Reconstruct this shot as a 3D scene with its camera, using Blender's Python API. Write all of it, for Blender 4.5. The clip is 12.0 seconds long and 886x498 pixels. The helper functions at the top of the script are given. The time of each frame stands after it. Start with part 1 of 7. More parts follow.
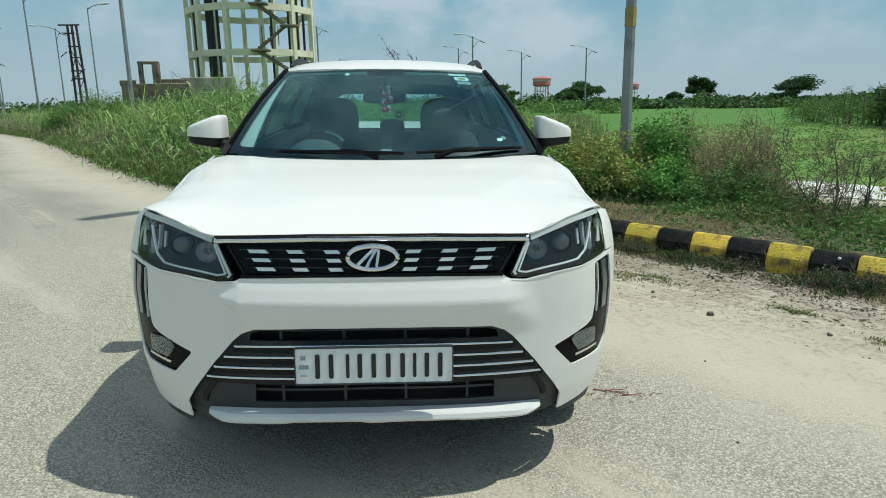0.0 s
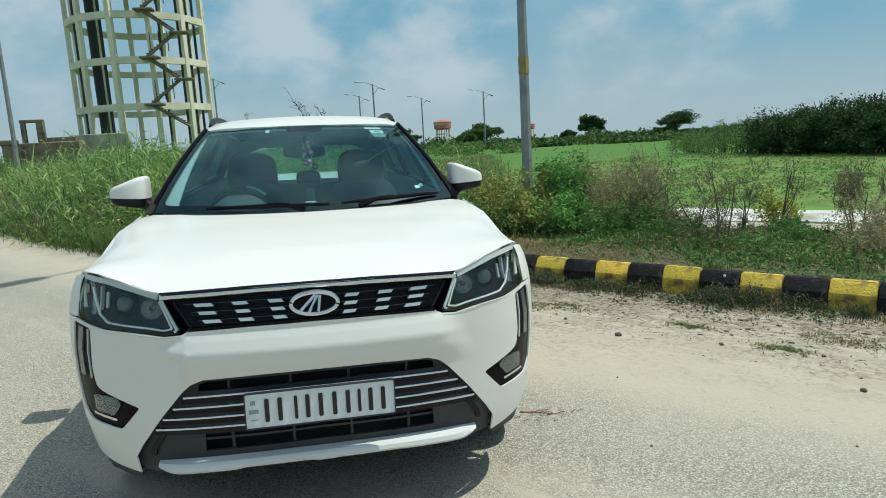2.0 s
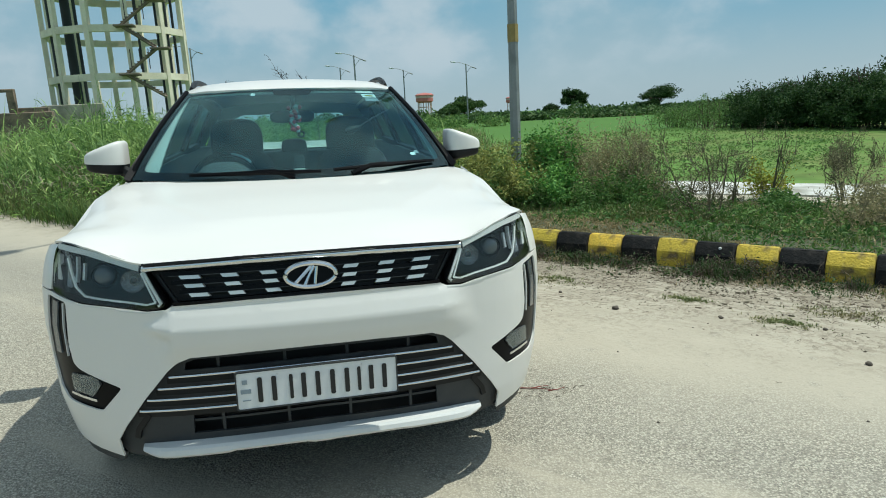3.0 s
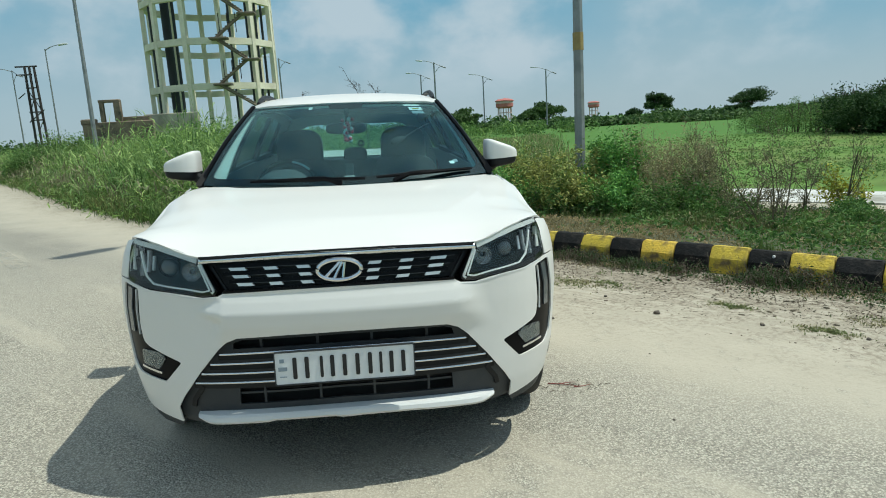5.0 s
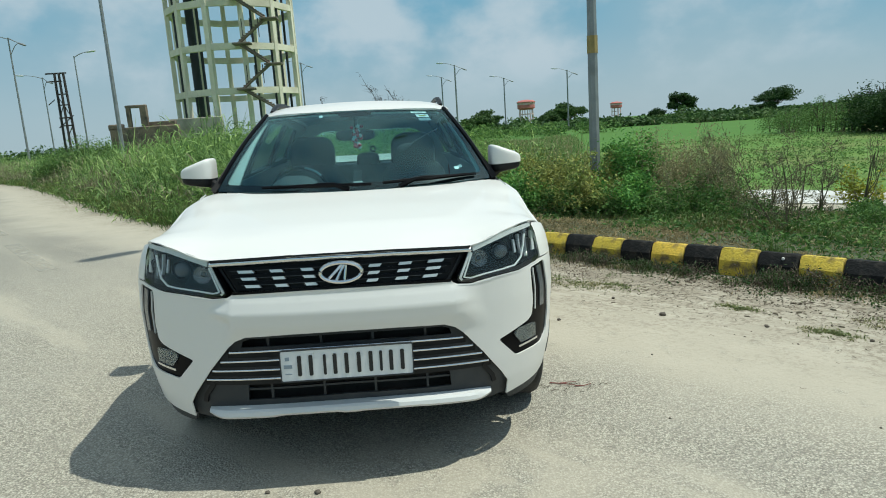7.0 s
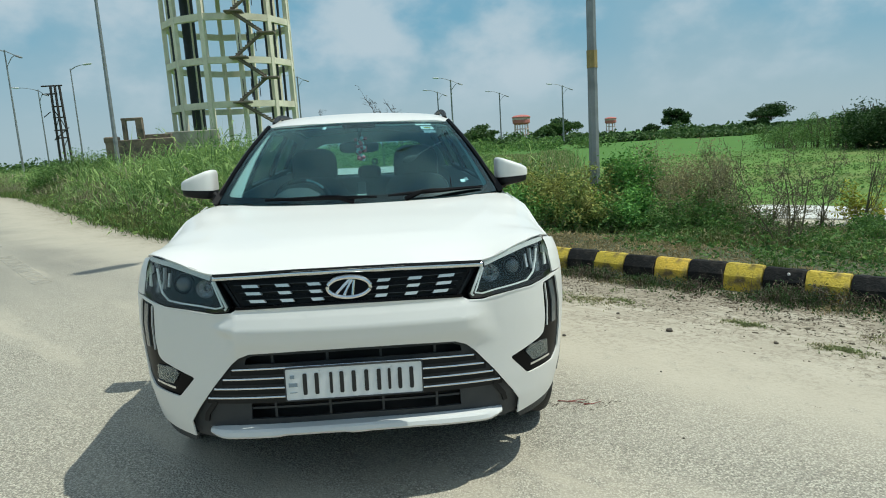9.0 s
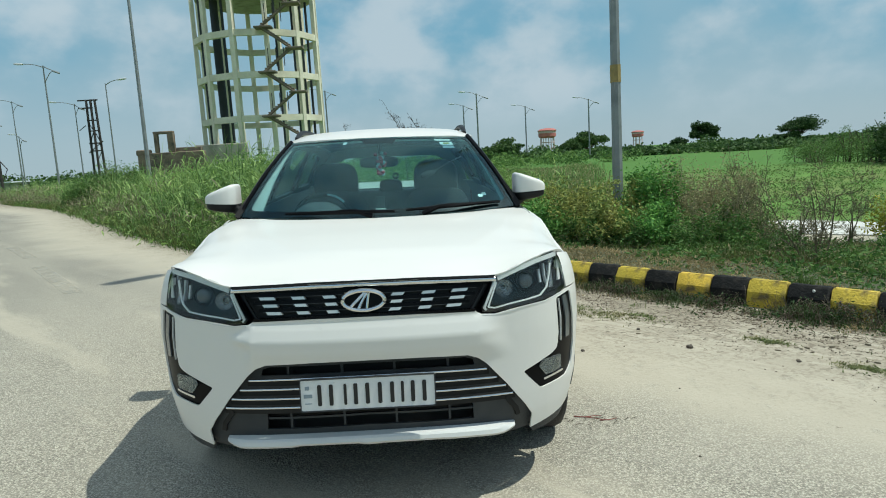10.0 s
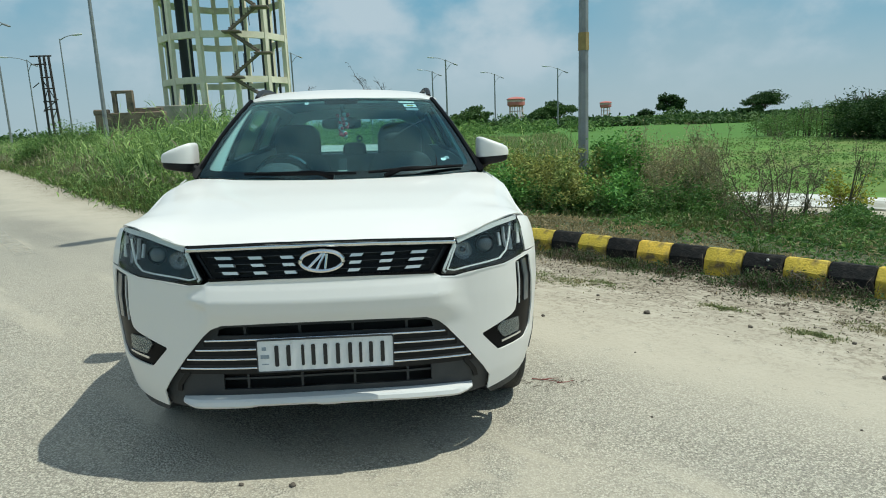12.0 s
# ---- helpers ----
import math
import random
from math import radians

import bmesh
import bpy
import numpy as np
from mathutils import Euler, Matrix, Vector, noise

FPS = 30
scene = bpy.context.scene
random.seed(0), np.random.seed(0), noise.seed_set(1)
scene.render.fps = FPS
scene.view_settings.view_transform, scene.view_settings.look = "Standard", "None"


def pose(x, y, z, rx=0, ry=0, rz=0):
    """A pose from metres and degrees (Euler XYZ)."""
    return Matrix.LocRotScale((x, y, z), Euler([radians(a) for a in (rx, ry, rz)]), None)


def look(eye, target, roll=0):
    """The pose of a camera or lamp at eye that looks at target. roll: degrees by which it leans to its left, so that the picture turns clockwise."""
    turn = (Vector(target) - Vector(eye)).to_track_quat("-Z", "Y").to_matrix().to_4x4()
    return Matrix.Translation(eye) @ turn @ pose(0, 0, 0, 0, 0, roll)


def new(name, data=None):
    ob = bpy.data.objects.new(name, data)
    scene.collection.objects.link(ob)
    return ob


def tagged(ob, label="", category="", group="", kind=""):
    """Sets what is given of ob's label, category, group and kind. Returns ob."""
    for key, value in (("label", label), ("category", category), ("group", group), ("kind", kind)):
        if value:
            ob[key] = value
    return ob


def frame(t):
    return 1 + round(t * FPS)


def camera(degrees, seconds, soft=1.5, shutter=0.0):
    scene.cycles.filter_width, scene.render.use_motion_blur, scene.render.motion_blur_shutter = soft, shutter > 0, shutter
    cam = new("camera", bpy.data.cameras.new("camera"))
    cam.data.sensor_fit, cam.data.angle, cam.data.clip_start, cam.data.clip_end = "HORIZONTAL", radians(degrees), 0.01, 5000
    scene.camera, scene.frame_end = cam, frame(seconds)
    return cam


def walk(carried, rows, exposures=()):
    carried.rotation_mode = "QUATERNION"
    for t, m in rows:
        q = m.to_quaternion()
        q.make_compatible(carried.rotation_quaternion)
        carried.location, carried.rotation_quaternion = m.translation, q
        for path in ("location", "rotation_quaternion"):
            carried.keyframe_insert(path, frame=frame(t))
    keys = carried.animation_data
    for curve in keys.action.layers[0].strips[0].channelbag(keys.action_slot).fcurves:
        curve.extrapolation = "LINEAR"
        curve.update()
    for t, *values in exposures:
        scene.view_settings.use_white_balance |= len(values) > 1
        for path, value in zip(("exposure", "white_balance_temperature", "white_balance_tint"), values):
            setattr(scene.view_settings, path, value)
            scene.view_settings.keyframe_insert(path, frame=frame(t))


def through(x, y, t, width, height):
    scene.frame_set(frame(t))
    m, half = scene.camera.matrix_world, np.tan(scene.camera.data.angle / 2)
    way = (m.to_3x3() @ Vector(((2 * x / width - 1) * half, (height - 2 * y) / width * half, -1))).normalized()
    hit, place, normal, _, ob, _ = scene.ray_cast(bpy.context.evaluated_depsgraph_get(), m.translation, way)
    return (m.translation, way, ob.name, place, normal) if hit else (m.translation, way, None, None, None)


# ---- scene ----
cam = camera(68.0, 12.0, 1.0)
PATH = [
    (0, (0.109, -2.02, 1.353), (0.219, -0.071, 0.916), 0.2),
    (0.5, (0.075, -2.139, 1.38), (0.306, -0.193, 0.983), -2.4),
    (1, (0.045, -2.226, 1.369), (0.324, -0.279, 1.006), -2.1),
    (1.5, (0.023, -2.257, 1.388), (0.356, -0.314, 1.053), -2.6),
    (2, (0.015, -2.221, 1.387), (0.396, -0.283, 1.074), -2.2),
    (2.5, (-0.015, -2.102, 1.354), (0.374, -0.173, 0.994), -1.1),
    (3, (-0.033, -2.055, 1.344), (0.397, -0.141, 0.952), -1.9),
    (3.5, (-0.038, -2.102, 1.36), (0.284, -0.156, 1.024), -1.7),
    (3.7, (-0.039, -2.12, 1.355), (0.237, -0.171, 0.997), -1.4),
    (5.3, (0.189, -2.395, 1.375), (0.331, -0.434, 1.007), -3.0),
    (5.5, (0.21, -2.422, 1.383), (0.307, -0.456, 1.03), -3.4),
    (6, (0.246, -2.467, 1.394), (0.32, -0.492, 1.093), -2.9),
    (6.5, (0.249, -2.449, 1.374), (0.381, -0.486, 1.014), -2.3),
    (7, (0.23, -2.464, 1.39), (0.361, -0.501, 1.031), -2.7),
    (7.2, (0.221, -2.429, 1.389), (0.337, -0.46, 1.057), -2.5),
    (8.8, (0.199, -2.412, 1.383), (0.321, -0.44, 1.07), -3.0),
    (9, (0.174, -2.386, 1.381), (0.323, -0.417, 1.063), -2.4),
    (9.5, (0.171, -2.366, 1.368), (0.337, -0.403, 1.026), -1.7),
    (10, (0.216, -2.42, 1.391), (0.291, -0.441, 1.115), -2.3),
    (10.5, (0.245, -2.443, 1.38), (0.273, -0.467, 1.069), -2.0),
    (11, (0.268, -2.446, 1.38), (0.338, -0.476, 1.042), -3.3),
    (11.5, (0.269, -2.446, 1.378), (0.374, -0.479, 1.035), -3.3),
    (12, (0.244, -2.417, 1.365), (0.415, -0.46, 0.99), -1.1),
]
walk(cam, [(t, pose(0, 0, 0, 0, 1.1, 0) @ look(eye, target, roll)) for t, eye, target, roll in PATH], [(0, 0.02, 6230, -1), (12, 0.02, 6230, -1)])

# ---------------------------------------------------------------- light
SHIFT = Vector((-0.51, 0.05, -1.0))            # way of the sunlight
world = bpy.data.worlds.new("sky")
scene.world = world
world.use_nodes = True
wn, wl = world.node_tree.nodes, world.node_tree.links
wn.clear()
sky = wn.new("ShaderNodeTexSky")
sky.sky_type, sky.sun_disc = "NISHITA", False
sky.sun_elevation, sky.sun_rotation = math.atan2(1.0, 0.5135), math.atan2(0.51, -0.05)
sky.air_density, sky.dust_density, sky.ozone_density = 1.0, 0.6, 2.5
coord = wn.new("ShaderNodeTexCoord")


def sky_node(kind, *values, **wired):
    """A node of the sky with plain values for its first inputs and links for the named ones."""
    nd = wn.new(kind)
    for i, v in enumerate(values):
        if v is not None:
            nd.inputs[i].default_value = v
    for k, v in wired.items():
        wl.new(v, nd.inputs[int(k[1:])])
    return nd


def sky_ramp(value, lo, hi, to0, to1):
    nd = sky_node("ShaderNodeMapRange", None, lo, hi, to0, to1, i0=value)
    nd.interpolation_type = "SMOOTHSTEP"
    return nd.outputs[0]


def sky_math(op, a, b):
    nd = wn.new("ShaderNodeMath")
    nd.operation = op
    for i, v in enumerate((a, b)):
        if isinstance(v, (int, float)):
            nd.inputs[i].default_value = v
        else:
            wl.new(v, nd.inputs[i])
    return nd.outputs[0]


def sky_mix(f, a, b):
    nd = wn.new("ShaderNodeMix")
    nd.data_type = "RGBA"
    wl.new(f, nd.inputs[0])
    for i, v in ((6, a), (7, b)):
        if isinstance(v, tuple):
            nd.inputs[i].default_value = (*v, 1)
        else:
            wl.new(v, nd.inputs[i])
    return nd.outputs[2]


way = coord.outputs["Generated"]
height = sky_node("ShaderNodeSeparateXYZ", i0=way).outputs[2]
flat = wn.new("ShaderNodeMapping")
flat.inputs["Scale"].default_value = (1.0, 1.0, 1.5)
wl.new(way, flat.inputs["Vector"])
billow, wisp = wn.new("ShaderNodeTexNoise"), wn.new("ShaderNodeTexNoise")
for nd, sc, det, ro in ((billow, 7.5, 7.0, 0.52), (wisp, 2.6, 5.0, 0.5)):
    nd.inputs["Scale"].default_value, nd.inputs["Detail"].default_value, nd.inputs["Roughness"].default_value = sc, det, ro
    wl.new(flat.outputs[0], nd.inputs["Vector"])
# banks of fair-weather cloud: where they stand, how wide, how dense
banks = None
for d, wide, dense in (((-0.345, 0.927, 0.140), 0.085, 0.75), ((-0.007, 0.991, 0.118), 0.075, 1.15), ((-0.085, 0.992, 0.085), 0.125, 0.75), ((0.187, 0.974, 0.105), 0.115, 0.9),
                       ((0.149, 0.976, 0.165), 0.075, 0.8), ((0.50, 0.86, 0.125), 0.13, 0.65), ((-0.475, 0.87, 0.12), 0.10, 0.45), ((0.05, 0.97, 0.30), 0.20, 0.8), ((-0.5, 0.8, 0.33), 0.22, 0.8)):
    dot = wn.new("ShaderNodeVectorMath")
    dot.operation = "DOT_PRODUCT"
    wl.new(way, dot.inputs[0])
    dot.inputs[1].default_value = Vector(d).normalized()
    one = sky_ramp(dot.outputs["Value"], math.cos(wide * 1.5), 1.0, 0.0, dense)
    banks = one if banks is None else sky_math("MAXIMUM", banks, one)
puffs = sky_math("ADD", billow.outputs["Fac"], sky_math("MULTIPLY", banks, 0.27))
cover = sky_math("MULTIPLY", sky_ramp(puffs, 0.54, 0.86, 0.0, 0.85), sky_ramp(height, 0.01, 0.10, 0.25, 1.0))
veil = sky_math("MULTIPLY", sky_ramp(wisp.outputs["Fac"], 0.36, 0.66, 0.0, 0.42), sky_ramp(height, 0.0, 0.06, 0.5, 1.0))
low_air = sky_mix(sky_ramp(height, 0.0, 0.19, 0.0, 1.0), (3.55, 4.35, 5.0), (1.60, 3.45, 4.75))
clear_air = sky_mix(sky_ramp(height, 0.12, 0.50, 0.92, 0.2), sky.outputs[0], low_air)
veiled = sky_mix(veil, clear_air, (3.7, 4.5, 5.1))
clouded = sky_mix(cover, veiled, (4.9, 5.4, 6.05))
# bright cloud above the view, unseen, added to lighten the car's front
overhead = wn.new("ShaderNodeTexNoise")
overhead.inputs["Scale"].default_value, overhead.inputs["Detail"].default_value = 3.4, 6.0
wl.new(way, overhead.inputs["Vector"])
fill_cloud = sky_math("MULTIPLY", sky_ramp(overhead.outputs["Fac"], 0.42, 0.60, 0.0, 0.62), sky_ramp(height, 0.17, 0.34, 0.0, 1.0))
clouded = sky_mix(fill_cloud, clouded, (6.7, 7.2, 7.6))
bg = wn.new("ShaderNodeBackground")
bg.inputs["Strength"].default_value = 0.108
wl.new(clouded, bg.inputs["Color"])
wl.new(bg.outputs[0], wn.new("ShaderNodeOutputWorld").inputs["Surface"])

sun = new("sun", bpy.data.lights.new("sun", "SUN"))
sun.data.energy, sun.data.angle, sun.data.color = 3.65, radians(0.55), (1.0, 0.955, 0.87)
sun.matrix_world = Matrix.Translation((8, 1, 16)) @ SHIFT.to_track_quat("-Z", "Y").to_matrix().to_4x4()


# ---------------------------------------------------------------- materials
def material(name, base, rough=0.6, metal=0.0, vary=0.12, scale=6.0, fine=60.0, bump=0.0, coat=0.0, second=None, island=0.0, objects=0.0, spread=0.5, spec=0.5):
    """A surface with variation at two scales; second: the colour that the large scale leans to."""
    m = bpy.data.materials.new(name)
    m.use_nodes = True
    n, l = m.node_tree.nodes, m.node_tree.links
    b = n["Principled BSDF"]
    b.inputs["Roughness"].default_value, b.inputs["Metallic"].default_value, b.inputs["Coat Weight"].default_value = rough, metal, coat
    b.inputs["Coat Roughness"].default_value, b.inputs["Specular IOR Level"].default_value = 0.04, spec
    tc = n.new("ShaderNodeTexCoord")
    big, small = n.new("ShaderNodeTexNoise"), n.new("ShaderNodeTexNoise")
    big.inputs["Scale"].default_value, big.inputs["Detail"].default_value = scale, 4
    small.inputs["Scale"].default_value, small.inputs["Detail"].default_value = fine, 3
    for t in (big, small):
        l.new(tc.outputs["Object"], t.inputs["Vector"])
    mix = n.new("ShaderNodeMix")
    mix.data_type = "RGBA"
    mix.inputs[6].default_value = (*base, 1)
    mix.inputs[7].default_value = (*(second or [c * (1 - vary) for c in base]), 1)
    ramp = n.new("ShaderNodeMapRange")
    ramp.inputs[1].default_value, ramp.inputs[2].default_value = 0.5 - 0.2 * spread, 0.5 + 0.2 * spread + 0.1
    l.new(big.outputs["Fac"], ramp.inputs[0])
    l.new(ramp.outputs[0], mix.inputs[0])
    hue = n.new("ShaderNodeHueSaturation")
    l.new(mix.outputs[2], hue.inputs["Color"])
    val = n.new("ShaderNodeMapRange")
    val.inputs[3].default_value, val.inputs[4].default_value = 1 - vary, 1 + vary
    l.new(small.outputs["Fac"], val.inputs[0])
    last = val.outputs[0]
    if island or objects:
        if island:
            r = n.new("ShaderNodeNewGeometry").outputs["Random Per Island"]
        else:
            r = n.new("ShaderNodeObjectInfo").outputs["Random"]
        k = island or objects
        rr = n.new("ShaderNodeMapRange")
        rr.inputs[3].default_value, rr.inputs[4].default_value = 1 - k, 1 + k
        l.new(r, rr.inputs[0])
        times = n.new("ShaderNodeMath")
        times.operation = "MULTIPLY"
        l.new(rr.outputs[0], times.inputs[0])
        l.new(last, times.inputs[1])
        last = times.outputs[0]
        hh = n.new("ShaderNodeMapRange")
        hh.inputs[3].default_value, hh.inputs[4].default_value = 0.5 + 0.05 * k, 0.5 - 0.05 * k
        l.new(r, hh.inputs[0])
        l.new(hh.outputs[0], hue.inputs["Hue"])
    l.new(last, hue.inputs["Value"])
    l.new(hue.outputs[0], b.inputs["Base Color"])
    if bump:
        bn = n.new("ShaderNodeBump")
        bn.inputs["Strength"].default_value, bn.inputs["Distance"].default_value = bump, 0.01
        l.new(small.outputs["Fac"], bn.inputs["Height"])
        l.new(bn.outputs[0], b.inputs["Normal"])
    return m


def glass(name, tint, gloss=1.0, sheen=(1.0, 1.0, 1.0), rim=0.9):
    """A thin clear pane: see-through, with a mirror gloss that grows at grazing angles."""
    m = bpy.data.materials.new(name)
    m.use_nodes = True
    n, l = m.node_tree.nodes, m.node_tree.links
    n.clear()
    clear, shine, mix = n.new("ShaderNodeBsdfTransparent"), n.new("ShaderNodeBsdfGlossy"), n.new("ShaderNodeMixShader")
    clear.inputs[0].default_value = (*tint, 1)
    shine.inputs["Roughness"].default_value, shine.inputs[0].default_value = 0.02, (*sheen, 1)
    lw, pw, sc = n.new("ShaderNodeLayerWeight"), n.new("ShaderNodeMath"), n.new("ShaderNodeMapRange")
    lw.inputs[0].default_value = 0.5
    pw.operation, pw.inputs[1].default_value = "POWER", 5.0
    sc.inputs[3].default_value, sc.inputs[4].default_value = 0.035 * gloss, rim
    l.new(lw.outputs["Facing"], pw.inputs[0])
    l.new(pw.outputs[0], sc.inputs[0])
    l.new(sc.outputs[0], mix.inputs[0])
    l.new(clear.outputs[0], mix.inputs[1])
    l.new(shine.outputs[0], mix.inputs[2])
    l.new(mix.outputs[0], n.new("ShaderNodeOutputMaterial").inputs[0])
    return m


def leafy(name, base, second, island=0.35, rough=0.6, scale=0.6, through=0.36):
    """Leaves and blades: colour varies blade by blade and in patches, and some light comes through."""
    m = material(name, base, rough, vary=0.15, scale=scale, fine=14, second=second, island=island, spec=0.2)
    n, l = m.node_tree.nodes, m.node_tree.links
    b = n["Principled BSDF"]
    tr, mix = n.new("ShaderNodeBsdfTranslucent"), n.new("ShaderNodeMixShader")
    mix.inputs[0].default_value = through
    l.new(b.inputs["Base Color"].links[0].from_socket, tr.inputs[0])
    l.new(b.outputs[0], mix.inputs[1])
    l.new(tr.outputs[0], mix.inputs[2])
    l.new(mix.outputs[0], n["Material Output"].inputs[0])
    return m


WHITE = material("white_paint", (0.76, 0.738, 0.70), 0.42, vary=0.015, scale=3, fine=400, coat=0.35)
SILVER = material("silver_plastic", (0.66, 0.66, 0.645), 0.62, metal=0.0, vary=0.05, scale=5, fine=150)
CHROME = material("chrome", (0.76, 0.77, 0.78), 0.24, metal=1.0, vary=0.03, scale=8, fine=200)
BLACK = material("black_plastic", (0.012, 0.012, 0.013), 0.5, spec=0.3, vary=0.2, scale=8, fine=300, bump=0.15)
CLAD = material("grey_plastic", (0.030, 0.034, 0.038), 0.5, spec=0.4, vary=0.2, scale=6, fine=300, bump=0.2, second=(0.055, 0.057, 0.058))
GLOSS = material("gloss_black", (0.004, 0.004, 0.005), 0.30, vary=0.1, scale=8, fine=200, spec=0.12)
DRL = material("day_light_lens", (0.10, 0.115, 0.125), 0.18, vary=0.15, scale=30, fine=120, coat=0.6)
SATIN = material("satin_chrome", (0.74, 0.75, 0.74), 0.34, metal=0.7, vary=0.03, scale=8, fine=200)
FOG = material("fog_reflector", (0.22, 0.23, 0.23), 0.25, metal=0.6, vary=0.35, scale=50, fine=160, bump=0.6)
DARK = material("dark_void", (0.008, 0.008, 0.008), 0.8, vary=0.2, scale=10, fine=80)
LAMPDARK = material("lamp_housing", (0.010, 0.011, 0.012), 0.3, vary=0.2, scale=20, fine=150, spec=0.2)
RUBBER = material("rubber", (0.018, 0.018, 0.018), 0.75, vary=0.3, scale=12, fine=120, bump=0.3, second=(0.05, 0.045, 0.04))
ALLOY = material("alloy", (0.42, 0.43, 0.44), 0.3, metal=0.9, vary=0.08, scale=8, fine=90)
CABIN = material("cabin_plastic", (0.060, 0.068, 0.072), 0.7, vary=0.25, scale=8, fine=90)
CLOTH = material("seat_cloth", (0.034, 0.038, 0.044), 0.9, vary=0.3, scale=10, fine=200, bump=0.3)
PALETRIM = material("pale_trim", (0.55, 0.54, 0.51), 0.7, vary=0.05, scale=6, fine=120)
PLATE = material("plate_white", (0.74, 0.75, 0.75), 0.35, vary=0.05, scale=20, fine=160)
INK = material("ink", (0.012, 0.012, 0.013), 0.5, vary=0.1, scale=20, fine=160)
FADED = material("faded_ink", (0.22, 0.27, 0.31), 0.5, vary=0.1, scale=20, fine=160)
SCREEN = glass("windscreen_glass", (0.70, 0.90, 0.91), 1.8, (0.72, 0.98, 0.98))
SIDEPANE = glass("dark_side_glass", (0.42, 0.50, 0.50), 1.0)
PANE = glass("tinted_glass", (0.93, 0.97, 0.96), 1.0)
LENS = glass("lamp_lens", (0.95, 0.97, 0.97), 0.7, rim=0.5)
BULB = material("projector_lens", (0.06, 0.07, 0.08), 0.05, vary=0.05, scale=10, fine=60, coat=1.0)
FACETS = material("faceted_mirror", (0.50, 0.52, 0.54), 0.16, metal=1.0, vary=0.45, scale=60, fine=170, bump=1.0)
LIGHTBAR = material("light_guide", (0.80, 0.81, 0.80), 0.3, vary=0.03, scale=20, fine=150)
PRISM = material("reflector", (0.82, 0.84, 0.86), 0.30, metal=0.55, vary=0.22, scale=40, fine=160, bump=0.5)
YELLOW = material("kerb_yellow", (0.66, 0.47, 0.055), 0.75, vary=0.35, scale=11, fine=55, bump=0.8, spread=0.3, second=(0.17, 0.12, 0.05), objects=0.15)
KBLACK = material("kerb_black", (0.014, 0.014, 0.014), 0.8, spec=0.2, vary=0.35, scale=11, fine=45, bump=0.7, spread=0.3, second=(0.038, 0.034, 0.029), objects=0.15)
GALV = material("galvanised", (0.30, 0.31, 0.31), 0.5, metal=0.5, vary=0.1, scale=4, fine=40, second=(0.22, 0.23, 0.23))
OCHRE = material("ochre_band", (0.36, 0.27, 0.10), 0.7, vary=0.2, scale=8, fine=60)
LAMPGREY = material("lamp_grey", (0.62, 0.64, 0.65), 0.4, vary=0.05, scale=8, fine=60)
RUSTY = material("dark_steel", (0.045, 0.035, 0.032), 0.7, vary=0.3, scale=3, fine=30)
CREAM = material("cream_concrete", (0.80, 0.74, 0.59), 0.85, vary=0.12, scale=0.6, fine=8, bump=0.3, second=(0.62, 0.56, 0.44))
PIPE = material("dark_pipe", (0.022, 0.026, 0.030), 0.55, vary=0.3, scale=1, fine=12)
STAIR = material("stair_concrete", (0.20, 0.16, 0.12), 0.85, vary=0.2, scale=1, fine=10, bump=0.3)
BRICKY = material("old_masonry", (0.22, 0.165, 0.12), 0.9, vary=0.4, scale=1.5, fine=9, bump=0.8, second=(0.075, 0.066, 0.055))
PLASTER = material("stained_plaster", (0.40, 0.37, 0.30), 0.9, vary=0.15, scale=1.2, fine=14, bump=0.4, second=(0.24, 0.23, 0.18))
TANKRED = material("tank_red", (0.50, 0.17, 0.15), 0.8, vary=0.15, scale=0.5, fine=6)
TANKPINK = material("tank_pink", (0.62, 0.44, 0.41), 0.8, vary=0.12, scale=0.5, fine=6)
TANKWHITE = material("tank_white", (0.70, 0.69, 0.67), 0.8, vary=0.08, scale=0.5, fine=6)
SLAB = material("pale_concrete", (0.60, 0.59, 0.55), 0.9, vary=0.2, scale=1.6, fine=12, bump=0.8, second=(0.30, 0.29, 0.24), spread=0.35)
BEADRED = material("red_bead", (0.62, 0.07, 0.10), 0.4, vary=0.2, scale=30, fine=120)
BARK = material("bark", (0.10, 0.075, 0.055), 0.9, vary=0.3, scale=4, fine=30, bump=0.5)
TWIG = material("dry_twig", (0.33, 0.29, 0.18), 0.9, vary=0.25, scale=3, fine=30, island=0.3)
DARKTWIG = material("dark_twig", (0.135, 0.118, 0.07), 0.9, vary=0.25, scale=3, fine=30, island=0.3)
STONE = material("stone", (0.12, 0.10, 0.08), 0.9, vary=0.25, scale=12, fine=60, bump=0.5)
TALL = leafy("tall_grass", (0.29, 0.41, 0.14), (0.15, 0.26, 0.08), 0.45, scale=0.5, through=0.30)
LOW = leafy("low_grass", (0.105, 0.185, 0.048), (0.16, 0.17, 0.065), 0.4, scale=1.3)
STRAW = leafy("dry_grass", (0.40, 0.32, 0.17), (0.22, 0.19, 0.095), 0.4, scale=1.5)
LEAFGREEN = leafy("green_leaf", (0.18, 0.38, 0.09), (0.10, 0.23, 0.055), 0.45, scale=2.0, through=0.25)
LEAFOLIVE = leafy("olive_leaf", (0.32, 0.34, 0.10), (0.13, 0.22, 0.055), 0.5, scale=2.2, through=0.25)
LEAFBROWN = leafy("faded_leaf", (0.38, 0.335, 0.18), (0.23, 0.24, 0.11), 0.3, scale=1.6)
LEAFFADED = leafy("withered_leaf", (0.29, 0.265, 0.14), (0.18, 0.19, 0.09), 0.35, scale=1.6, through=0.2)
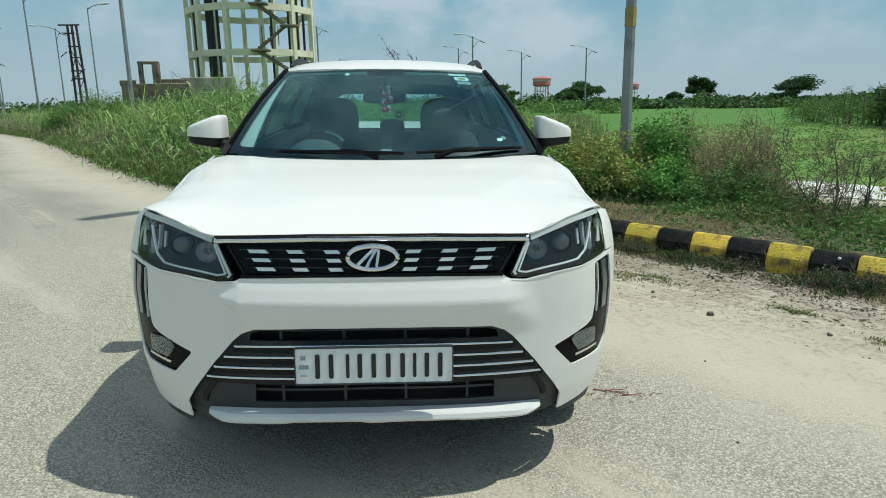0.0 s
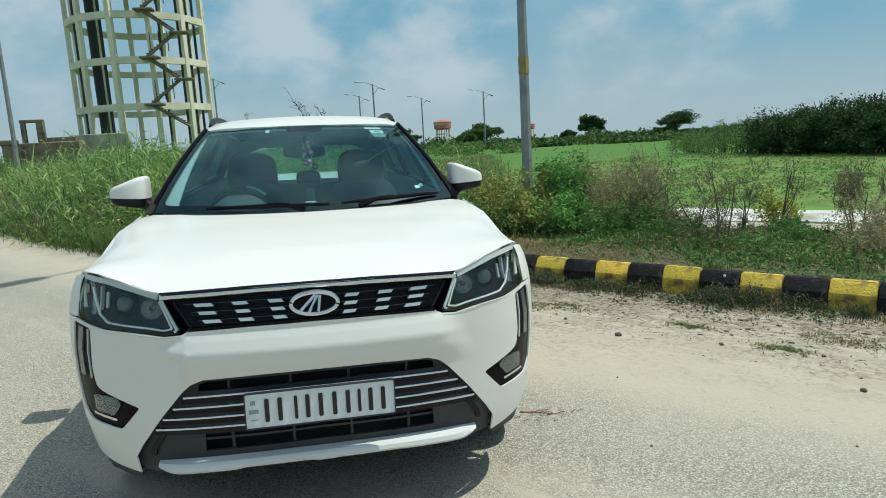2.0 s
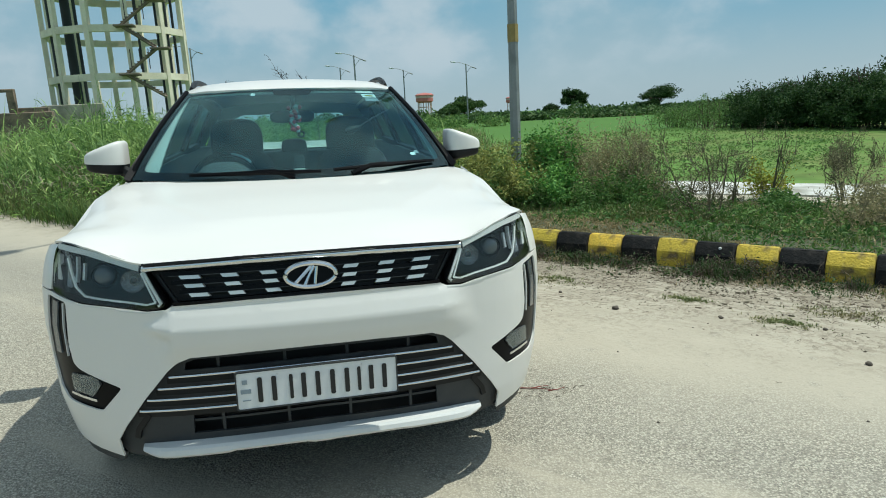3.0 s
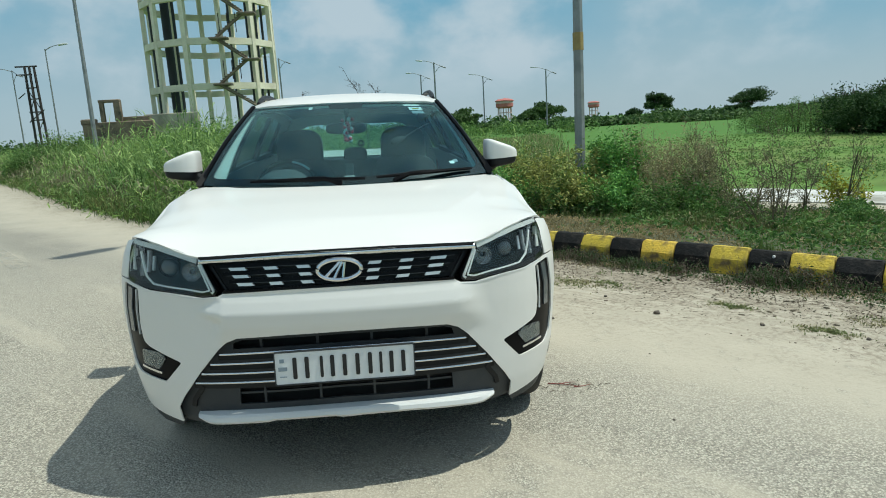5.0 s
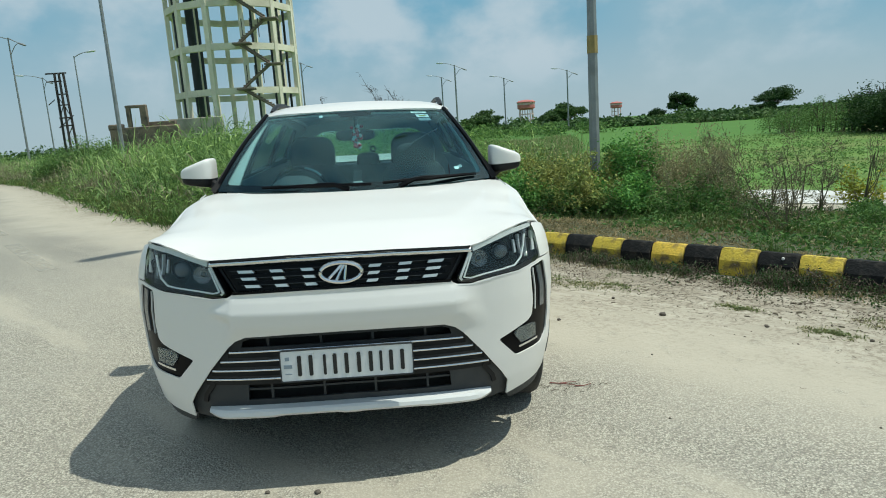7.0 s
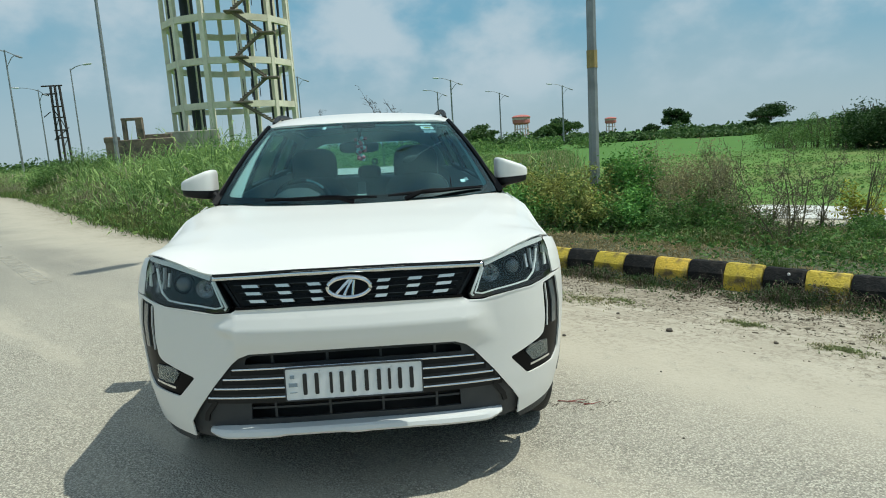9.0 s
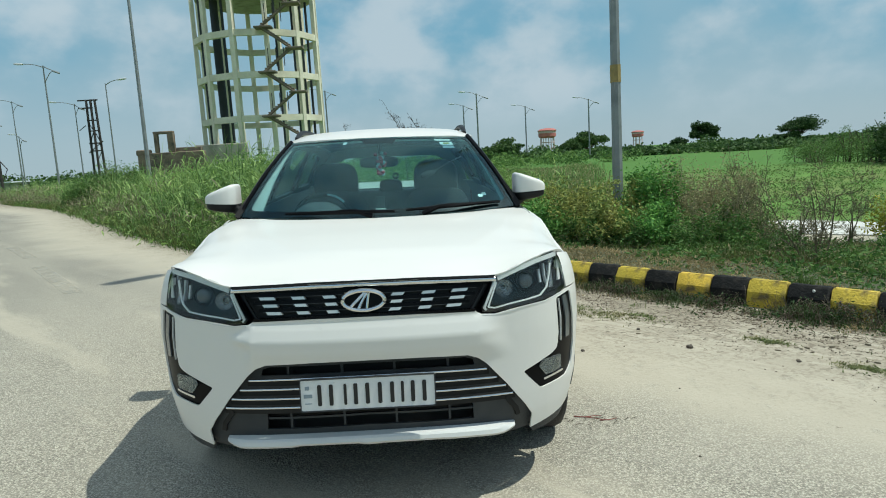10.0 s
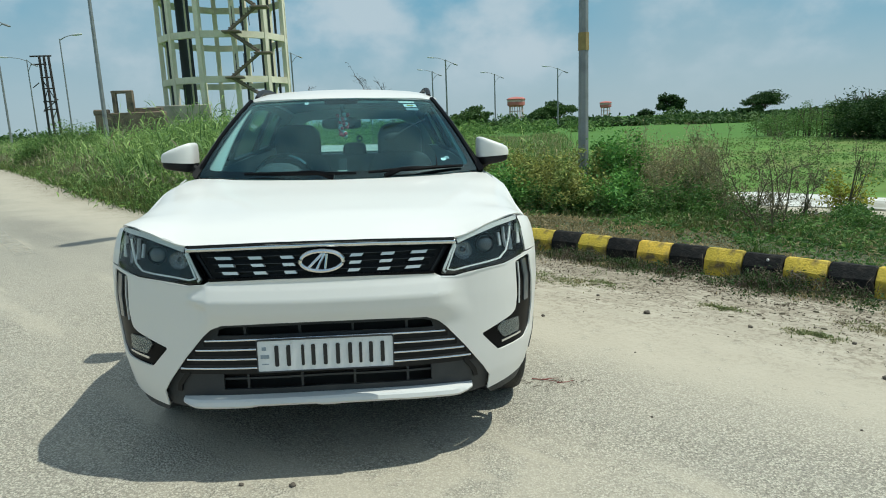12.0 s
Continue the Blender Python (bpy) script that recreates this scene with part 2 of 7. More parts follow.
LEAFYELLOW = leafy("yellow_leaf", (0.36, 0.36, 0.05), (0.22, 0.27, 0.05), 0.35, scale=2.0)
LEAFWEED = leafy("weed_leaf", (0.24, 0.38, 0.11), (0.13, 0.24, 0.06), 0.5, scale=0.5, through=0.25)
DULL = leafy("dull_grass", (0.27, 0.25, 0.15), (0.17, 0.18, 0.095), 0.4, scale=0.7, through=0.25)
LEAFTUFT = leafy("tuft_grass", (0.21, 0.25, 0.105), (0.30, 0.27, 0.14), 0.4, scale=5.0, through=0.2)
LEAFMIDDLE = leafy("weedy_leaf", (0.15, 0.27, 0.075), (0.12, 0.19, 0.06), 0.45, scale=1.5)
FIELD = leafy("field_grass", (0.16, 0.28, 0.08), (0.19, 0.25, 0.09), 0.3, scale=0.7)
LEAFHEDGE = leafy("hedge_leaf", (0.12, 0.23, 0.06), (0.075, 0.15, 0.04), 0.4, scale=0.5)
CLOD = material("earth_clod", (0.20, 0.165, 0.12), 0.95, vary=0.3, scale=8, fine=60, bump=0.6, island=0.35)
REDSTEM = material("red_stem", (0.27, 0.085, 0.07), 0.8, vary=0.25, scale=20, fine=90)
LITTER = material("brown_litter", (0.13, 0.10, 0.07), 0.9, vary=0.3, scale=6, fine=40, island=0.4)
LEAFDARK = leafy("dark_leaf", (0.040, 0.085, 0.025), (0.055, 0.105, 0.03), 0.4, scale=0.3, through=0.25)
LEAFMID = leafy("far_leaf", (0.085, 0.15, 0.045), (0.055, 0.105, 0.035), 0.4, scale=0.15, through=0.25)


# ---------------------------------------------------------------- lie of the land
K0, KD, KN = Vector((2.40, 3.80)), Vector((0.655, -0.755)), Vector((-0.755, -0.655))   # kerb: a point, its way, the side of the road
LEANING = math.tan(radians(1.1))


def ground(x, y):
    """Height of the ground: the road falls gently to the kerb side, and lies level farther off."""
    far = 1.0 / (1.0 + (math.hypot(x, y) / 22.0) ** 4)
    return -LEANING * 7.0 * math.tanh(x / 7.0) * far


def along(l, s):
    """The plan point l metres up the kerb (away from the camera) and s metres out from it to the road."""
    p = K0 - KD * l + KN * s
    return p.x, p.y


def bend_in(l):
    """How far the edge of the road draws back from the line of the kerb, up the road."""
    return float(np.interp(l, [8, 12, 20, 31, 62], [0.15, 0.55, 1.85, 3.45, 4.75]))


def kerb_s(x, y):
    return (x - K0.x) * KN.x + (y - K0.y) * KN.y


# ---------------------------------------------------------------- mesh helpers
def link_mesh(name, bm, mat, smooth=40.0):
    me = bpy.data.meshes.new(name)
    bm.to_mesh(me)
    bm.free()
    me.materials.append(mat)
    if smooth:
        me.polygons.foreach_set("use_smooth", [True] * len(me.polygons))
        me.set_sharp_from_angle(angle=radians(smooth))
    return me


def part(name, bm, mat, parent, label="", smooth=40.0):
    ob = new(name, link_mesh(name, bm, mat, smooth))
    ob.parent = parent
    return tagged(ob, label)


def thing(name, label, category, at=(0, 0, 0), group="", kind="", turn=None):
    ob = new(name)
    ob.empty_display_size = 0.1
    ob.matrix_basis = turn if turn is not None else Matrix.Translation(at)
    return tagged(ob, label, category, group, kind)


def solid(name, bm, mat, label, category, group="", kind="", smooth=40.0, at=(0, 0, 0)):
    ob = new(name, link_mesh(name, bm, mat, smooth))
    ob.location = at
    return tagged(ob, label, category, group, kind)


def sheet(name, verts, faces, mat, smooth=False):
    me = bpy.data.meshes.new(name)
    me.from_pydata(verts, [], faces)
    me.materials.append(mat)
    if smooth:
        me.polygons.foreach_set("use_smooth", [True] * len(me.polygons))
    me.update()
    return new(name, me)


def shell(bm, t):
    """Give a sheet the thickness t, inwards."""
    bm.normal_update()
    faces, inner = bm.faces[:], {}
    rim = [e for e in bm.edges if len(e.link_faces) == 1]
    for v in bm.verts[:]:
        inner[v] = bm.verts.new(v.co - v.normal * t)
    for e in rim:
        f = e.link_faces[0]
        a, b = e.verts
        lp = [lo for lo in f.loops if lo.edge == e][0]
        a, b = lp.vert, lp.link_loop_next.vert
        bm.faces.new((b, a, inner[a], inner[b]))
    for f in faces:
        bm.faces.new([inner[v] for v in reversed(f.verts)])
    return bm


def panel(outline, mapped, us, vs, out, holes=(), thick=0.0):
    """A sheet cut to an outline with holes in a plane (u, v), cut into a grid, then laid onto a curved surface; out: the way it faces."""
    bm = bmesh.new()
    for loop in (outline, *holes):
        ring = [bm.verts.new((a, b, 0)) for a, b in loop]
        for i in range(len(ring)):
            bm.edges.new((ring[i - 1], ring[i]))
    bmesh.ops.triangle_fill(bm, use_beauty=True, edges=bm.edges[:])
    for values, no in ((us, (1, 0, 0)), (vs, (0, 1, 0))):
        for a in values:
            bmesh.ops.bisect_plane(bm, geom=bm.verts[:] + bm.edges[:] + bm.faces[:], dist=1e-6, plane_co=[a * c for c in no], plane_no=no)
    us, vs = np.asarray(us), np.asarray(vs)

    def on_grid(e):
        a, b = e.verts[0].co, e.verts[1].co
        return (abs(a.x - b.x) < 1e-5 and np.min(np.abs(us - a.x)) < 1e-5) or (abs(a.y - b.y) < 1e-5 and np.min(np.abs(vs - a.y)) < 1e-5)

    bmesh.ops.dissolve_edges(bm, edges=[e for e in bm.edges if len(e.link_faces) == 2 and not on_grid(e)], use_verts=False)
    bmesh.ops.dissolve_degenerate(bm, dist=2e-4, edges=bm.edges[:])
    bmesh.ops.triangulate(bm, faces=[f for f in bm.faces if len(f.verts) > 4])
    bmesh.ops.recalc_face_normals(bm, faces=bm.faces[:])
    for v in bm.verts:
        v.co = mapped(v.co.x, v.co.y)
    bm.normal_update()
    facing = sum((f.normal * f.calc_area() for f in bm.faces), Vector())
    if facing.dot(Vector(out)) < 0:
        bmesh.ops.reverse_faces(bm, faces=bm.faces[:])
    return shell(bm, thick) if thick else bm


def mirrored(bm):
    """The same sheet on the other side of the car."""
    m = bm.copy()
    bmesh.ops.scale(m, vec=(-1, 1, 1), verts=m.verts[:])
    bmesh.ops.reverse_faces(m, faces=m.faces[:])
    return m


def rounded(pts, r, n=4):
    """An outline with its corners rounded by about r."""
    done = []
    for i, p in enumerate(pts):
        p, a, b = Vector(p), Vector(pts[i - 1]), Vector(pts[(i + 1) % len(pts)])
        ra, rb = min(r, (a - p).length * 0.45), min(r, (b - p).length * 0.45)
        s, e = p + (a - p).normalized() * ra, p + (b - p).normalized() * rb
        for k in range(n + 1):
            t = k / n
            q = s.lerp(p, t).lerp(p.lerp(e, t), t)
            done.append((q.x, q.y))
    return done


def ribbon(pts, w):
    """The outline of a band of width w round a line."""
    pts = [Vector(p) for p in pts]
    left, right = [], []
    for i, p in enumerate(pts):
        d = (pts[min(i + 1, len(pts) - 1)] - pts[max(i - 1, 0)]).normalized()
        no = Vector((-d.y, d.x)) * w / 2
        left.append(tuple(p + no)), right.append(tuple(p - no))
    return left + right[::-1]


def tube(pts, radii, sides=8, caps=True, bm=None):
    """A tapering round bar along points."""
    bm = bm or bmesh.new()
    pts = [Vector(p) for p in pts]
    rings = []
    for i, p in enumerate(pts):
        d = (pts[min(i + 1, len(pts) - 1)] - pts[max(i - 1, 0)]).normalized()
        side = d.cross(Vector((0, 0, 1)) if abs(d.z) < 0.95 else Vector((1, 0, 0))).normalized()
        up = side.cross(d)
        r = radii[i] if isinstance(radii, (list, tuple)) else radii
        rings.append([bm.verts.new(p + (side * math.cos(a) + up * math.sin(a)) * r) for a in (math.tau * k / sides for k in range(sides))])
    for a, b in zip(rings, rings[1:]):
        for k in range(sides):
            bm.faces.new((a[k - 1], a[k], b[k], b[k - 1]))
    if caps:
        bm.faces.new(rings[0][::-1]), bm.faces.new(rings[-1])
    bmesh.ops.recalc_face_normals(bm, faces=bm.faces[:])
    return bm


def block(size, at=(0, 0, 0), bevel=0.0, seg=2, bm=None, turn=None):
    """A box with eased edges."""
    own = bmesh.new()
    bmesh.ops.create_cube(own, size=1)
    bmesh.ops.scale(own, vec=size, verts=own.verts[:])
    if bevel:
        bmesh.ops.bevel(own, geom=own.edges[:], offset=bevel, segments=seg, affect="EDGES", profile=0.5)
    if turn is not None:
        bmesh.ops.transform(own, matrix=turn, verts=own.verts[:])
    bmesh.ops.translate(own, vec=at, verts=own.verts[:])
    if bm is None:
        return own
    me = bpy.data.meshes.new("tmp")
    own.to_mesh(me)
    own.free()
    bm.from_mesh(me)
    bpy.data.meshes.remove(me)
    return bm


def lathe(profile, steps=40, axis="z", at=(0, 0, 0)):
    """Turn a profile of (radius, height) round an axis."""
    bm = bmesh.new()
    rings = [[bm.verts.new((r * math.cos(math.tau * k / steps), r * math.sin(math.tau * k / steps), h)) for k in range(steps)] for r, h in profile]
    for a, b in zip(rings, rings[1:]):
        for k in range(steps):
            bm.faces.new((a[k - 1], a[k], b[k], b[k - 1]))
    bmesh.ops.remove_doubles(bm, verts=bm.verts[:], dist=1e-5)
    bmesh.ops.recalc_face_normals(bm, faces=bm.faces[:])
    if axis == "x":
        bmesh.ops.rotate(bm, matrix=Matrix.Rotation(radians(90), 3, "Y"), verts=bm.verts[:])
    if axis == "y":
        bmesh.ops.rotate(bm, matrix=Matrix.Rotation(radians(90), 3, "X"), verts=bm.verts[:])
    bmesh.ops.translate(bm, vec=at, verts=bm.verts[:])
    return bm


def pillow(size, at=(0, 0, 0), e=0.55, nu=24, nv=14, turn=None, keep=None):
    """A soft box (superellipsoid)."""
    bm = bmesh.new()

    def sp(a, p):
        return math.copysign(abs(a) ** p, a)
    rows = []
    for j in range(nv + 1):
        ph = -math.pi / 2 + math.pi * j / nv
        rows.append([bm.verts.new((size[0] / 2 * sp(math.cos(ph), e) * sp(math.cos(th), e), size[1] / 2 * sp(math.cos(ph), e) * sp(math.sin(th), e), size[2] / 2 * sp(math.sin(ph), e)))
                     for th in (math.tau * k / nu for k in range(nu))])
    for a, b in zip(rows, rows[1:]):
        for k in range(nu):
            bm.faces.new((a[k - 1], a[k], b[k], b[k - 1]))
    bmesh.ops.remove_doubles(bm, verts=bm.verts[:], dist=1e-5)
    bmesh.ops.recalc_face_normals(bm, faces=bm.faces[:])
    if turn is not None:
        bmesh.ops.transform(bm, matrix=turn, verts=bm.verts[:])
    bmesh.ops.translate(bm, vec=at, verts=bm.verts[:])
    return bm


# ---------------------------------------------------------------- ground and road
def ground_material():
    """Dusty soil at the roadside, meadow green beyond it, all by place."""
    m = material("meadow_soil", (0.128, 0.225, 0.055), 0.95, vary=0.5, scale=0.30, fine=1.7, bump=0.6, second=(0.165, 0.200, 0.068), spec=0.1)
    n, l = m.node_tree.nodes, m.node_tree.links
    b, tc = n["Principled BSDF"], n.new("ShaderNodeTexCoord")
    old = b.inputs["Base Color"].links[0].from_socket
    sep, edge, mix, strips, wave = n.new("ShaderNodeSeparateXYZ"), n.new("ShaderNodeMapRange"), n.new("ShaderNodeMix"), n.new("ShaderNodeMix"), n.new("ShaderNodeTexNoise")
    l.new(tc.outputs["Object"], sep.inputs[0])
    drawn = n.new("ShaderNodeMapping")
    drawn.inputs["Scale"].default_value = (0.03, 0.35, 1.0)
    l.new(tc.outputs["Object"], drawn.inputs["Vector"])
    l.new(drawn.outputs[0], wave.inputs["Vector"])
    wave.inputs["Scale"].default_value, wave.inputs["Detail"].default_value = 1.0, 5
    for nd in (mix, strips):
        nd.data_type = "RGBA"
    strips.inputs[6].default_value, strips.inputs[7].default_value = (0.108, 0.215, 0.050, 1), (0.085, 0.170, 0.045, 1)
    l.new(wave.outputs["Fac"], strips.inputs[0])
    edge.inputs[1].default_value, edge.inputs[2].default_value = 21.0, 34.0        # the sown field begins beyond the rough grass
    l.new(sep.outputs[1], edge.inputs[0])
    l.new(edge.outputs[0], mix.inputs[0])
    l.new(old, mix.inputs[6])
    l.new(strips.outputs[2], mix.inputs[7])
    l.new(mix.outputs[2], b.inputs["Base Color"])
    return m


def road_material():
    """Worn chip-seal: pale stone chips in grey binder, with sand blown over it from the verge and pale wheel tracks."""
    m = bpy.data.materials.new("worn_road")
    m.use_nodes = True
    n, l = m.node_tree.nodes, m.node_tree.links
    b = n["Principled BSDF"]
    b.inputs["Roughness"].default_value = 0.92
    tc = n.new("ShaderNodeTexCoord")

    def noise_tex(scale, detail=4, rough=0.55, vec=None):
        t = n.new("ShaderNodeTexNoise")
        t.inputs["Scale"].default_value, t.inputs["Detail"].default_value, t.inputs["Roughness"].default_value = scale, detail, rough
        l.new(vec or tc.outputs["Object"], t.inputs["Vector"])
        return t.outputs["Fac"]

    def math_node(op, a, c):
        t = n.new("ShaderNodeMath")
        t.operation = op
        for i, v in enumerate((a, c)):
            if isinstance(v, (int, float)):
                t.inputs[i].default_value = v
            else:
                l.new(v, t.inputs[i])
        return t.outputs[0]

    def ramp(v, lo, hi, to0=0.0, to1=1.0):
        t = n.new("ShaderNodeMapRange")
        t.interpolation_type = "SMOOTHSTEP"
        for i, c in enumerate((lo, hi, to0, to1)):
            t.inputs[i + 1].default_value = c
        l.new(v, t.inputs[0])
        return t.outputs[0]

    def mixed(f, a, c):
        t = n.new("ShaderNodeMix")
        t.data_type = "RGBA"
        l.new(f, t.inputs[0])
        for i, v in ((6, a), (7, c)):
            if isinstance(v, tuple):
                t.inputs[i].default_value = (*v, 1)
            else:
                l.new(v, t.inputs[i])
        return t.outputs[2]

    # distance from the kerb (s) and along it
    turn = n.new("ShaderNodeMapping")
    turn.vector_type = "TEXTURE"
    turn.inputs["Location"].default_value = (K0.x, K0.y, 0)
    turn.inputs["Rotation"].default_value = (0, 0, math.atan2(KN.y, KN.x))
    l.new(tc.outputs["Object"], turn.inputs["Vector"])
    sep = n.new("ShaderNodeSeparateXYZ")
    l.new(turn.outputs[0], sep.inputs[0])
    stretch = n.new("ShaderNodeMapping")
    stretch.inputs["Scale"].default_value = (1.0, 0.16, 1.0)
    l.new(turn.outputs[0], stretch.inputs["Vector"])
    wob = noise_tex(0.8, 5, 0.6)
    s = math_node("ADD", math_node("ADD", sep.outputs[0], ramp(sep.outputs[1], -9.0, -32.0, 0.0, 2.9)), math_node("MULTIPLY", math_node("SUBTRACT", wob, 0.5), 1.5))
    # stone chips
    cell = n.new("ShaderNodeTexVoronoi")
    cell.inputs["Scale"].default_value = 108.0
    l.new(tc.outputs["Object"], cell.inputs["Vector"])
    tone = n.new("ShaderNodeSeparateColor")
    l.new(cell.outputs["Color"], tone.inputs[0])
    chips = mixed(ramp(tone.outputs[0], 0.1, 0.95), (0.37, 0.338, 0.272), (0.60, 0.555, 0.455))
    chips = mixed(ramp(cell.outputs["Distance"], 0.42, 0.66, 0.0, 0.7), chips, (0.19, 0.172, 0.138))
    chips = mixed(ramp(noise_tex(78, 3, 0.65), 0.53, 0.62, 0.0, 0.85), chips, (0.15, 0.136, 0.11))
    chips = mixed(ramp(noise_tex(34, 4, 0.6), 0.60, 0.68, 0.0, 0.45), chips, (0.22, 0.20, 0.162))
    chips = mixed(ramp(noise_tex(2.2, 5), 0.35, 0.7, 0.0, 0.22), chips, (0.37, 0.345, 0.29))
    smooth_road = mixed(ramp(noise_tex(1.1, 5, 0.55, stretch.outputs[0]), 0.35, 0.68), (0.275, 0.254, 0.212), (0.345, 0.318, 0.262))
    smooth_road = mixed(ramp(noise_tex(45, 3), 0.50, 0.66, 0.0, 0.35), smooth_road, (0.20, 0.185, 0.155))
    away = ramp(sep.outputs[1], -2.5, -7.5)     # far up the road the chips are worn level
    chips = mixed(away, chips, smooth_road)
    # sand
    sand = mixed(noise_tex(2.6, 6), (0.41, 0.362, 0.282), (0.50, 0.448, 0.355))
    sand = mixed(ramp(noise_tex(70, 3), 0.60, 0.72, 0.0, 0.5), sand, (0.30, 0.26, 0.20))
    sandy = math_node("MULTIPLY", ramp(s, 3.3, 1.9), ramp(noise_tex(9, 6, 0.65), 0.16, 0.46))
    streak = noise_tex(1.9, 5, 0.6, stretch.outputs[0])
    tracks = math_node("MULTIPLY", math_node("MULTIPLY", ramp(sep.outputs[0], 2.6, 3.6), ramp(sep.outputs[0], 6.4, 4.9)), ramp(streak, 0.50, 0.66, 0.0, 0.75))
    film = ramp(noise_tex(0.8, 6, 0.65, stretch.outputs[0]), 0.45, 0.75, 0.0, 0.32)
    # dust lying where the car stands
    plain = n.new("ShaderNodeSeparateXYZ")
    l.new(tc.outputs["Object"], plain.inputs[0])
    off = [math_node("POWER", math_node("ABSOLUTE", math_node("DIVIDE", math_node("SUBTRACT", plain.outputs[i], c), w), 0.0), 2.0) for i, c, w in ((0, 0.25, 1.1), (1, -0.15, 0.75))]
    dust = math_node("MULTIPLY", ramp(math_node("ADD", off[0], off[1]), 1.3, 0.2, 0.0, 0.65), ramp(noise_tex(3.5, 6, 0.65), 0.34, 0.58))
    film = math_node("MAXIMUM", film, dust)
    cover_all = math_node("MAXIMUM", math_node("MAXIMUM", sandy, tracks), film)
    col = mixed(cover_all, chips, sand)
    # darker litter and dirt near the kerb
    litter = math_node("MULTIPLY", ramp(s, 2.1, 0.5), ramp(noise_tex(11, 6, 0.7, stretch.outputs[0]), 0.39, 0.54, 0.0, 0.6))
    col = mixed(litter, col, (0.20, 0.165, 0.115))
    crumbs = math_node("MULTIPLY", ramp(s, 2.3, 0.7), ramp(noise_tex(24, 6, 0.7), 0.50, 0.56, 0.0, 0.7))
    crumbs = math_node("MULTIPLY", crumbs, ramp(noise_tex(2.4, 4, 0.6), 0.38, 0.52))
    col = mixed(crumbs, col, (0.12, 0.09, 0.058))
    l.new(col, b.inputs["Base Color"])
    high = math_node("MULTIPLY", math_node("SUBTRACT", 1.0, cell.outputs["Distance"]), math_node("SUBTRACT", 1.0, cover_all))
    high = math_node("ADD", high, math_node("MULTIPLY", noise_tex(40, 4), 0.8))
    bn = n.new("ShaderNodeBump")
    bn.inputs["Strength"].default_value, bn.inputs["Distance"].default_value = 0.9, 0.006
    l.new(high, bn.inputs["Height"])
    l.new(bn.outputs[0], b.inputs["Normal"])
    return m


def graded(lo, hi, fine):
    """Grid lines, close near nought and wide far off."""
    k = np.linspace(-1, 1, 2 * fine + 1)
    v = np.sign(k) * (np.abs(k) * 12 + np.abs(k) ** 6 * (max(-lo, hi) - 12))
    return [a for a in v if lo <= a <= hi]


gx, gy = graded(-1500, 1500, 70), graded(-1500, 1500, 70)
verts = [(x, y + 5, ground(x, y + 5) - 0.02) for y in gy for x in gx]
faces = [(j * len(gx) + i, j * len(gx) + i + 1, (j + 1) * len(gx) + i + 1, (j + 1) * len(gx) + i) for j in range(len(gy) - 1) for i in range(len(gx) - 1)]
tagged(sheet("ground", verts, faces, ground_material(), True), "green meadow ground reaching out to the horizon", "ground", kind="structure")

# the road: a strip along the kerb, with its sandy verge
ls = [-14 + 0.5 * i for i in range(60)] + [16 + 2.0 * i for i in range(40)]
ss = [-0.02 + 0.4 * i for i in range(32)]
verts, rim = [], len(ls) * len(ss)
for l in ls:
    for s in ss:
        x, y = along(l, s if l < 7 else s - (bend_in(l) + 0.4) * min(1.0, (l - 7) / 2) * (1 - s / 12.4))
        verts.append((x, y, ground(x, y) + 0.0))
faces = [(i * len(ss) + j, i * len(ss) + j + 1, (i + 1) * len(ss) + j + 1, (i + 1) * len(ss) + j) for i in range(len(ls) - 1) for j in range(len(ss) - 1)]
tagged(sheet("road", verts, faces, road_material(), True), "worn grey chip-seal road with sand blown over it", "road", kind="structure")

# worn paint dashes on the far side of the road
def worn_paint():
    m = material("worn_road_paint", (0.47, 0.44, 0.37), 0.9, vary=0.15, scale=6, fine=60)
    n, l = m.node_tree.nodes, m.node_tree.links
    tc, worn, cut_off = n.new("ShaderNodeTexCoord"), n.new("ShaderNodeTexNoise"), n.new("ShaderNodeMapRange")
    worn.inputs["Scale"].default_value, worn.inputs["Detail"].default_value = 7.0, 9
    worn.inputs["Roughness"].default_value = 0.7
    cut_off.inputs[1].default_value, cut_off.inputs[2].default_value = 0.36, 0.78
    gone, mix = n.new("ShaderNodeBsdfTransparent"), n.new("ShaderNodeMixShader")
    l.new(tc.outputs["Object"], worn.inputs["Vector"])
    l.new(worn.outputs["Fac"], cut_off.inputs[0])
    l.new(cut_off.outputs[0], mix.inputs[0])
    l.new(gone.outputs[0], mix.inputs[1])
    l.new(n["Principled BSDF"].outputs[0], mix.inputs[2])
    l.new(mix.outputs[0], n["Material Output"].inputs[0])
    return m


PAINT = worn_paint()
for (x0, y0), (x1, y1), w in (((-5.62, 7.78), (-3.82, 5.28), 0.20), ((-8.0, 11.1), (-6.4, 8.95), 0.20), ((-10.9, 15.0), (-9.3, 12.7), 0.22)):
    d = Vector((x1 - x0, y1 - y0)).normalized()
    verts = [(x0 + (x1 - x0) * k / 12 - d.y * w * e, y0 + (y1 - y0) * k / 12 + d.x * w * e) for k in range(13) for e in (-0.5, 0.5)]
    tagged(sheet("road_marking", [(x, y, ground(x, y) + 0.004) for x, y in verts], [(2 * k, 2 * k + 1, 2 * k + 3, 2 * k + 2) for k in range(12)], PAINT), "worn pale paint dash on the road", "road marking", kind="structure")

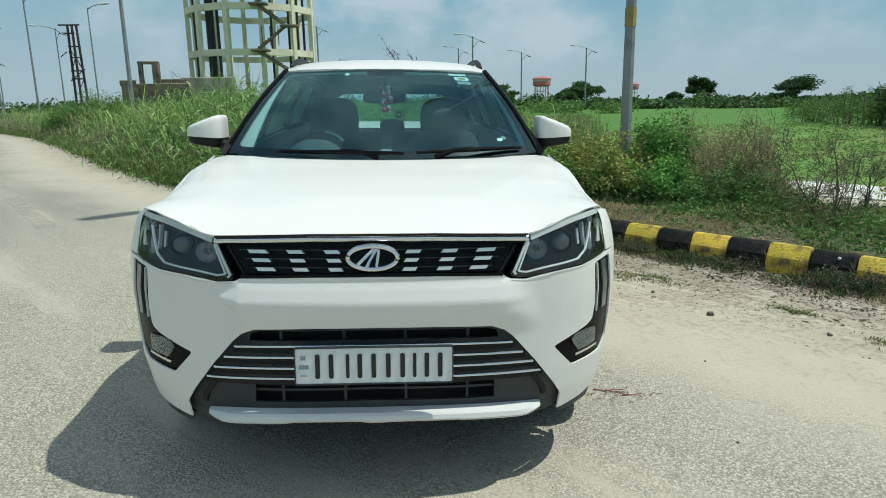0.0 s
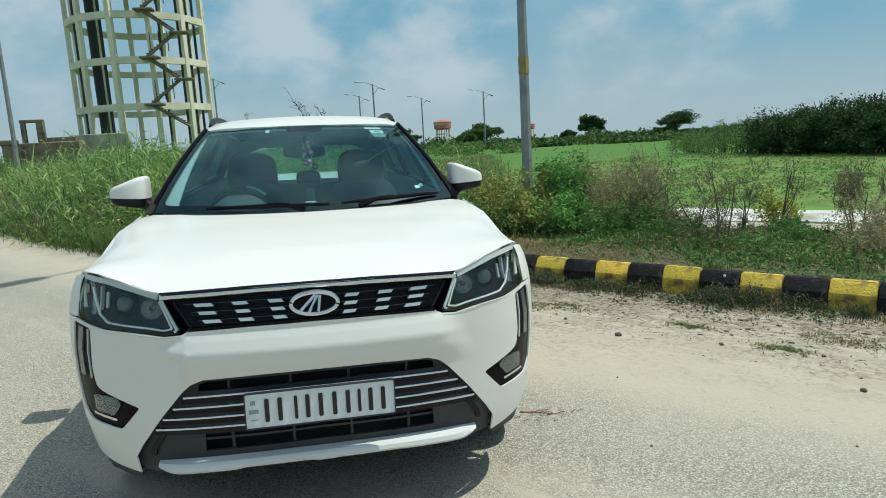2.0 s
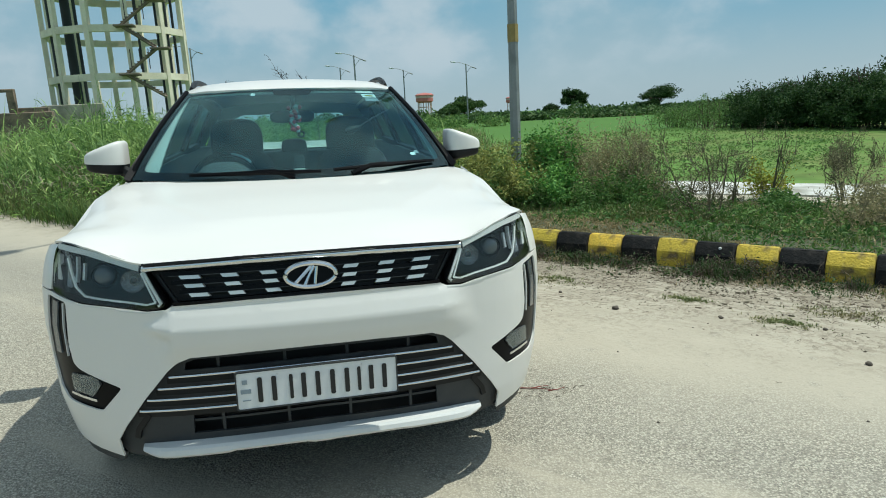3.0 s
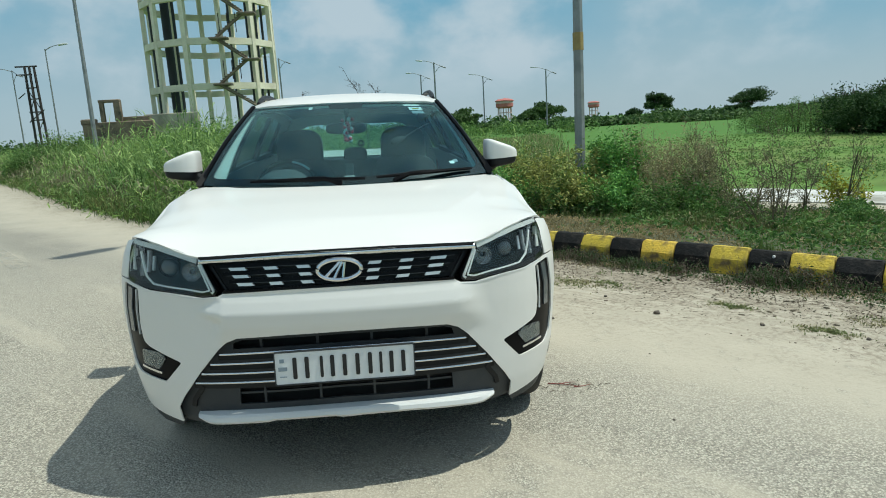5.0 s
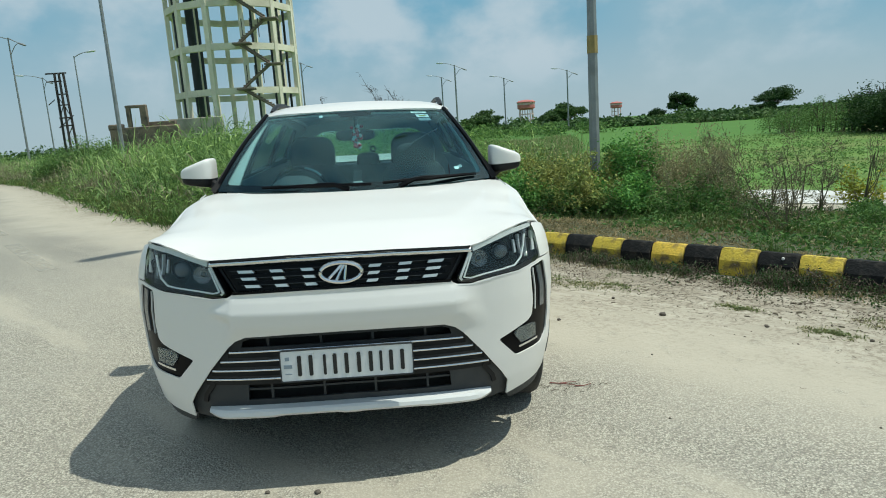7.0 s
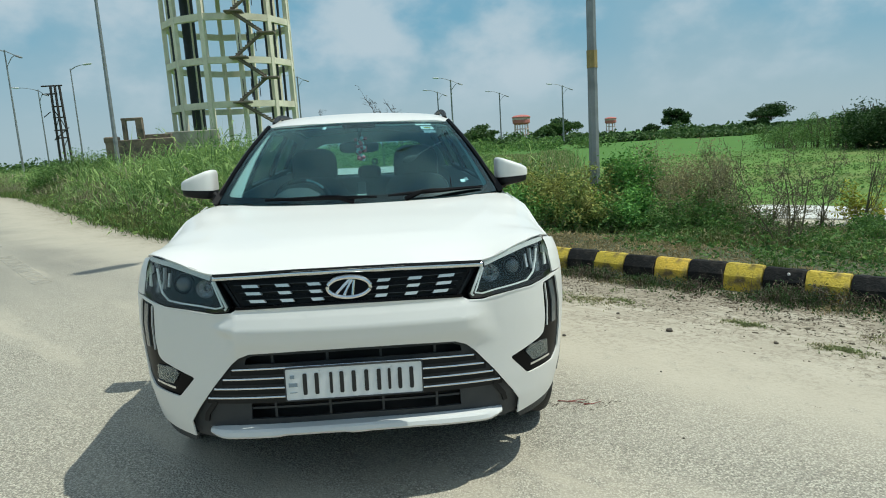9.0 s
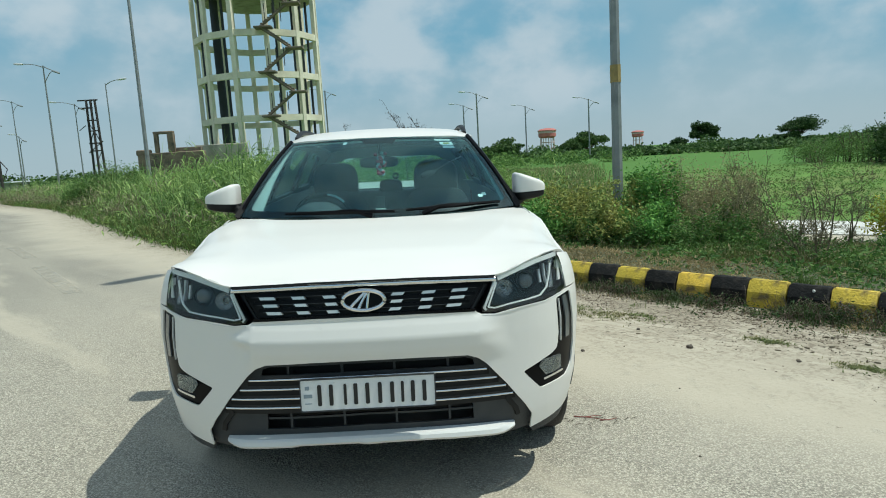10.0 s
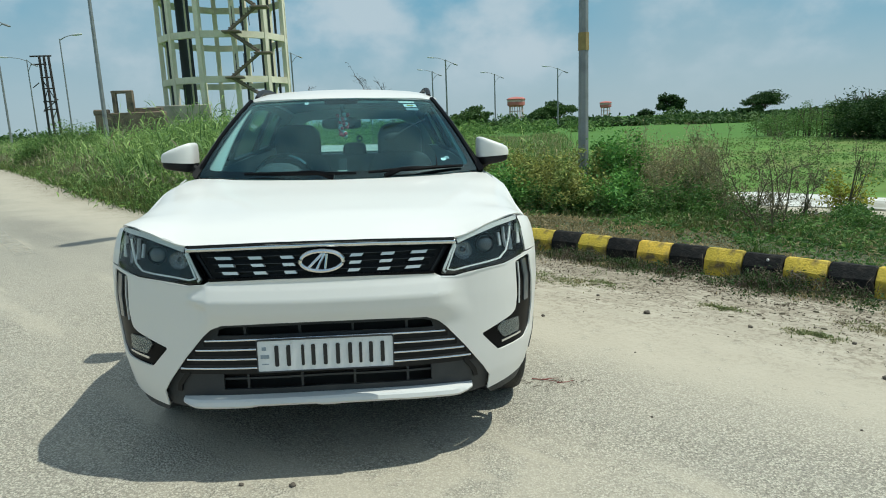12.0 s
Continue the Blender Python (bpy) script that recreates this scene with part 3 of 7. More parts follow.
# the raised verge behind the kerb
VERGE = material("verge_soil", (0.075, 0.085, 0.042), 0.95, vary=0.3, scale=1.2, fine=18, bump=0.6, second=(0.095, 0.092, 0.050))
ls = [-14 + 0.5 * i for i in range(45)]
ss = [-0.10, -0.30, -0.6, -1.2, -2.0, -3.0, -4.2, -5.2]
up = [0.20, 0.20, 0.19, 0.17, 0.13, 0.08, 0.04, -0.03]
verts = []
for l in ls:
    for s, u in zip(ss, up):
        x, y = along(l, s)
        k = min(1.0, max(0.0, (7.5 - l) / 2))
        verts.append((x, y, ground(x, y) - 0.03 + (u + 0.02) * k + 0.015 * noise.noise((x * 2, y * 2, 0))))
faces = [(i * len(ss) + j, (i + 1) * len(ss) + j, (i + 1) * len(ss) + j + 1, i * len(ss) + j + 1) for i in range(len(ls) - 1) for j in range(len(ss) - 1)]
tagged(sheet("verge", verts, faces, VERGE, True), "raised earth verge with patchy dry grass behind the kerb", "verge", kind="structure")

# pale concrete path across the meadow
bm = bmesh.new()
corners = [(-14, -5.1), (-6, -5.15), (-4, -4.95), (-3, -5.1), (-2, -4.9), (-1.2, -5.05), (-0.4, -4.8), (0.3, -4.7), (0.75, -5.0), (1.1, -5.6), (1.1, -6.2), (0.6, -6.5), (-1, -6.4), (-2.2, -6.6), (-4, -6.45), (-14, -6.6)]
top = []
for l, s in corners:
    x, y = along(l, s)
    top.append(bm.verts.new((x, y, ground(x, y) + 0.05)))
bm.faces.new(top)
bmesh.ops.recalc_face_normals(bm, faces=bm.faces[:])
for f in bm.faces:
    if f.normal.z < 0:
        f.normal_flip()
solid("path", shell(bm, 0.12), SLAB, "pale weathered concrete path across the meadow", "path", kind="structure")
# strip of pale bare soil along the near side of the path
BARESOIL = material("bare_soil", (0.46, 0.42, 0.33), 0.95, vary=0.35, scale=2.2, fine=16, bump=0.7, second=(0.27, 0.25, 0.17))
verts = []
for k in range(31):
    l = -6.5 + 0.24 * k
    for j in range(5):
        s = -3.95 - 0.28 * noise.noise((l * 1.1, 3.0, 2.0)) - 1.15 * j / 4
        x, y = along(l, s if k < 30 else -4.6)
        verts.append((x, y, ground(x, y) + (0.012, 0.03, 0.036, 0.034, 0.02)[j]))
tagged(sheet("bare_soil", verts, [(5 * k + j, 5 * k + j + 1, 5 * k + j + 6, 5 * k + j + 5) for k in range(30) for j in range(4)], BARESOIL, True), "pale bare soil along the concrete path", "soil", kind="structure")


# ---------------------------------------------------------------- the car (nose at y = 0, x across, tail at y = 3.97)
LEAN = pose(0, 0, 0, 0, 1.1, 0)                 # the road's cross fall
car = thing("compact_suv", "white compact SUV with black cladding parked on the road", "car", turn=LEAN @ pose(0, 2.0, 0))


def carpart(name, bm, mat, label="", parent=None, smooth=40.0):
    if parent is None:
        bmesh.ops.translate(bm, vec=(0, -2.0, 0), verts=bm.verts[:])
        return part(name, bm, mat, car, label, smooth)
    bmesh.ops.translate(bm, vec=(0, -2.0, 0), verts=bm.verts[:])
    return part(name, bm, mat, parent, label, smooth)


def half(z):
    """Half the body's width at a height."""
    return float(np.interp(z, [0.18, 0.3, 0.45, 0.7, 0.85, 0.90, 0.935, 0.97, 1.0, 1.03, 1.05], [0.82, 0.86, 0.895, 0.912, 0.905, 0.898, 0.888, 0.872, 0.855, 0.83, 0.79]))


def ease(a, lo, hi):
    t = min(1.0, max(0.0, (a - lo) / (hi - lo)))
    return t * t * (3 - 2 * t)


def nose(x, z):
    """How far back the front of the car lies."""
    a = min(abs(x) / half(min(z, 0.90)), 1.0)
    y = 0.02 + 0.12 * a * a + 0.32 * (1 - math.sqrt(max(0.0, 1 - a ** 5))) + 0.2 * max(0.0, z - 0.8)
    band = float(np.interp(z, [0.60, 0.67, 0.72, 0.776, 0.789, 0.806], [0.0, 0.021, 0.026, 0.007, -0.003, 0.003]))
    soft = 0.030 + 0.5 * max(0.0, 0.70 - z) + (0.10 * max(0.0, 1 - abs(z - 0.728) / 0.04) if x < 0 else 0.10)
    y -= band * (1 - ease(abs(x), 0.428, 0.428 + soft))
    return y + 0.10 * max(0.0, 0.36 - z)


def nose_side(y, z):
    """The share of the half width at which the plain nose has come back to y."""
    lo, hi = 0.0, 1.0
    for _ in range(24):
        a = (lo + hi) / 2
        if 0.02 + 0.12 * a * a + 0.32 * (1 - math.sqrt(max(0.0, 1 - a ** 5))) + 0.2 * max(0.0, z - 0.8) < y:
            lo = a
        else:
            hi = a
    return lo


def belt(y):
    """Height at which the body's side turns in to the bonnet or the windows."""
    return float(np.interp(y, [0.2, 0.45, 0.9, 1.3, 2.0, 3.0, 3.6, 4.0], [1.015, 1.025, 1.055, 1.10, 1.115, 1.14, 1.16, 1.16]))


def flank(y, z):
    lift = (belt(y) - 1.03) * ease(z, 0.55, 0.95)
    w = half(z - lift)
    tail = 1 - 0.17 * ease(y, 3.35, 4.0) ** 1.5 - 0.02 * ease(y, 2.2, 3.6)
    return w * tail * (nose_side(y, z) if y < 0.47 else 1.0)


def front(off=0.0):
    return lambda x, z: (x, nose(x, z) + off, z)


def bonnet_z(x, y):
    c = float(np.interp(y, [0.0, 0.05, 0.10, 0.17, 0.25, 0.35, 0.45, 0.7, 0.9, 1.1, 1.35], [0.922, 0.944, 0.957, 0.980, 1.000, 1.014, 1.024, 1.05, 1.066, 1.088, 1.108]))
    a = abs(x)
    crease = 0.004 * math.exp(-((a - 0.60 - 0.02 * y) / 0.05) ** 2) * ease(y, 0.2, 0.45)
    lip = 0.020 * ease(a, 0.5, 0.75) * (1 - ease(y, 0.25, 0.5)) - 0.016 * ease(a, 0.2, 0.5) * (1 - ease(a, 0.55, 0.7)) * (1 - ease(y, 0.08, 0.22))
    return c + lip - 0.016 * (a / 0.8) ** 2 + crease - 0.080 * (a / 0.878) ** 16 * (1 - 0.7 * ease(y, 0.7, 1.15))


fine_x = sorted({round(s * a, 4) for s in (-1, 1) for a in [0.04 * i for i in range(20)] + [0.79, 0.81, 0.83, 0.845, 0.86, 0.87, 0.88, 0.887, 0.893, 0.899, 0.904, 0.908]})
fine_z = [0.22 + 0.025 * i for i in range(34)]


def both(pts):
    """The outline on both sides, from its right half given from the middle outwards (both ends on the middle line)."""
    return pts + [(-x, z) for x, z in reversed(pts) if x > 1e-6]


# bumper skin, with the openings for the fog lamp brackets
edge_out = [(half(z) * 0.9985, z) for z in (0.832, 0.78, 0.72, 0.66, 0.60, 0.54, 0.48, 0.42, 0.37, 0.335)]
bumper_top = [(0, 0.805), (0.20, 0.804), (0.428, 0.797), (0.448, 0.786), (0.505, 0.782), (0.565, 0.792), (0.648, 0.801), (0.72, 0.806), (0.78, 0.819), (0.82, 0.832)]
mouth = [(0.643, 0.280), (0.650, 0.343), (0.622, 0.390), (0.545, 0.492), (0.466, 0.583), (0.432, 0.612), (0.389, 0.629), (0.20, 0.636), (0, 0.638)]
right = bumper_top + edge_out + [(0.80, 0.310), (0.74, 0.298)] + mouth
bracket = rounded([(0.842, 0.822), (0.768, 0.806), (0.778, 0.66), (0.770, 0.600), (0.750, 0.583), (0.614, 0.530), (0.690, 0.446), (0.818, 0.462), (0.850, 0.50), (0.864, 0.60), (0.858, 0.72)], 0.012, 3)
outline = bumper_top + edge_out + [(0.80, 0.310), (0.74, 0.298)] + mouth
outline = outline[:-1] + [(0, 0.638)] + [(-x, z) for x, z in reversed(outline[:-1]) if x > 1e-6]
bumper = carpart("front_bumper", panel(outline, front(), sorted(set(fine_x + [round(s * (0.40 + 0.0125 * i), 4) for i in range(17) for s in (-1, 1)])), [0.22 + 0.0125 * i for i in range(52)], (0, -1, 0), [bracket, [(-x, z) for x, z in bracket]], 0.006), WHITE, "white front bumper with raised middle band")
# dark backing behind all openings of the nose
back_out = both([(0, 0.93), (0.5, 0.92), (0.74, 0.955), (0.775, 0.94), (0.79, 0.80), (0.80, 0.32), (0.62, 0.27), (0, 0.27)])
carpart("nose_frame", panel(back_out, lambda x, z: (x, nose(x, z) + 0.095, z), fine_x[::2], fine_z[::2], (0, -1, 0), thick=0.01), DARK)


def strip(name, pts, w, mat, off, parent=None, label="", thick=0.012, us=None):
    return carpart(name, panel(ribbon(pts, w), front(off), us or fine_x, fine_z[::4], (0, -1, 0), thick=thick), mat, label, parent)


def plate_of(name, outline, mat, off, parent=None, label="", thick=0.01, holes=()):
    return carpart(name, panel(outline, front(off), fine_x, fine_z, (0, -1, 0), holes, thick), mat, label, parent)


# upper grille
grille = plate_of("grille", both([(0, 0.912), (0.30, 0.908), (0.497, 0.902), (0.425, 0.803), (0, 0.811)]), BLACK, 0.042, label="black slatted upper grille")
for z in (0.892, 0.864, 0.836):
    w = 0.40 + 0.05 * (z - 0.83) / 0.06
    strip("slat", [(-w, z), (-0.2, z + 0.002), (0, z + 0.003), (0.2, z + 0.002), (w, z)], 0.012, GLOSS, 0.022, grille)
    # thin grey strip painted in as the reflection along each slat
    strip("slat_glint", [(-w * 0.96, z - 0.0063), (-0.2, z - 0.0045), (0, z - 0.0035), (0.2, z - 0.0045), (w * 0.96, z - 0.0063)], 0.0026, CLAD, 0.018, grille)
for z, xs in ((0.884, (0.368, 0.248, 0.130)), (0.857, (0.357, 0.240, 0.124)), (0.8285, (0.343, 0.231, 0.118))):
    for i, x in enumerate(xs):
        w = (0.030, 0.0245, 0.023)[i] * (1.0 if z > 0.86 else 0.93)
        for s in (-1, 1):
            slant = 0.004 * s
            pts = [(s * x - w + slant, z + 0.0055), (s * x + w + slant, z + 0.0055), (s * x + w - slant, z - 0.0055), (s * x - w - slant, z - 0.0055)]
            plate_of("chrome_tooth", pts, SATIN, 0.004, grille, thick=0.02)
strip("lower_trim", [(-0.425, 0.803), (-0.2, 0.810), (0, 0.812), (0.2, 0.810), (0.425, 0.803)], 0.010, GLOSS, 0.0, grille)
for s in (-1, 1):
    strip("end_trim", [(s * 0.468, 0.895), (s * 0.412, 0.806)], 0.007, LAMPDARK, 0.012, grille)
bar = [(0, 0.926), (0.2, 0.925), (0.40, 0.919), (0.508, 0.914)]
bar_line = [(p[0], nose(*p) + 0.006, p[1]) for p in [(x, float(np.interp(abs(x), [q[0] for q in bar], [q[1] for q in bar]))) for x in np.linspace(-0.508, 0.508, 31)]]
carpart("chrome_bar", tube(bar_line, 0.0118, 10), CHROME, "chrome bar along the top of the grille", grille)
strip("bonnet_gap_seal", [(-x, z + 0.0145) for x, z in reversed(bar[1:])] + [(x, z + 0.0145) for x, z in bar], 0.008, BLACK, -0.012, grille)
# oval badge: plain ring with slanting bars
ring = [(0.086 * math.cos(math.tau * k / 40), 0.868 + 0.0435 * math.sin(math.tau * k / 40)) for k in range(40)]
inner = [(0.070 * math.cos(math.tau * k / 40), 0.868 + 0.031 * math.sin(math.tau * k / 40)) for k in range(40)]
badge = carpart("badge", tube([(0.079 * math.cos(t), nose(0, 0.868) - 0.004, 0.868 + 0.038 * math.sin(t)) for t in np.linspace(0, math.tau, 49)], 0.0085, 8, False), CHROME, "oval chrome badge on the grille", grille)
plate_of("badge_field", [(x * 0.98, z) for x, z in ring], GLOSS, 0.0, badge, thick=0.01)
for a, b, w in (((-0.048, 0.846), (0.004, 0.896), 0.011), ((-0.020, 0.839), (0.012, 0.895), 0.011), ((0.012, 0.839), (0.020, 0.893), 0.009)):
    carpart("badge_bar", tube([(a[0], nose(*a) - 0.003, a[1]), (b[0], nose(*b) - 0.003, b[1])], w * 0.55, 6), CHROME, "", badge)

# headlamps
LAMP = [(0.772, 0.993), (0.683, 0.980), (0.596, 0.956), (0.517, 0.928), (0.503, 0.915), (0.471, 0.846), (0.447, 0.804), (0.456, 0.790), (0.505, 0.787), (0.565, 0.797), (0.648, 0.806), (0.716, 0.811), (0.78, 0.825), (0.815, 0.837), (0.817, 0.86), (0.808, 0.93), (0.793, 0.970)]
LAMP = rounded(LAMP, 0.012, 3)


def inset(pts, k):
    c = sum((Vector(p) for p in pts), Vector((0, 0))) / len(pts)
    return [tuple(c + (Vector(p) - c) * k) for p in pts]


for s in (-1, 1):
    o = [(s * x, z) for x, z in LAMP]
    lamp = plate_of("headlamp", o, LAMPDARK, 0.055, label="dark clear-lens projector headlamp", thick=0.01, holes=())
    wall = bmesh.new()
    a = [wall.verts.new((x, nose(x, z) + 0.002, z)) for x, z in o]
    b = [wall.verts.new((x, nose(x, z) + 0.056, z)) for x, z in inset(o, 0.985)]
    for i in range(len(a)):
        wall.faces.new((a[i - 1], a[i], b[i], b[i - 1]))
    bmesh.ops.recalc_face_normals(wall, faces=wall.faces[:])
    carpart("rim", wall, BLACK, "", lamp)
    strip("lower_lip", [(s * x, z - 0.004) for x, z in ((0.800, 0.828), (0.716, 0.808), (0.648, 0.803), (0.600, 0.798), (0.585, 0.792), (0.505, 0.784), (0.452, 0.788))], 0.005, SILVER, -0.002, lamp, "pale lip under the lens", 0.006)
    lens = plate_of("lens", inset(o, 0.992), LENS, -0.001, lamp, "clear lens", 0.003)
    lens.visible_shadow = False
    strip("brow", [(s * x, z - 0.010) for x, z in ((0.782, 0.991), (0.683, 0.975), (0.596, 0.950), (0.520, 0.925))], 0.018, SILVER, 0.004, lamp, "grey trim along the upper edge", 0.006)
    strip("inner_trim", [(s * x, z) for x, z in ((0.511, 0.912), (0.482, 0.850), (0.461, 0.806), (0.470, 0.798))], 0.009, SILVER, 0.004, lamp, "", 0.006)
    strip("light_line", [(s * x, z) for x, z in ((0.752, 0.945), (0.744, 0.90), (0.730, 0.855), (0.700, 0.828), (0.648, 0.821), (0.565, 0.812), (0.505, 0.802), (0.478, 0.808))], 0.0055, LIGHTBAR, 0.010, lamp, "", 0.006)
    strip("inner_light_line", [(s * x, z) for x, z in ((0.478, 0.808), (0.506, 0.876), (0.516, 0.900))], 0.0055, LIGHTBAR, 0.010, lamp, "", 0.006)
    bowl = lathe([(0.036, 0.030), (0.030, 0.016), (0.018, 0.006), (0.008, 0.004)], 12, "y", (s * 0.545, nose(0.545, 0.872) + 0.052, 0.872))
    carpart("bowl_mirror", bowl, FACETS, "bright faceted reflector bowl", lamp, 5)
    for x0, z0, x1, z1, w in ((0.702, 0.925, 0.708, 0.872, 0.008),):
        strip("reflector_blade", [(s * x0, z0), (s * x1, z1)], w, PRISM, 0.034, lamp, "", 0.008)
    strip("side_lamp", [(s * 0.758, 0.965), (s * 0.750, 0.91), (s * 0.756, 0.85)], 0.017, FACETS, 0.022, lamp, "pale upright side lamp")
    strip("side_lamp", [(s * 0.725, 0.945), (s * 0.728, 0.90), (s * 0.735, 0.865)], 0.006, PRISM, 0.030, lamp)
    strip("corner_trim", [(s * 0.792, 0.95), (s * 0.795, 0.87)], 0.012, SILVER, 0.020, lamp)
    for x, z, r, mat, nm in ((0.640, 0.885, 0.033, BULB, "projector"), (0.545, 0.872, 0.010, BULB, "reflector_bulb")):
        y = nose(x, z) + 0.052
        carpart(nm, lathe([(r * 1.28, 0.0), (r * 1.28, 0.016), (r * 1.1, 0.018), (r * 1.02, 0.010)], 28, "y", (s * x, y, z)), SATIN if nm != "projector" else LAMPDARK, "", lamp)
        carpart(nm + "_glass", lathe([(r, 0.004)] + [(r * math.cos(t), 0.006 + r * 0.55 * math.sin(t)) for t in (0.3, 0.7, 1.1, 1.4)] + [(0.0, 0.006 + r * 0.56)], 24, "y", (s * x, y, z)), mat, "", lamp)

# fog lamp brackets with daytime strip
for s in (-1, 1):
    o = [(s * x, z) for x, z in bracket]
    br = plate_of("fog_lamp_bracket", o, GLOSS, 0.012, label="gloss black bracket with fog lamp and daytime light strip", thick=0.012)
    quad = rounded([(s * 0.79, 0.562), (s * 0.705, 0.562), (s * 0.683, 0.538), (s * 0.716, 0.492), (s * 0.792, 0.502)], 0.008, 2)
    fog = plate_of("fog_lamp", quad, FOG, 0.006, br, "rectangular fog lamp", 0.006)
    lens = plate_of("fog_lens", inset(quad, 0.99), LENS, -0.004, fog, "", 0.003)
    lens.visible_shadow = False
    strip("fog_trim", [(s * 0.706, 0.478), (s * 0.80, 0.490)], 0.009, CHROME, 0.004, br)
    strip("bracket_edge", [(s * 0.625, 0.535), (s * 0.752, 0.590), (s * 0.775, 0.62)], 0.006, CHROME, 0.006, br)
    drl = strip("daytime_strip", [(s * 0.812, 0.805), (s * 0.828, 0.72), (s * 0.828, 0.625)], 0.022, DRL, 0.004, br, "grey daytime light strip", 0.01)
    strip("strip_line", [(s * 0.783, 0.80), (s * 0.792, 0.72), (s * 0.792, 0.62)], 0.0035, SILVER, 0.004, br)

# lower grille
low = plate_of("lower_grille", both([(0, 0.637), (0.20, 0.635), (0.389, 0.628), (0.432, 0.611), (0.465, 0.582), (0.544, 0.491), (0.621, 0.389), (0.649, 0.343), (0.642, 0.280), (0.575, 0.272), (0, 0.292)]), CLAD, 0.030,
               label="dark trapezoid lower grille with chrome strips", holes=[both([(0, 0.617), (0.38, 0.612), (0.412, 0.600), (0.418, 0.576), (0, 0.583)]), both([(0, 0.450), (0.404, 0.442), (0.408, 0.356), (0, 0.366)])])
for w, z, zc in ((0.462, 0.564, 0.572), (0.500, 0.525, 0.533), (0.538, 0.487, 0.494), (0.566, 0.450, 0.458)):
    line = [(x, nose(x, z) + 0.004, z + (zc - z) * (1 - (x / w) ** 2)) for x in np.linspace(-w, w, 25)]
    carpart("chrome_strip", tube(line, 0.0046, 8), CHROME, "", low)
    strip("slat", [(-w - 0.012, z - 0.019), (0, zc - 0.019), (w + 0.012, z - 0.019)], 0.020, BLACK, 0.022, low)
for x in (-0.312, -0.102, 0.102, 0.312):
    strip("upright", [(x, 0.620), (x, 0.575)], 0.009, CLAD, 0.040, low)
    strip("upright", [(x, 0.455), (x, 0.350)], 0.009, CLAD, 0.036, low)
strip("cross_bar", [(-0.41, 0.399), (0, 0.408), (0.41, 0.399)], 0.008, CLAD, 0.036, low)
for s in (-1, 1):
    strip("side_fin", [(s * 0.545, 0.430), (s * 0.585, 0.375), (s * 0.592, 0.345)], 0.018, BLACK, 0.020, low)

# silver skid lip: a faceted bar along the chin
bm = bmesh.new()
secs = []
for x in np.linspace(-0.575, 0.575, 47):
    a = abs(x) / 0.575
    zt, zb = 0.336 - 0.018 * a ** 2, 0.300 - 0.018 * a ** 2 - 0.005 * (ease(a, 0.50, 0.53) - ease(a, 0.06, 0.09)) * (1 if x < 0 else 0.4)
    if a > 0.93:
        zb += 0.018 * (a - 0.93) / 0.07
    y = nose(x, 0.34) - 0.018
    if a > 0.86:
        y += 0.02 * (a - 0.86) / 0.14
    secs.append([bm.verts.new(p) for p in ((x, y + 0.06, zt + 0.006), (x, y + 0.012, zt), (x, y + 0.004, zt - 0.008), (x, y, zb + 0.012), (x, y + 0.012, zb), (x, y + 0.10, zb + 0.012))])
for a, b in zip(secs, secs[1:]):
    for k in range(6):
        bm.faces.new((a[k - 1], a[k], b[k], b[k - 1]))
bm.faces.new(secs[0]), bm.faces.new(secs[-1][::-1])
bmesh.ops.recalc_face_normals(bm, faces=bm.faces[:])
carpart("skid_lip", bm, SILVER, "silver skid lip under the grille", smooth=25)
# black chin at the corners
for s in (-1, 1):
    o = [(s * x, z) for x, z in ((0.640, 0.286), (0.74, 0.302), (0.80, 0.314), (0.865, 0.338), (0.858, 0.285), (0.80, 0.252), (0.66, 0.245))]
    plate_of("chin_corner", o, CLAD, 0.022, label="dark plastic chin corner", thick=0.012)
for s in (-1, 1):
    carpart("inner_wing", block((0.02, 0.26, 0.58), (s * 0.775, 0.375, 0.63), 0.004, 1), DARK)
carpart("underbody", block((1.44, 3.3, 0.16), (0, 2.0, 0.29), 0.03), DARK)

# number plate with its raised marks
pl = rounded([(-0.255, 0.574), (0.255, 0.574), (0.255, 0.4535), (-0.255, 0.4535)], 0.008, 3)
flat_on = lambda off: (lambda x, z: (x, -0.004 + off + 0.05 * (z - 0.4535) * 0.6, z))
plate = carpart("number_plate", panel(pl, flat_on(0.0), [-0.1, 0.1], [0.5], (0, -1, 0), thick=0.012), PLATE, "white number plate in a thin frame")
carpart("plate_frame", panel(rounded([(-0.259, 0.578), (0.259, 0.578), (0.259, 0.4495), (-0.259, 0.4495)], 0.009, 3), flat_on(-0.003), [-0.1, 0.1], [0.5], (0, -1, 0), [rounded([(-0.2545, 0.5735), (0.2545, 0.5735), (0.2545, 0.454), (-0.2545, 0.454)], 0.006, 3)], 0.012), CLAD, "", plate)
x = -0.196
for w, gap in ((0.024, 0.020), (0.024, 0.036), (0.011, 0.022), (0.024, 0.020), (0.026, 0.021), (0.027, 0.021), (0.024, 0.022), (0.011, 0.022), (0.024, 0.020), (0.024, 0.0)):
    c, b = x + w / 2, min(w, 0.015) / 2
    carpart("plate_mark", panel(rounded([(c - b, 0.554), (c + b, 0.554), (c + b, 0.472), (c - b, 0.472)], 0.005, 2), flat_on(-0.0035), [-1.0], [-1.0], (0, -1, 0), thick=0.003), INK, "", plate)
    x += w + gap
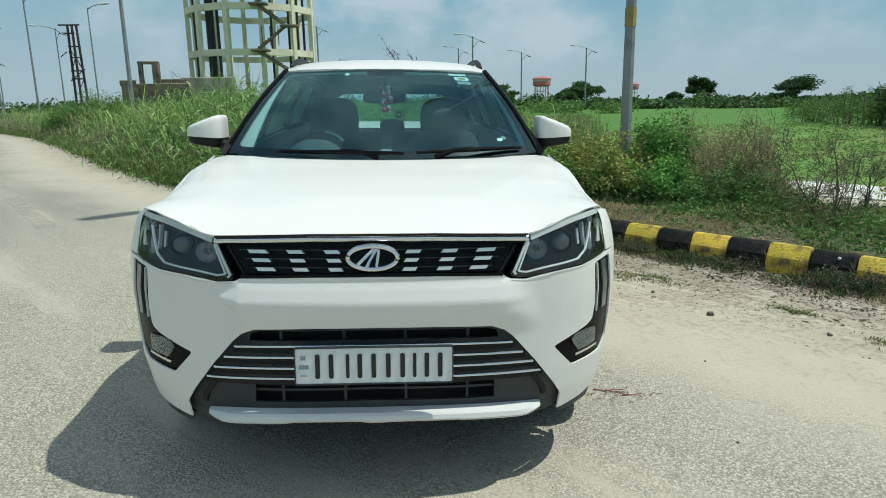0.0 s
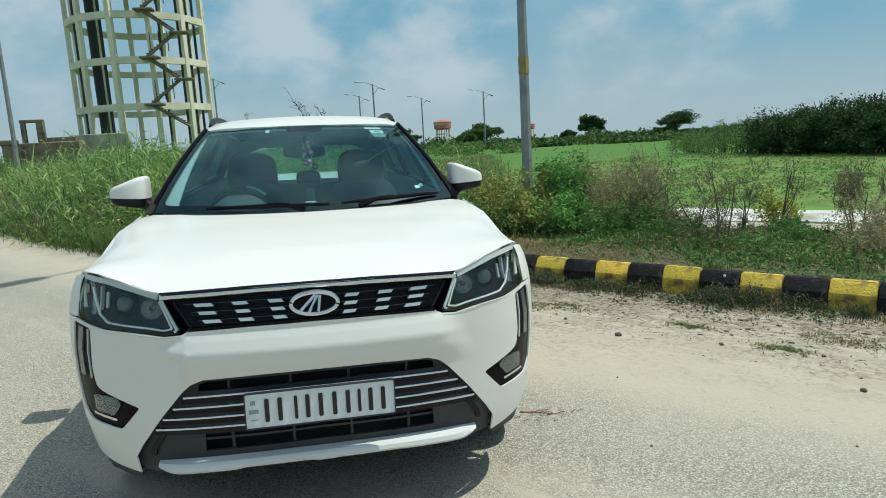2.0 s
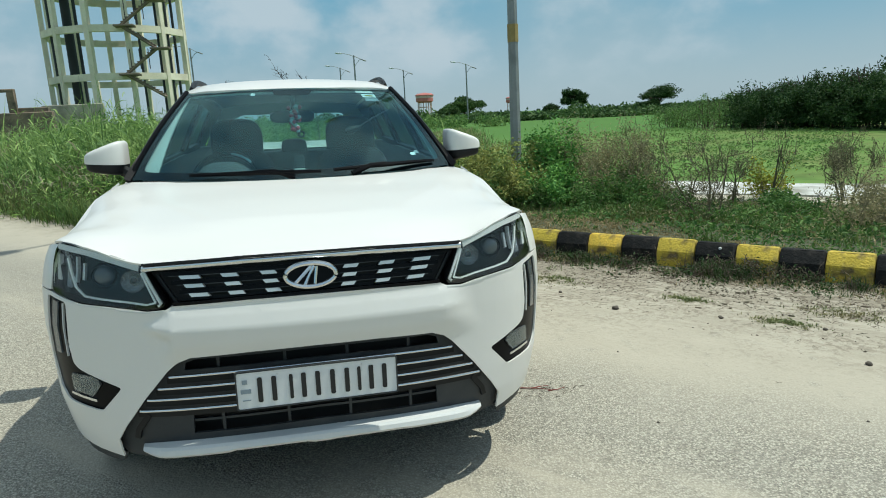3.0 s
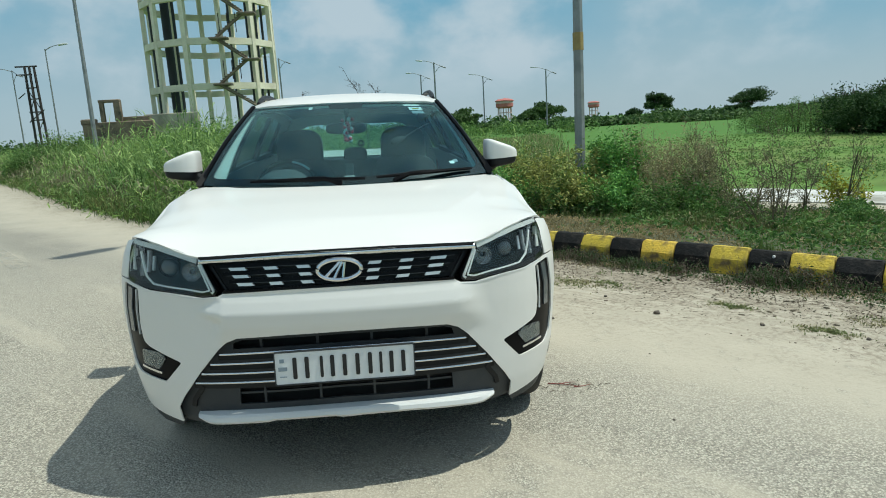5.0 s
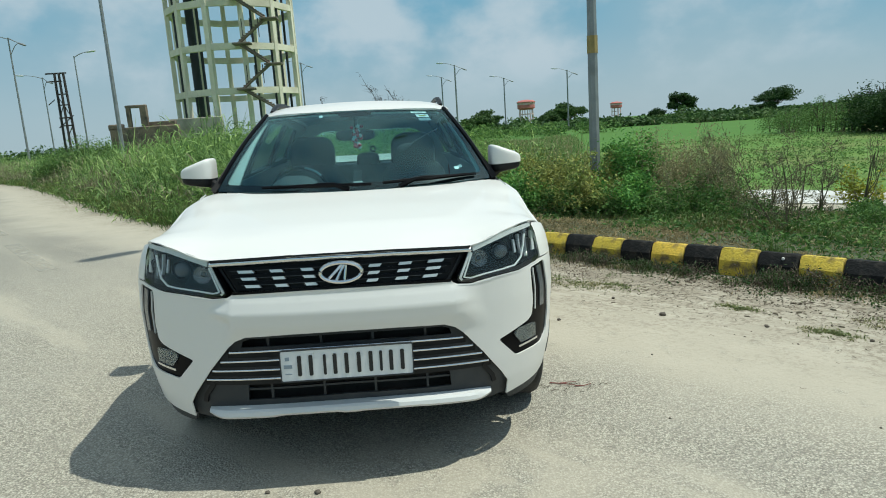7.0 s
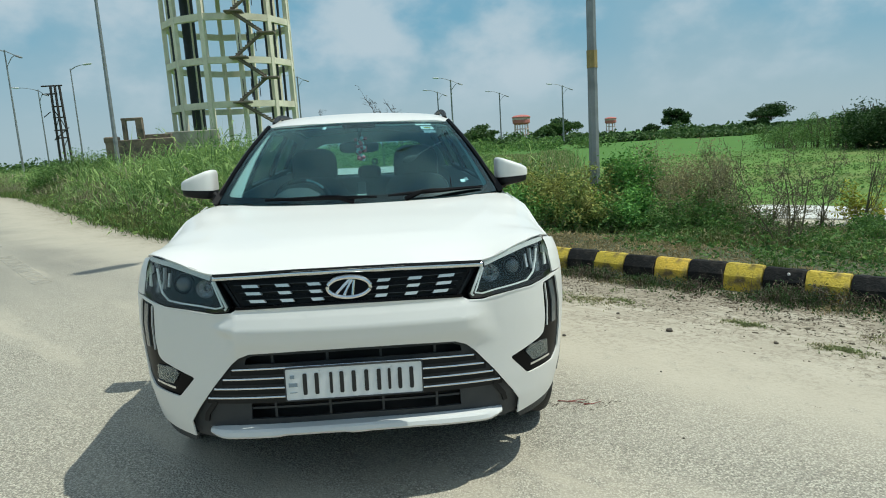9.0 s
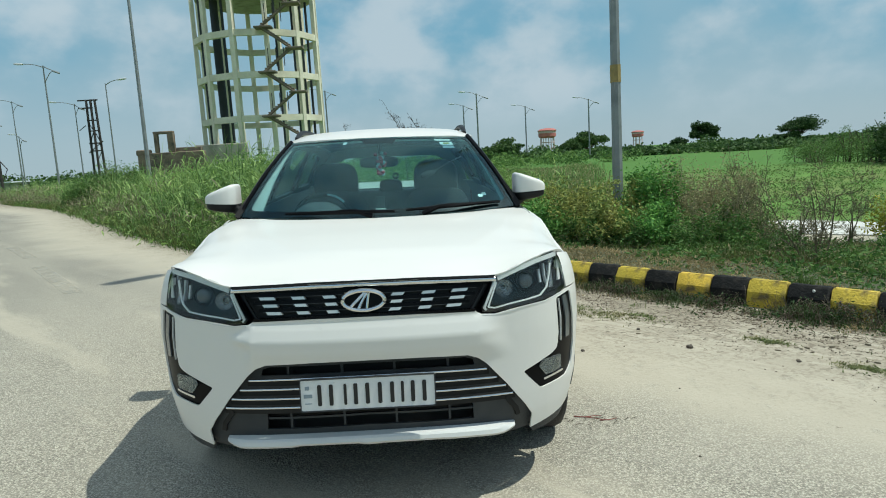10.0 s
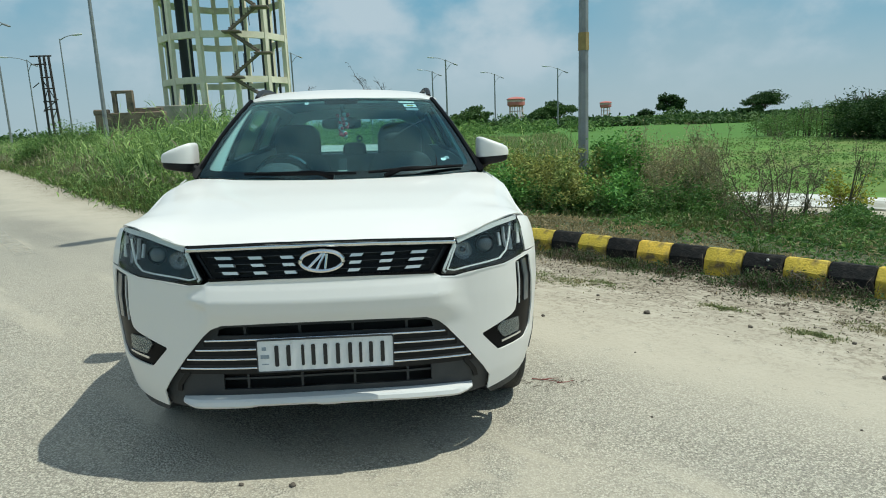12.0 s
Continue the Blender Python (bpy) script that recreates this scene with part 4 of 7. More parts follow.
for z0, z1, x0, x1 in ((0.550, 0.536, -0.238, -0.222), (0.519, 0.505, -0.244, -0.212), (0.484, 0.481, -0.240, -0.214)):
    carpart("plate_mark", panel([(x0, z0), (x1, z0), (x1, z1), (x0, z1)], flat_on(-0.003), [-1.0], [-1.0], (0, -1, 0), thick=0.002), FADED, "", plate)
for x in (-0.128, 0.14):
    carpart("rivet", lathe([(0.0, 0.004), (0.003, 0.003), (0.004, 0.0)], 10, "y", (x, 0.001, 0.560)), SILVER, "", plate)

# bonnet
edge = [(0.0, 0.036), (0.20, 0.043), (0.40, 0.066), (0.512, 0.090), (0.60, 0.125), (0.69, 0.172), (0.768, 0.243), (0.805, 0.300), (0.842, 0.39), (0.866, 0.48), (0.876, 0.58), (0.880, 0.80), (0.880, 1.0), (0.878, 1.14), (0.872, 1.24), (0.862, 1.31), (0.80, 1.365)]
rear = [(0.60, 1.215), (0.40, 1.140), (0.20, 1.095), (0.0, 1.080)]
bon = edge + rear[:-1] + [(0.0, 1.080)]
bon = bon + [(-x, y) for x, y in reversed(bon) if x > 1e-6]
carpart("bonnet", panel(bon, lambda x, y: (x, y, bonnet_z(x, y)), fine_x, [0.0, 0.02, 0.04, 0.06, 0.08, 0.1, 0.13, 0.17, 0.21, 0.25, 0.3, 0.35, 0.4] + [0.46 + 0.06 * i for i in range(15)], (0, 0, 1), thick=0.007), WHITE, "white bonnet with soft side creases")
ledge = [(x - 0.10, y) for x, y in edge if 0.48 <= y < 1.3] + [(x + 0.012, y) for x, y in reversed(edge) if 0.48 <= y < 1.3]
for s in (-1, 1):
    carpart("wing_ledge", panel([(s * x, y) for x, y in ledge], lambda x, y: (x, y, bonnet_z(min(abs(x), 0.868), y) - 0.012), [s * 0.8, s * 0.84], [0.6, 0.8, 1.0, 1.1, 1.2], (0, 0, 1), thick=0.01), WHITE)
carpart("cowl", panel([(-0.80, 1.33), (-0.60, 1.20), (-0.30, 1.10), (0, 1.065), (0.30, 1.10), (0.60, 1.20), (0.80, 1.33), (0.78, 1.42), (0.40, 1.26), (0, 1.20), (-0.40, 1.26), (-0.78, 1.42)], lambda x, y: (x, y, bonnet_z(x, min(y, 1.3)) - 0.016), fine_x[::2], [1.1, 1.15, 1.2, 1.25, 1.3, 1.35, 1.4], (0, 0, 1), thick=0.02), BLACK)

# flanks: wing, doors and rear quarter, with wheel arches
WHEELS = (0.845, 3.445)
ARCH = 0.408


def arch(yc, a0, a1, r=ARCH, n=16):
    return [(yc + r * math.cos(radians(a0 + (a1 - a0) * k / n)), 0.333 + r * math.sin(radians(a0 + (a1 - a0) * k / n))) for k in range(n + 1)]


ys = [0.24 + 0.02 * i for i in range(14)] + [0.56 + 0.08 * i for i in range(43)]
zs = [0.24 + 0.06 * i for i in range(11)] + [0.88, 0.92, 0.95, 0.98, 1.0, 1.02, 1.04, 1.06, 1.08, 1.10, 1.12, 1.14, 1.16]
side = lambda off: (lambda y, z: (flank(y, z) - off, y, z))
top_line = lambda y0, y1, n=10: [(y0 + (y1 - y0) * k / n, belt(y0 + (y1 - y0) * k / n) + 0.018) for k in range(n + 1)]
wing = [(0.445, 0.325), (0.445, 0.834), (0.252, 0.838), (0.262, 0.90), (0.272, 0.955), (0.300, 0.978), (0.34, 0.972)] + [(y, bonnet_z(float(np.interp(y, [q[1] for q in edge], [q[0] for q in edge])), y) - 0.004) for y in (0.40, 0.48, 0.58, 0.7, 0.8, 0.9, 1.0, 1.1, 1.16, 1.20)] + [(1.213, belt(1.21) + 0.01), (1.215, 0.98), (1.215, 0.34)] + arch(WHEELS[0], 3, 177)[::1]
doors = (("front_door", [(1.225, 0.34), (1.225, 1.0), (1.235, 1.035), (1.40, 1.05), (1.52, 1.07)] + top_line(1.56, 2.17, 6) + [(2.18, 0.34)]),
         ("rear_door", [(2.19, 0.34)] + top_line(2.19, 3.06, 6) + [(3.06, 0.75)] + arch(WHEELS[1], 150, 178, 0.40, 4) + [(3.04, 0.34)]))
quarter = [(3.07, 0.76)] + top_line(3.07, 3.93, 6) + [(3.95, 0.9), (3.93, 0.34), (3.86, 0.335)] + arch(WHEELS[1], 3, 140)
for flip in (False, True):
    def both_sides(name, bm, mat, label="", parent=None, smooth=40.0):
        return carpart(name, mirrored(bm) if flip else bm, mat, label, parent, smooth)
    both_sides("wing", panel(wing, side(0.0), ys, zs, (1, 0, 0), thick=0.008), WHITE)
    for nm, o in doors:
        d = both_sides(nm, panel(o, side(0.0), ys, zs, (1, 0, 0), thick=0.02), WHITE)
        y0 = o[0][0] + 0.68
        both_sides("door_handle", block((0.03, 0.18, 0.03), (flank(y0, 0.93) + 0.012, y0, 0.93), 0.01), WHITE, "", d)
        y0, y1 = o[0][0] + 0.02, (2.16 if nm == "front_door" else 2.98)
        both_sides("door_cladding", panel([(y0, 0.36), (y0, 0.47), (y1, 0.47), (y1, 0.36)], side(-0.012), ys, zs, (1, 0, 0), thick=0.02), CLAD, "", d)
    both_sides("rear_quarter", panel(quarter, side(0.0), ys, zs, (1, 0, 0), thick=0.008), WHITE)
    both_sides("sill", panel([(1.23, 0.23), (1.23, 0.355), (3.04, 0.355), (3.04, 0.23)], side(-0.006), ys, zs, (1, 0, 0), thick=0.03), CLAD)
    for yc in WHEELS:
        o = arch(yc, 2, 178, ARCH + 0.010, 20) + arch(yc, 178, 2, ARCH - 0.006, 20)
        both_sides("arch_cladding", panel(o, lambda y, z: (flank(max(y, 0.47), z) + 0.010, y, z), ys, zs, (1, 0, 0), thick=0.03), CLAD)
        liner = lathe([(0.415, -0.30), (0.405, 0.0)], 40, "x", (0.86, yc, 0.333))
        bmesh.ops.delete(liner, geom=[f for f in liner.faces if f.calc_center_median().z < 0.44], context="FACES")
        both_sides("arch_liner", liner, DARK)

# wheels
tyre_profile = [(0.225, -0.10), (0.30, -0.112), (0.322, -0.100), (0.333, -0.075), (0.333, 0.075), (0.322, 0.100), (0.30, 0.112), (0.225, 0.10), (0.225, -0.10)]
for yc in WHEELS:
    for s in (-1, 1):
        at = (s * 0.785, yc, 0.333)
        hub = carpart("wheel", lathe([(0.0, -0.02), (0.10, -0.02), (0.222, -0.06), (0.226, -0.09), (0.226, 0.09), (0.215, 0.09), (0.21, -0.03), (0.0, 0.0)], 40, "x", at), DARK, "alloy wheel with black tyre")
        tyre = carpart("tyre", lathe(tyre_profile, 48, "x", at), RUBBER, "", hub)
        rim = bmesh.new()
        for k in range(5):
            block((0.03, 0.055, 0.20), (0, 0, 0), 0.008, 1, rim, Matrix.Rotation(math.tau * k / 5, 4, "X") @ Matrix.Translation((s * 0.085, 0, 0.115)))
        bmesh.ops.translate(rim, vec=at, verts=rim.verts[:])
        carpart("spokes", rim, ALLOY, "", hub)
        carpart("hub_cap", lathe([(0.0, 0.10 * s), (0.04, 0.098 * s), (0.05, 0.08 * s)], 20, "x", at), ALLOY, "", hub)


# roof, screens, pillars
def roof_z(x, y):
    c = float(np.interp(y, [1.74, 1.80, 1.95, 2.15, 2.6, 3.2, 3.6, 3.85], [1.525, 1.545, 1.577, 1.602, 1.618, 1.605, 1.575, 1.54]))
    return c - 0.030 * (abs(x) / 0.58) ** 2 - 0.045 * (abs(x) / 0.63) ** 10


roof = [(0, 1.755), (0.20, 1.762), (0.40, 1.790), (0.535, 1.835), (0.575, 1.90), (0.612, 2.05), (0.625, 2.4), (0.622, 3.0), (0.60, 3.6), (0.56, 3.82), (0, 3.86)]
roof = roof + [(-x, y) for x, y in reversed(roof) if x > 1e-6]
carpart("roof", panel(roof, lambda x, y: (x, y, roof_z(x, y)), [0.05 * i for i in range(-13, 14)], [1.78 + 0.06 * i for i in range(35)], (0, 0, 1), thick=0.03), WHITE, "white roof")
for s in (-1, 1):
    pts = [(s * (0.565 - 0.01 * abs(t - 0.5)), 2.05 + 1.55 * t, roof_z(0.565, 2.05 + 1.55 * t) + 0.032 * min(1, 6 * t, 6 * (1 - t)) + 0.004) for t in np.linspace(0, 1, 14)]
    carpart("roof_rail", tube(pts, [0.012] + [0.017] * 12 + [0.012], 8), BLACK, "black roof rail")


def screen(u, v, off=0.0):
    """The windscreen: u from -1 to 1 across, v from 0 (bottom) to 1 (top)."""
    x = u * (0.782 + (0.552 - 0.782) * v)
    y = (1.115 + 0.235 * u * u) * (1 - v) + (1.762 + 0.085 * u * u) * v - 0.03 * math.sin(math.pi * v)
    z = (1.088 + 0.012 * u * u) * (1 - v) + (1.532 - 0.016 * u * u) * v + 0.018 * math.sin(math.pi * v)
    return (x, y + off, z)


gu, gv = [-1 + 0.1 * i for i in range(1, 20)], [0.1 * i for i in range(1, 10)]
ws = carpart("windscreen", panel([(-1, 0), (1, 0), (1, 1), (-1, 1)], screen, gu, gv, (0, -1, 0.8), thick=0.005), SCREEN, "green-tinted laminated windscreen")
ws.visible_shadow = False
carpart("black_border", panel([(-1, 0.0), (1, 0.0), (1, 1), (-1, 1)], lambda u, v: screen(u, v, 0.007), gu, gv, (0, -1, 0.8), [rounded([(-0.962, 0.070), (0.962, 0.070), (0.970, 0.960), (-0.970, 0.960)], 0.06, 4)], 0.002), GLOSS, "", ws)
carpart("sensor_patch", panel(rounded([(-0.16, 0.90), (0.16, 0.90), (0.20, 0.99), (-0.20, 0.99)], 0.03, 2), lambda u, v: screen(u, v, 0.009), gu, gv, (0, -1, 0.8), thick=0.002), GLOSS, "", ws)
for o, m in (((0.615, 0.925, 0.79, 0.945 + 0.02), TANKWHITE), ((0.655, 0.855, 0.79, 0.905), PLATE), ((0.69, 0.872, 0.76, 0.892), LEAFYELLOW), ((0.665, 0.80, 0.79, 0.84), FADED), ((-0.385, 0.905, -0.345, 0.94), PLATE), ((0.765, 0.135, 0.80, 0.165), PLATE), ((0.80, 0.15, 0.83, 0.18), FADED)):
    d = 0.012 if m is not LEAFYELLOW else 0.010
    carpart("sticker", panel([(o[0], o[1]), (o[2], o[1]), (o[2], o[3]), (o[0], o[3])], lambda u, v: screen(u, v, d), [-9.0], [-9.0], (0, -1, 0.8), thick=0.001), m, "small windscreen sticker", ws)
# A pillars: dark outer strip, pale inner trim
for s in (-1, 1):
    o = carpart("windscreen_pillar", tube([screen(s * (1.020 + 0.01 * v), v, 0.015) for v in np.linspace(-0.02, 1.02, 12)], 0.0155, 8), GLOSS, "black windscreen pillar")
    tr = [((0.860 + 0.110 * v if s < 0 else 0.925 + 0.045 * v), v) for v in (0.045, 0.25, 0.5, 0.75, 0.93)] + [(0.985, 0.93), (0.985, 0.045)]
    carpart("pillar_trim", panel([(s * u, v) for u, v in tr], lambda u, v: screen(u, v, 0.035 + 0.25 * (0.985 - abs(u))), [-0.9, 0.9], gv, (0, -1, 0.8), thick=0.01), PALETRIM, "pale inner pillar trim", o)


def glasshouse(y, v, off=0.0):
    """Side windows: v from 0 at the belt to 1 at the roof."""
    z0, z1 = belt(y) + 0.008, roof_z(0.6, min(max(y, 1.9), 3.8)) - 0.012
    x0 = 0.815 - 0.045 * ease(y, 2.8, 3.9)
    x1 = float(np.interp(y, [1.3, 1.9, 2.4, 3.2, 3.85], [0.58, 0.595, 0.620, 0.612, 0.57]))
    return (x0 + (x1 - x0) * v ** 1.15 - off, y, z0 + (z1 - z0) * v)


for flip in (False, True):
    frame_o = [(1.33, 0.0), (1.45, 0.20), (1.60, 0.47), (1.78, 0.78), (1.93, 0.99), (2.6, 0.99), (3.3, 0.99), (3.80, 0.98), (3.90, 0.0)]
    holes = [rounded([(1.52, 0.06), (1.66, 0.36), (1.82, 0.66), (1.97, 0.88), (2.14, 0.89), (2.14, 0.06)], 0.04, 3),
             rounded([(2.24, 0.06), (2.24, 0.89), (2.98, 0.89), (3.02, 0.06)], 0.04, 3),
             rounded([(3.12, 0.10), (3.08, 0.87), (3.46, 0.82), (3.58, 0.14)], 0.04, 3)]
    fr = panel(frame_o, lambda y, v: glasshouse(y, v), [1.3 + 0.1 * i for i in range(27)], [0.125 * i for i in range(1, 8)], (1, 0, 0.3), holes, 0.03)
    fro = carpart("window_frame", mirrored(fr) if flip else fr, GLOSS, "black side window frame")
    for h in holes:
        g = panel(h, lambda y, v: glasshouse(y, v, 0.012), [1.3 + 0.1 * i for i in range(27)], [0.25, 0.5, 0.75], (1, 0, 0.3), thick=0.004)
        g = carpart("side_pane", mirrored(g) if flip else g, SIDEPANE, "dark tinted side window", fro)
        g.visible_shadow = False
# tail: tailgate with rear window
tail = lambda x, z: (x, float(np.interp(z, [0.3, 0.6, 0.95, 1.15, 1.5, 1.56], [3.90, 3.965, 3.955, 3.93, 3.80, 3.78])) - 0.10 * (abs(x) / 0.8) ** 3, z)
rw = rounded([(-0.60, 1.13), (0.60, 1.13), (0.53, 1.36), (0.42, 1.425), (-0.42, 1.425), (-0.53, 1.36)], 0.05, 4)
carpart("tailgate", panel([(-0.76, 0.60), (0.76, 0.60), (0.74, 1.12), (0.57, 1.53), (-0.57, 1.53), (-0.74, 1.12)], tail, [0.1 * i for i in range(-7, 8)], [0.6 + 0.08 * i for i in range(12)], (0, 1, 0), [rw], 0.02), WHITE)
rear_pane = carpart("rear_window", panel(rw, lambda x, z: Vector(tail(x, z)) - Vector((0, 0.01, 0)), [0.1 * i for i in range(-7, 8)], [1.2, 1.3, 1.4], (0, 1, 0), thick=0.004), PANE, "tinted rear window")
rear_pane.visible_shadow = False
carpart("rear_bumper", panel([(-0.78, 0.32), (0.78, 0.32), (0.78, 0.59), (-0.78, 0.59)], tail, [0.1 * i for i in range(-7, 8)], [0.4, 0.5], (0, 1, 0), thick=0.03), CLAD)
for s in (-1, 1):
    carpart("tail_lamp", panel([(s * 0.60, 0.95), (s * 0.77, 0.95), (s * 0.75, 1.11), (s * 0.60, 1.11)], lambda x, z: Vector(tail(x, z)) + Vector((0, 0.012, 0)), [s * 0.7], [1.0], (0, 1, 0), thick=0.03), TANKRED, "red tail lamp")

# door mirrors
for s in (-1, 1):
    cap = pillow((0.184, 0.17, 0.156), (0, 0, 0), 0.34, 40, 24)
    for v in cap.verts:
        t = v.co.x * s / 0.094
        v.co.z = v.co.z * (0.85 - 0.20 * t) + (0.004 - 0.020 * t if v.co.z > 0 else 0.0)
        v.co.y += 0.03 * t * t
    cup = cap.copy()
    for v in cap.verts:
        v.co.z = max(v.co.z, -0.016 + 0.006 * v.co.x * s / 0.094)
    for v in cup.verts:
        v.co.z = min(v.co.z, -0.012) * 0.95
        v.co.x, v.co.y = v.co.x * 0.96, v.co.y * 0.95 + 0.006
    for m in (cap, cup):
        bmesh.ops.translate(m, vec=(s * (0.908 - 0.014 * s), 1.50, 1.190), verts=m.verts[:])
    dm = carpart("door_mirror", cap, WHITE, "white door mirror cap over a black housing")
    carpart("mirror_housing", cup, BLACK, "", dm)
    carpart("mirror_glass", block((0.14, 0.006, 0.09), (s * 0.905, 1.592, 1.195), 0.002), CHROME, "", dm)
    carpart("mirror_arm", tube([(s * 0.77, 1.46, 1.10), (s * 0.81, 1.48, 1.115), (s * 0.86, 1.50, 1.145)], [0.035, 0.03, 0.028], 8), BLACK, "", dm)

# wipers
for a, b, piv in (((-0.50, 1.205, 1.118), (0.10, 1.085, 1.118), (-0.02, 1.10, 1.095)), ((0.16, 1.110, 1.120), (0.69, 1.315, 1.130), (0.25, 1.13, 1.095))):
    wp = carpart("wiper", tube([a, (Vector(a) + Vector(b)) / 2 + Vector((0, -0.035, 0.004)), b], [0.008, 0.013, 0.008], 6), GLOSS, "black wiper at rest on the windscreen")
    carpart("wiper_arm", tube([piv, Vector(piv).lerp((Vector(a) + Vector(b)) / 2, 0.5) + Vector((0, -0.02, 0.02)), (Vector(a) + Vector(b)) / 2 + Vector((0, -0.035, 0.01))], [0.016, 0.012, 0.010], 6), GLOSS, "", wp)

# cabin
carpart("cabin_floor", block((1.5, 2.7, 0.05), (0, 2.5, 0.42), 0.01), CABIN)
carpart("dashboard", panel([(-0.76, 1.36), (-0.4, 1.22), (0, 1.17), (0.4, 1.22), (0.76, 1.36), (0.75, 1.78), (-0.75, 1.78)], lambda x, y: (x, y, 1.075 + 0.01 * math.sin(3 * y) - 0.02 * ease(y, 1.6, 1.8) + (0.088 * math.exp(-((x + 0.385) / 0.14) ** 4) * ease(y, 1.45, 1.62))), [0.04 * i for i in range(-18, 19)], [1.2 + 0.05 * i for i in range(12)], (0, 0, 1), thick=0.30), CABIN, "dark dashboard", smooth=60)
sw = carpart("steering_wheel", tube([(-0.40 + 0.19 * math.cos(a), 1.93 + 0.06 * math.sin(a), 1.005 + 0.175 * math.sin(a)) for a in np.linspace(0, math.tau, 33)], 0.016, 8, False), BLACK, "dark steering wheel")
# the highlight on the black rim, built as a bright arc
carpart("rim_glint", tube([(-0.40 + 0.19 * math.cos(a), 1.915 + 0.06 * math.sin(a), 1.005 + 0.175 * math.sin(a)) for a in np.linspace(0.75, 1.4, 9)], 0.008, 6), SATIN, "bright arc standing for the highlight on the wheel rim", sw)
carpart("wheel_boss", pillow((0.20, 0.08, 0.13), (-0.40, 1.92, 1.01)), BLACK, "", sw)
carpart("wheel_spoke", tube([(-0.585, 1.93, 1.02), (-0.215, 1.93, 1.02)], 0.018, 6), SILVER, "", sw)
for x in (-0.37, 0.37):
    st = carpart("front_seat", pillow((0.50, 0.20, 0.74), (x, 2.38, 0.81), 0.5, 24, 16, Matrix.Rotation(radians(-14), 4, "X")), CLOTH, "dark cloth front seat with headrest")
    carpart("headrest", pillow((0.33, 0.12, 0.31), (x, 2.50, 1.225), 0.62), CLOTH, "", st)
    carpart("seat_cushion", pillow((0.52, 0.52, 0.20), (x, 2.10, 0.62), 0.5), CLOTH, "", st)
bench = carpart("rear_bench", pillow((1.30, 0.22, 0.66), (0, 3.28, 0.79), 0.4, 28, 16, Matrix.Rotation(radians(-16), 4, "X")), CLOTH, "dark cloth rear bench")
for x in (-0.42, 0.42, 0.0):
    carpart("headrest", pillow((0.20, 0.10, 0.15), (x, 3.40, 1.145), 0.6), CLOTH, "", bench)
carpart("bench_cushion", pillow((1.3, 0.50, 0.20), (0, 3.00, 0.60), 0.45), CLOTH, "", bench)
carpart("parcel_shelf", block((1.10, 0.34, 0.055), (0, 3.70, 1.085), 0.006), CABIN, "dark parcel shelf under the rear window")
# added ledge, tilted to catch the sun, for pale strips of unknown origin
ledge_bm = bmesh.new()
rows = [[ledge_bm.verts.new((x, yy - 0.10 * (abs(x) / 0.8) ** 3, zz)) for x in np.linspace(-0.56, 0.56, 15)] for yy, zz in ((3.945, 1.120), (3.990, 1.182), (4.000, 1.120))]
for a, b in ((0, 1), (1, 2), (2, 0)):
    for k in range(14):
        ledge_bm.faces.new((rows[a][k], rows[a][k + 1], rows[b][k + 1], rows[b][k]))
bmesh.ops.recalc_face_normals(ledge_bm, faces=ledge_bm.faces[:])
carpart("pale_strip_ledge", ledge_bm, WHITE, "added white ledge standing for pale strips in the rear window")
# unidentified dark line with a blob at its end, built as arm and pad
arm = [screen(0.80 - 0.40 * t, 0.66 - 0.27 * t + 0.02 * math.sin(3 * t), 0.05) for t in (0.0, 0.2, 0.4, 0.6, 0.8)]
holder = carpart("dark_arm", tube(arm, 0.0042, 6), BLACK, "thin black arm with a pad behind the windscreen")
carpart("dark_pad", tube([screen(0.50 - 0.13 * t, 0.465 - 0.055 * t, 0.05) for t in (0.0, 0.25, 0.6, 0.9, 1.0)], [0.006, 0.016, 0.021, 0.016, 0.006], 10), BLACK, "", holder)
carpart("hanging_ring", tube([(0.058 + 0.02 * math.cos(a), 3.05, 1.258 + 0.02 * math.sin(a)) for a in np.linspace(0, math.tau, 17)], 0.009, 6, False), BLACK, "", bench)
carpart("head_lining", panel([(-0.52, 1.86), (0.52, 1.86), (0.56, 2.4), (0.54, 3.7), (-0.54, 3.7), (-0.56, 2.4)], lambda x, y: (x, y, roof_z(x, y) - 0.05), [0.1 * i for i in range(-5, 6)], [1.9 + 0.2 * i for i in range(9)], (0, 0, -1), thick=0.01), CABIN)
rv = carpart("rear_view_mirror", pillow((0.245, 0.05, 0.072), (-0.008, 1.80, 1.378), 0.55), BLACK, "black rear-view mirror with a hanging ornament")
carpart("mirror_stalk", tube([(0, 1.80, 1.39), (0, 1.76, 1.51)], 0.012, 6), BLACK, "", rv)
orn = tube([(0.005, 1.78, 1.43), (0.007, 1.78, 1.36)], 0.003, 6)
ornament = carpart("ornament", orn, LEAFBROWN, "", rv)
random.seed(5)
for k in range(26):
    p = (0.005 + random.uniform(-0.034, 0.034) * (1 - k / 40), 1.735 + random.uniform(-0.02, 0.02), 1.425 - 0.0050 * k + random.uniform(-0.01, 0.01))
    carpart("bead", lathe([(0, -0.013), (0.010, -0.007), (0.013, 0), (0.010, 0.007), (0, 0.013)], 8, "z", p), BEADRED if k % 3 else PLATE, "", ornament)
ph = carpart("phone_holder", block((0.052, 0.025, 0.075), (0.008, 1.42, 1.145), 0.012), CLAD, "small pale holder on the dashboard")
carpart("holder_foot", block((0.056, 0.05, 0.03), (0.008, 1.41, 1.098), 0.006), PALETRIM, "", ph)


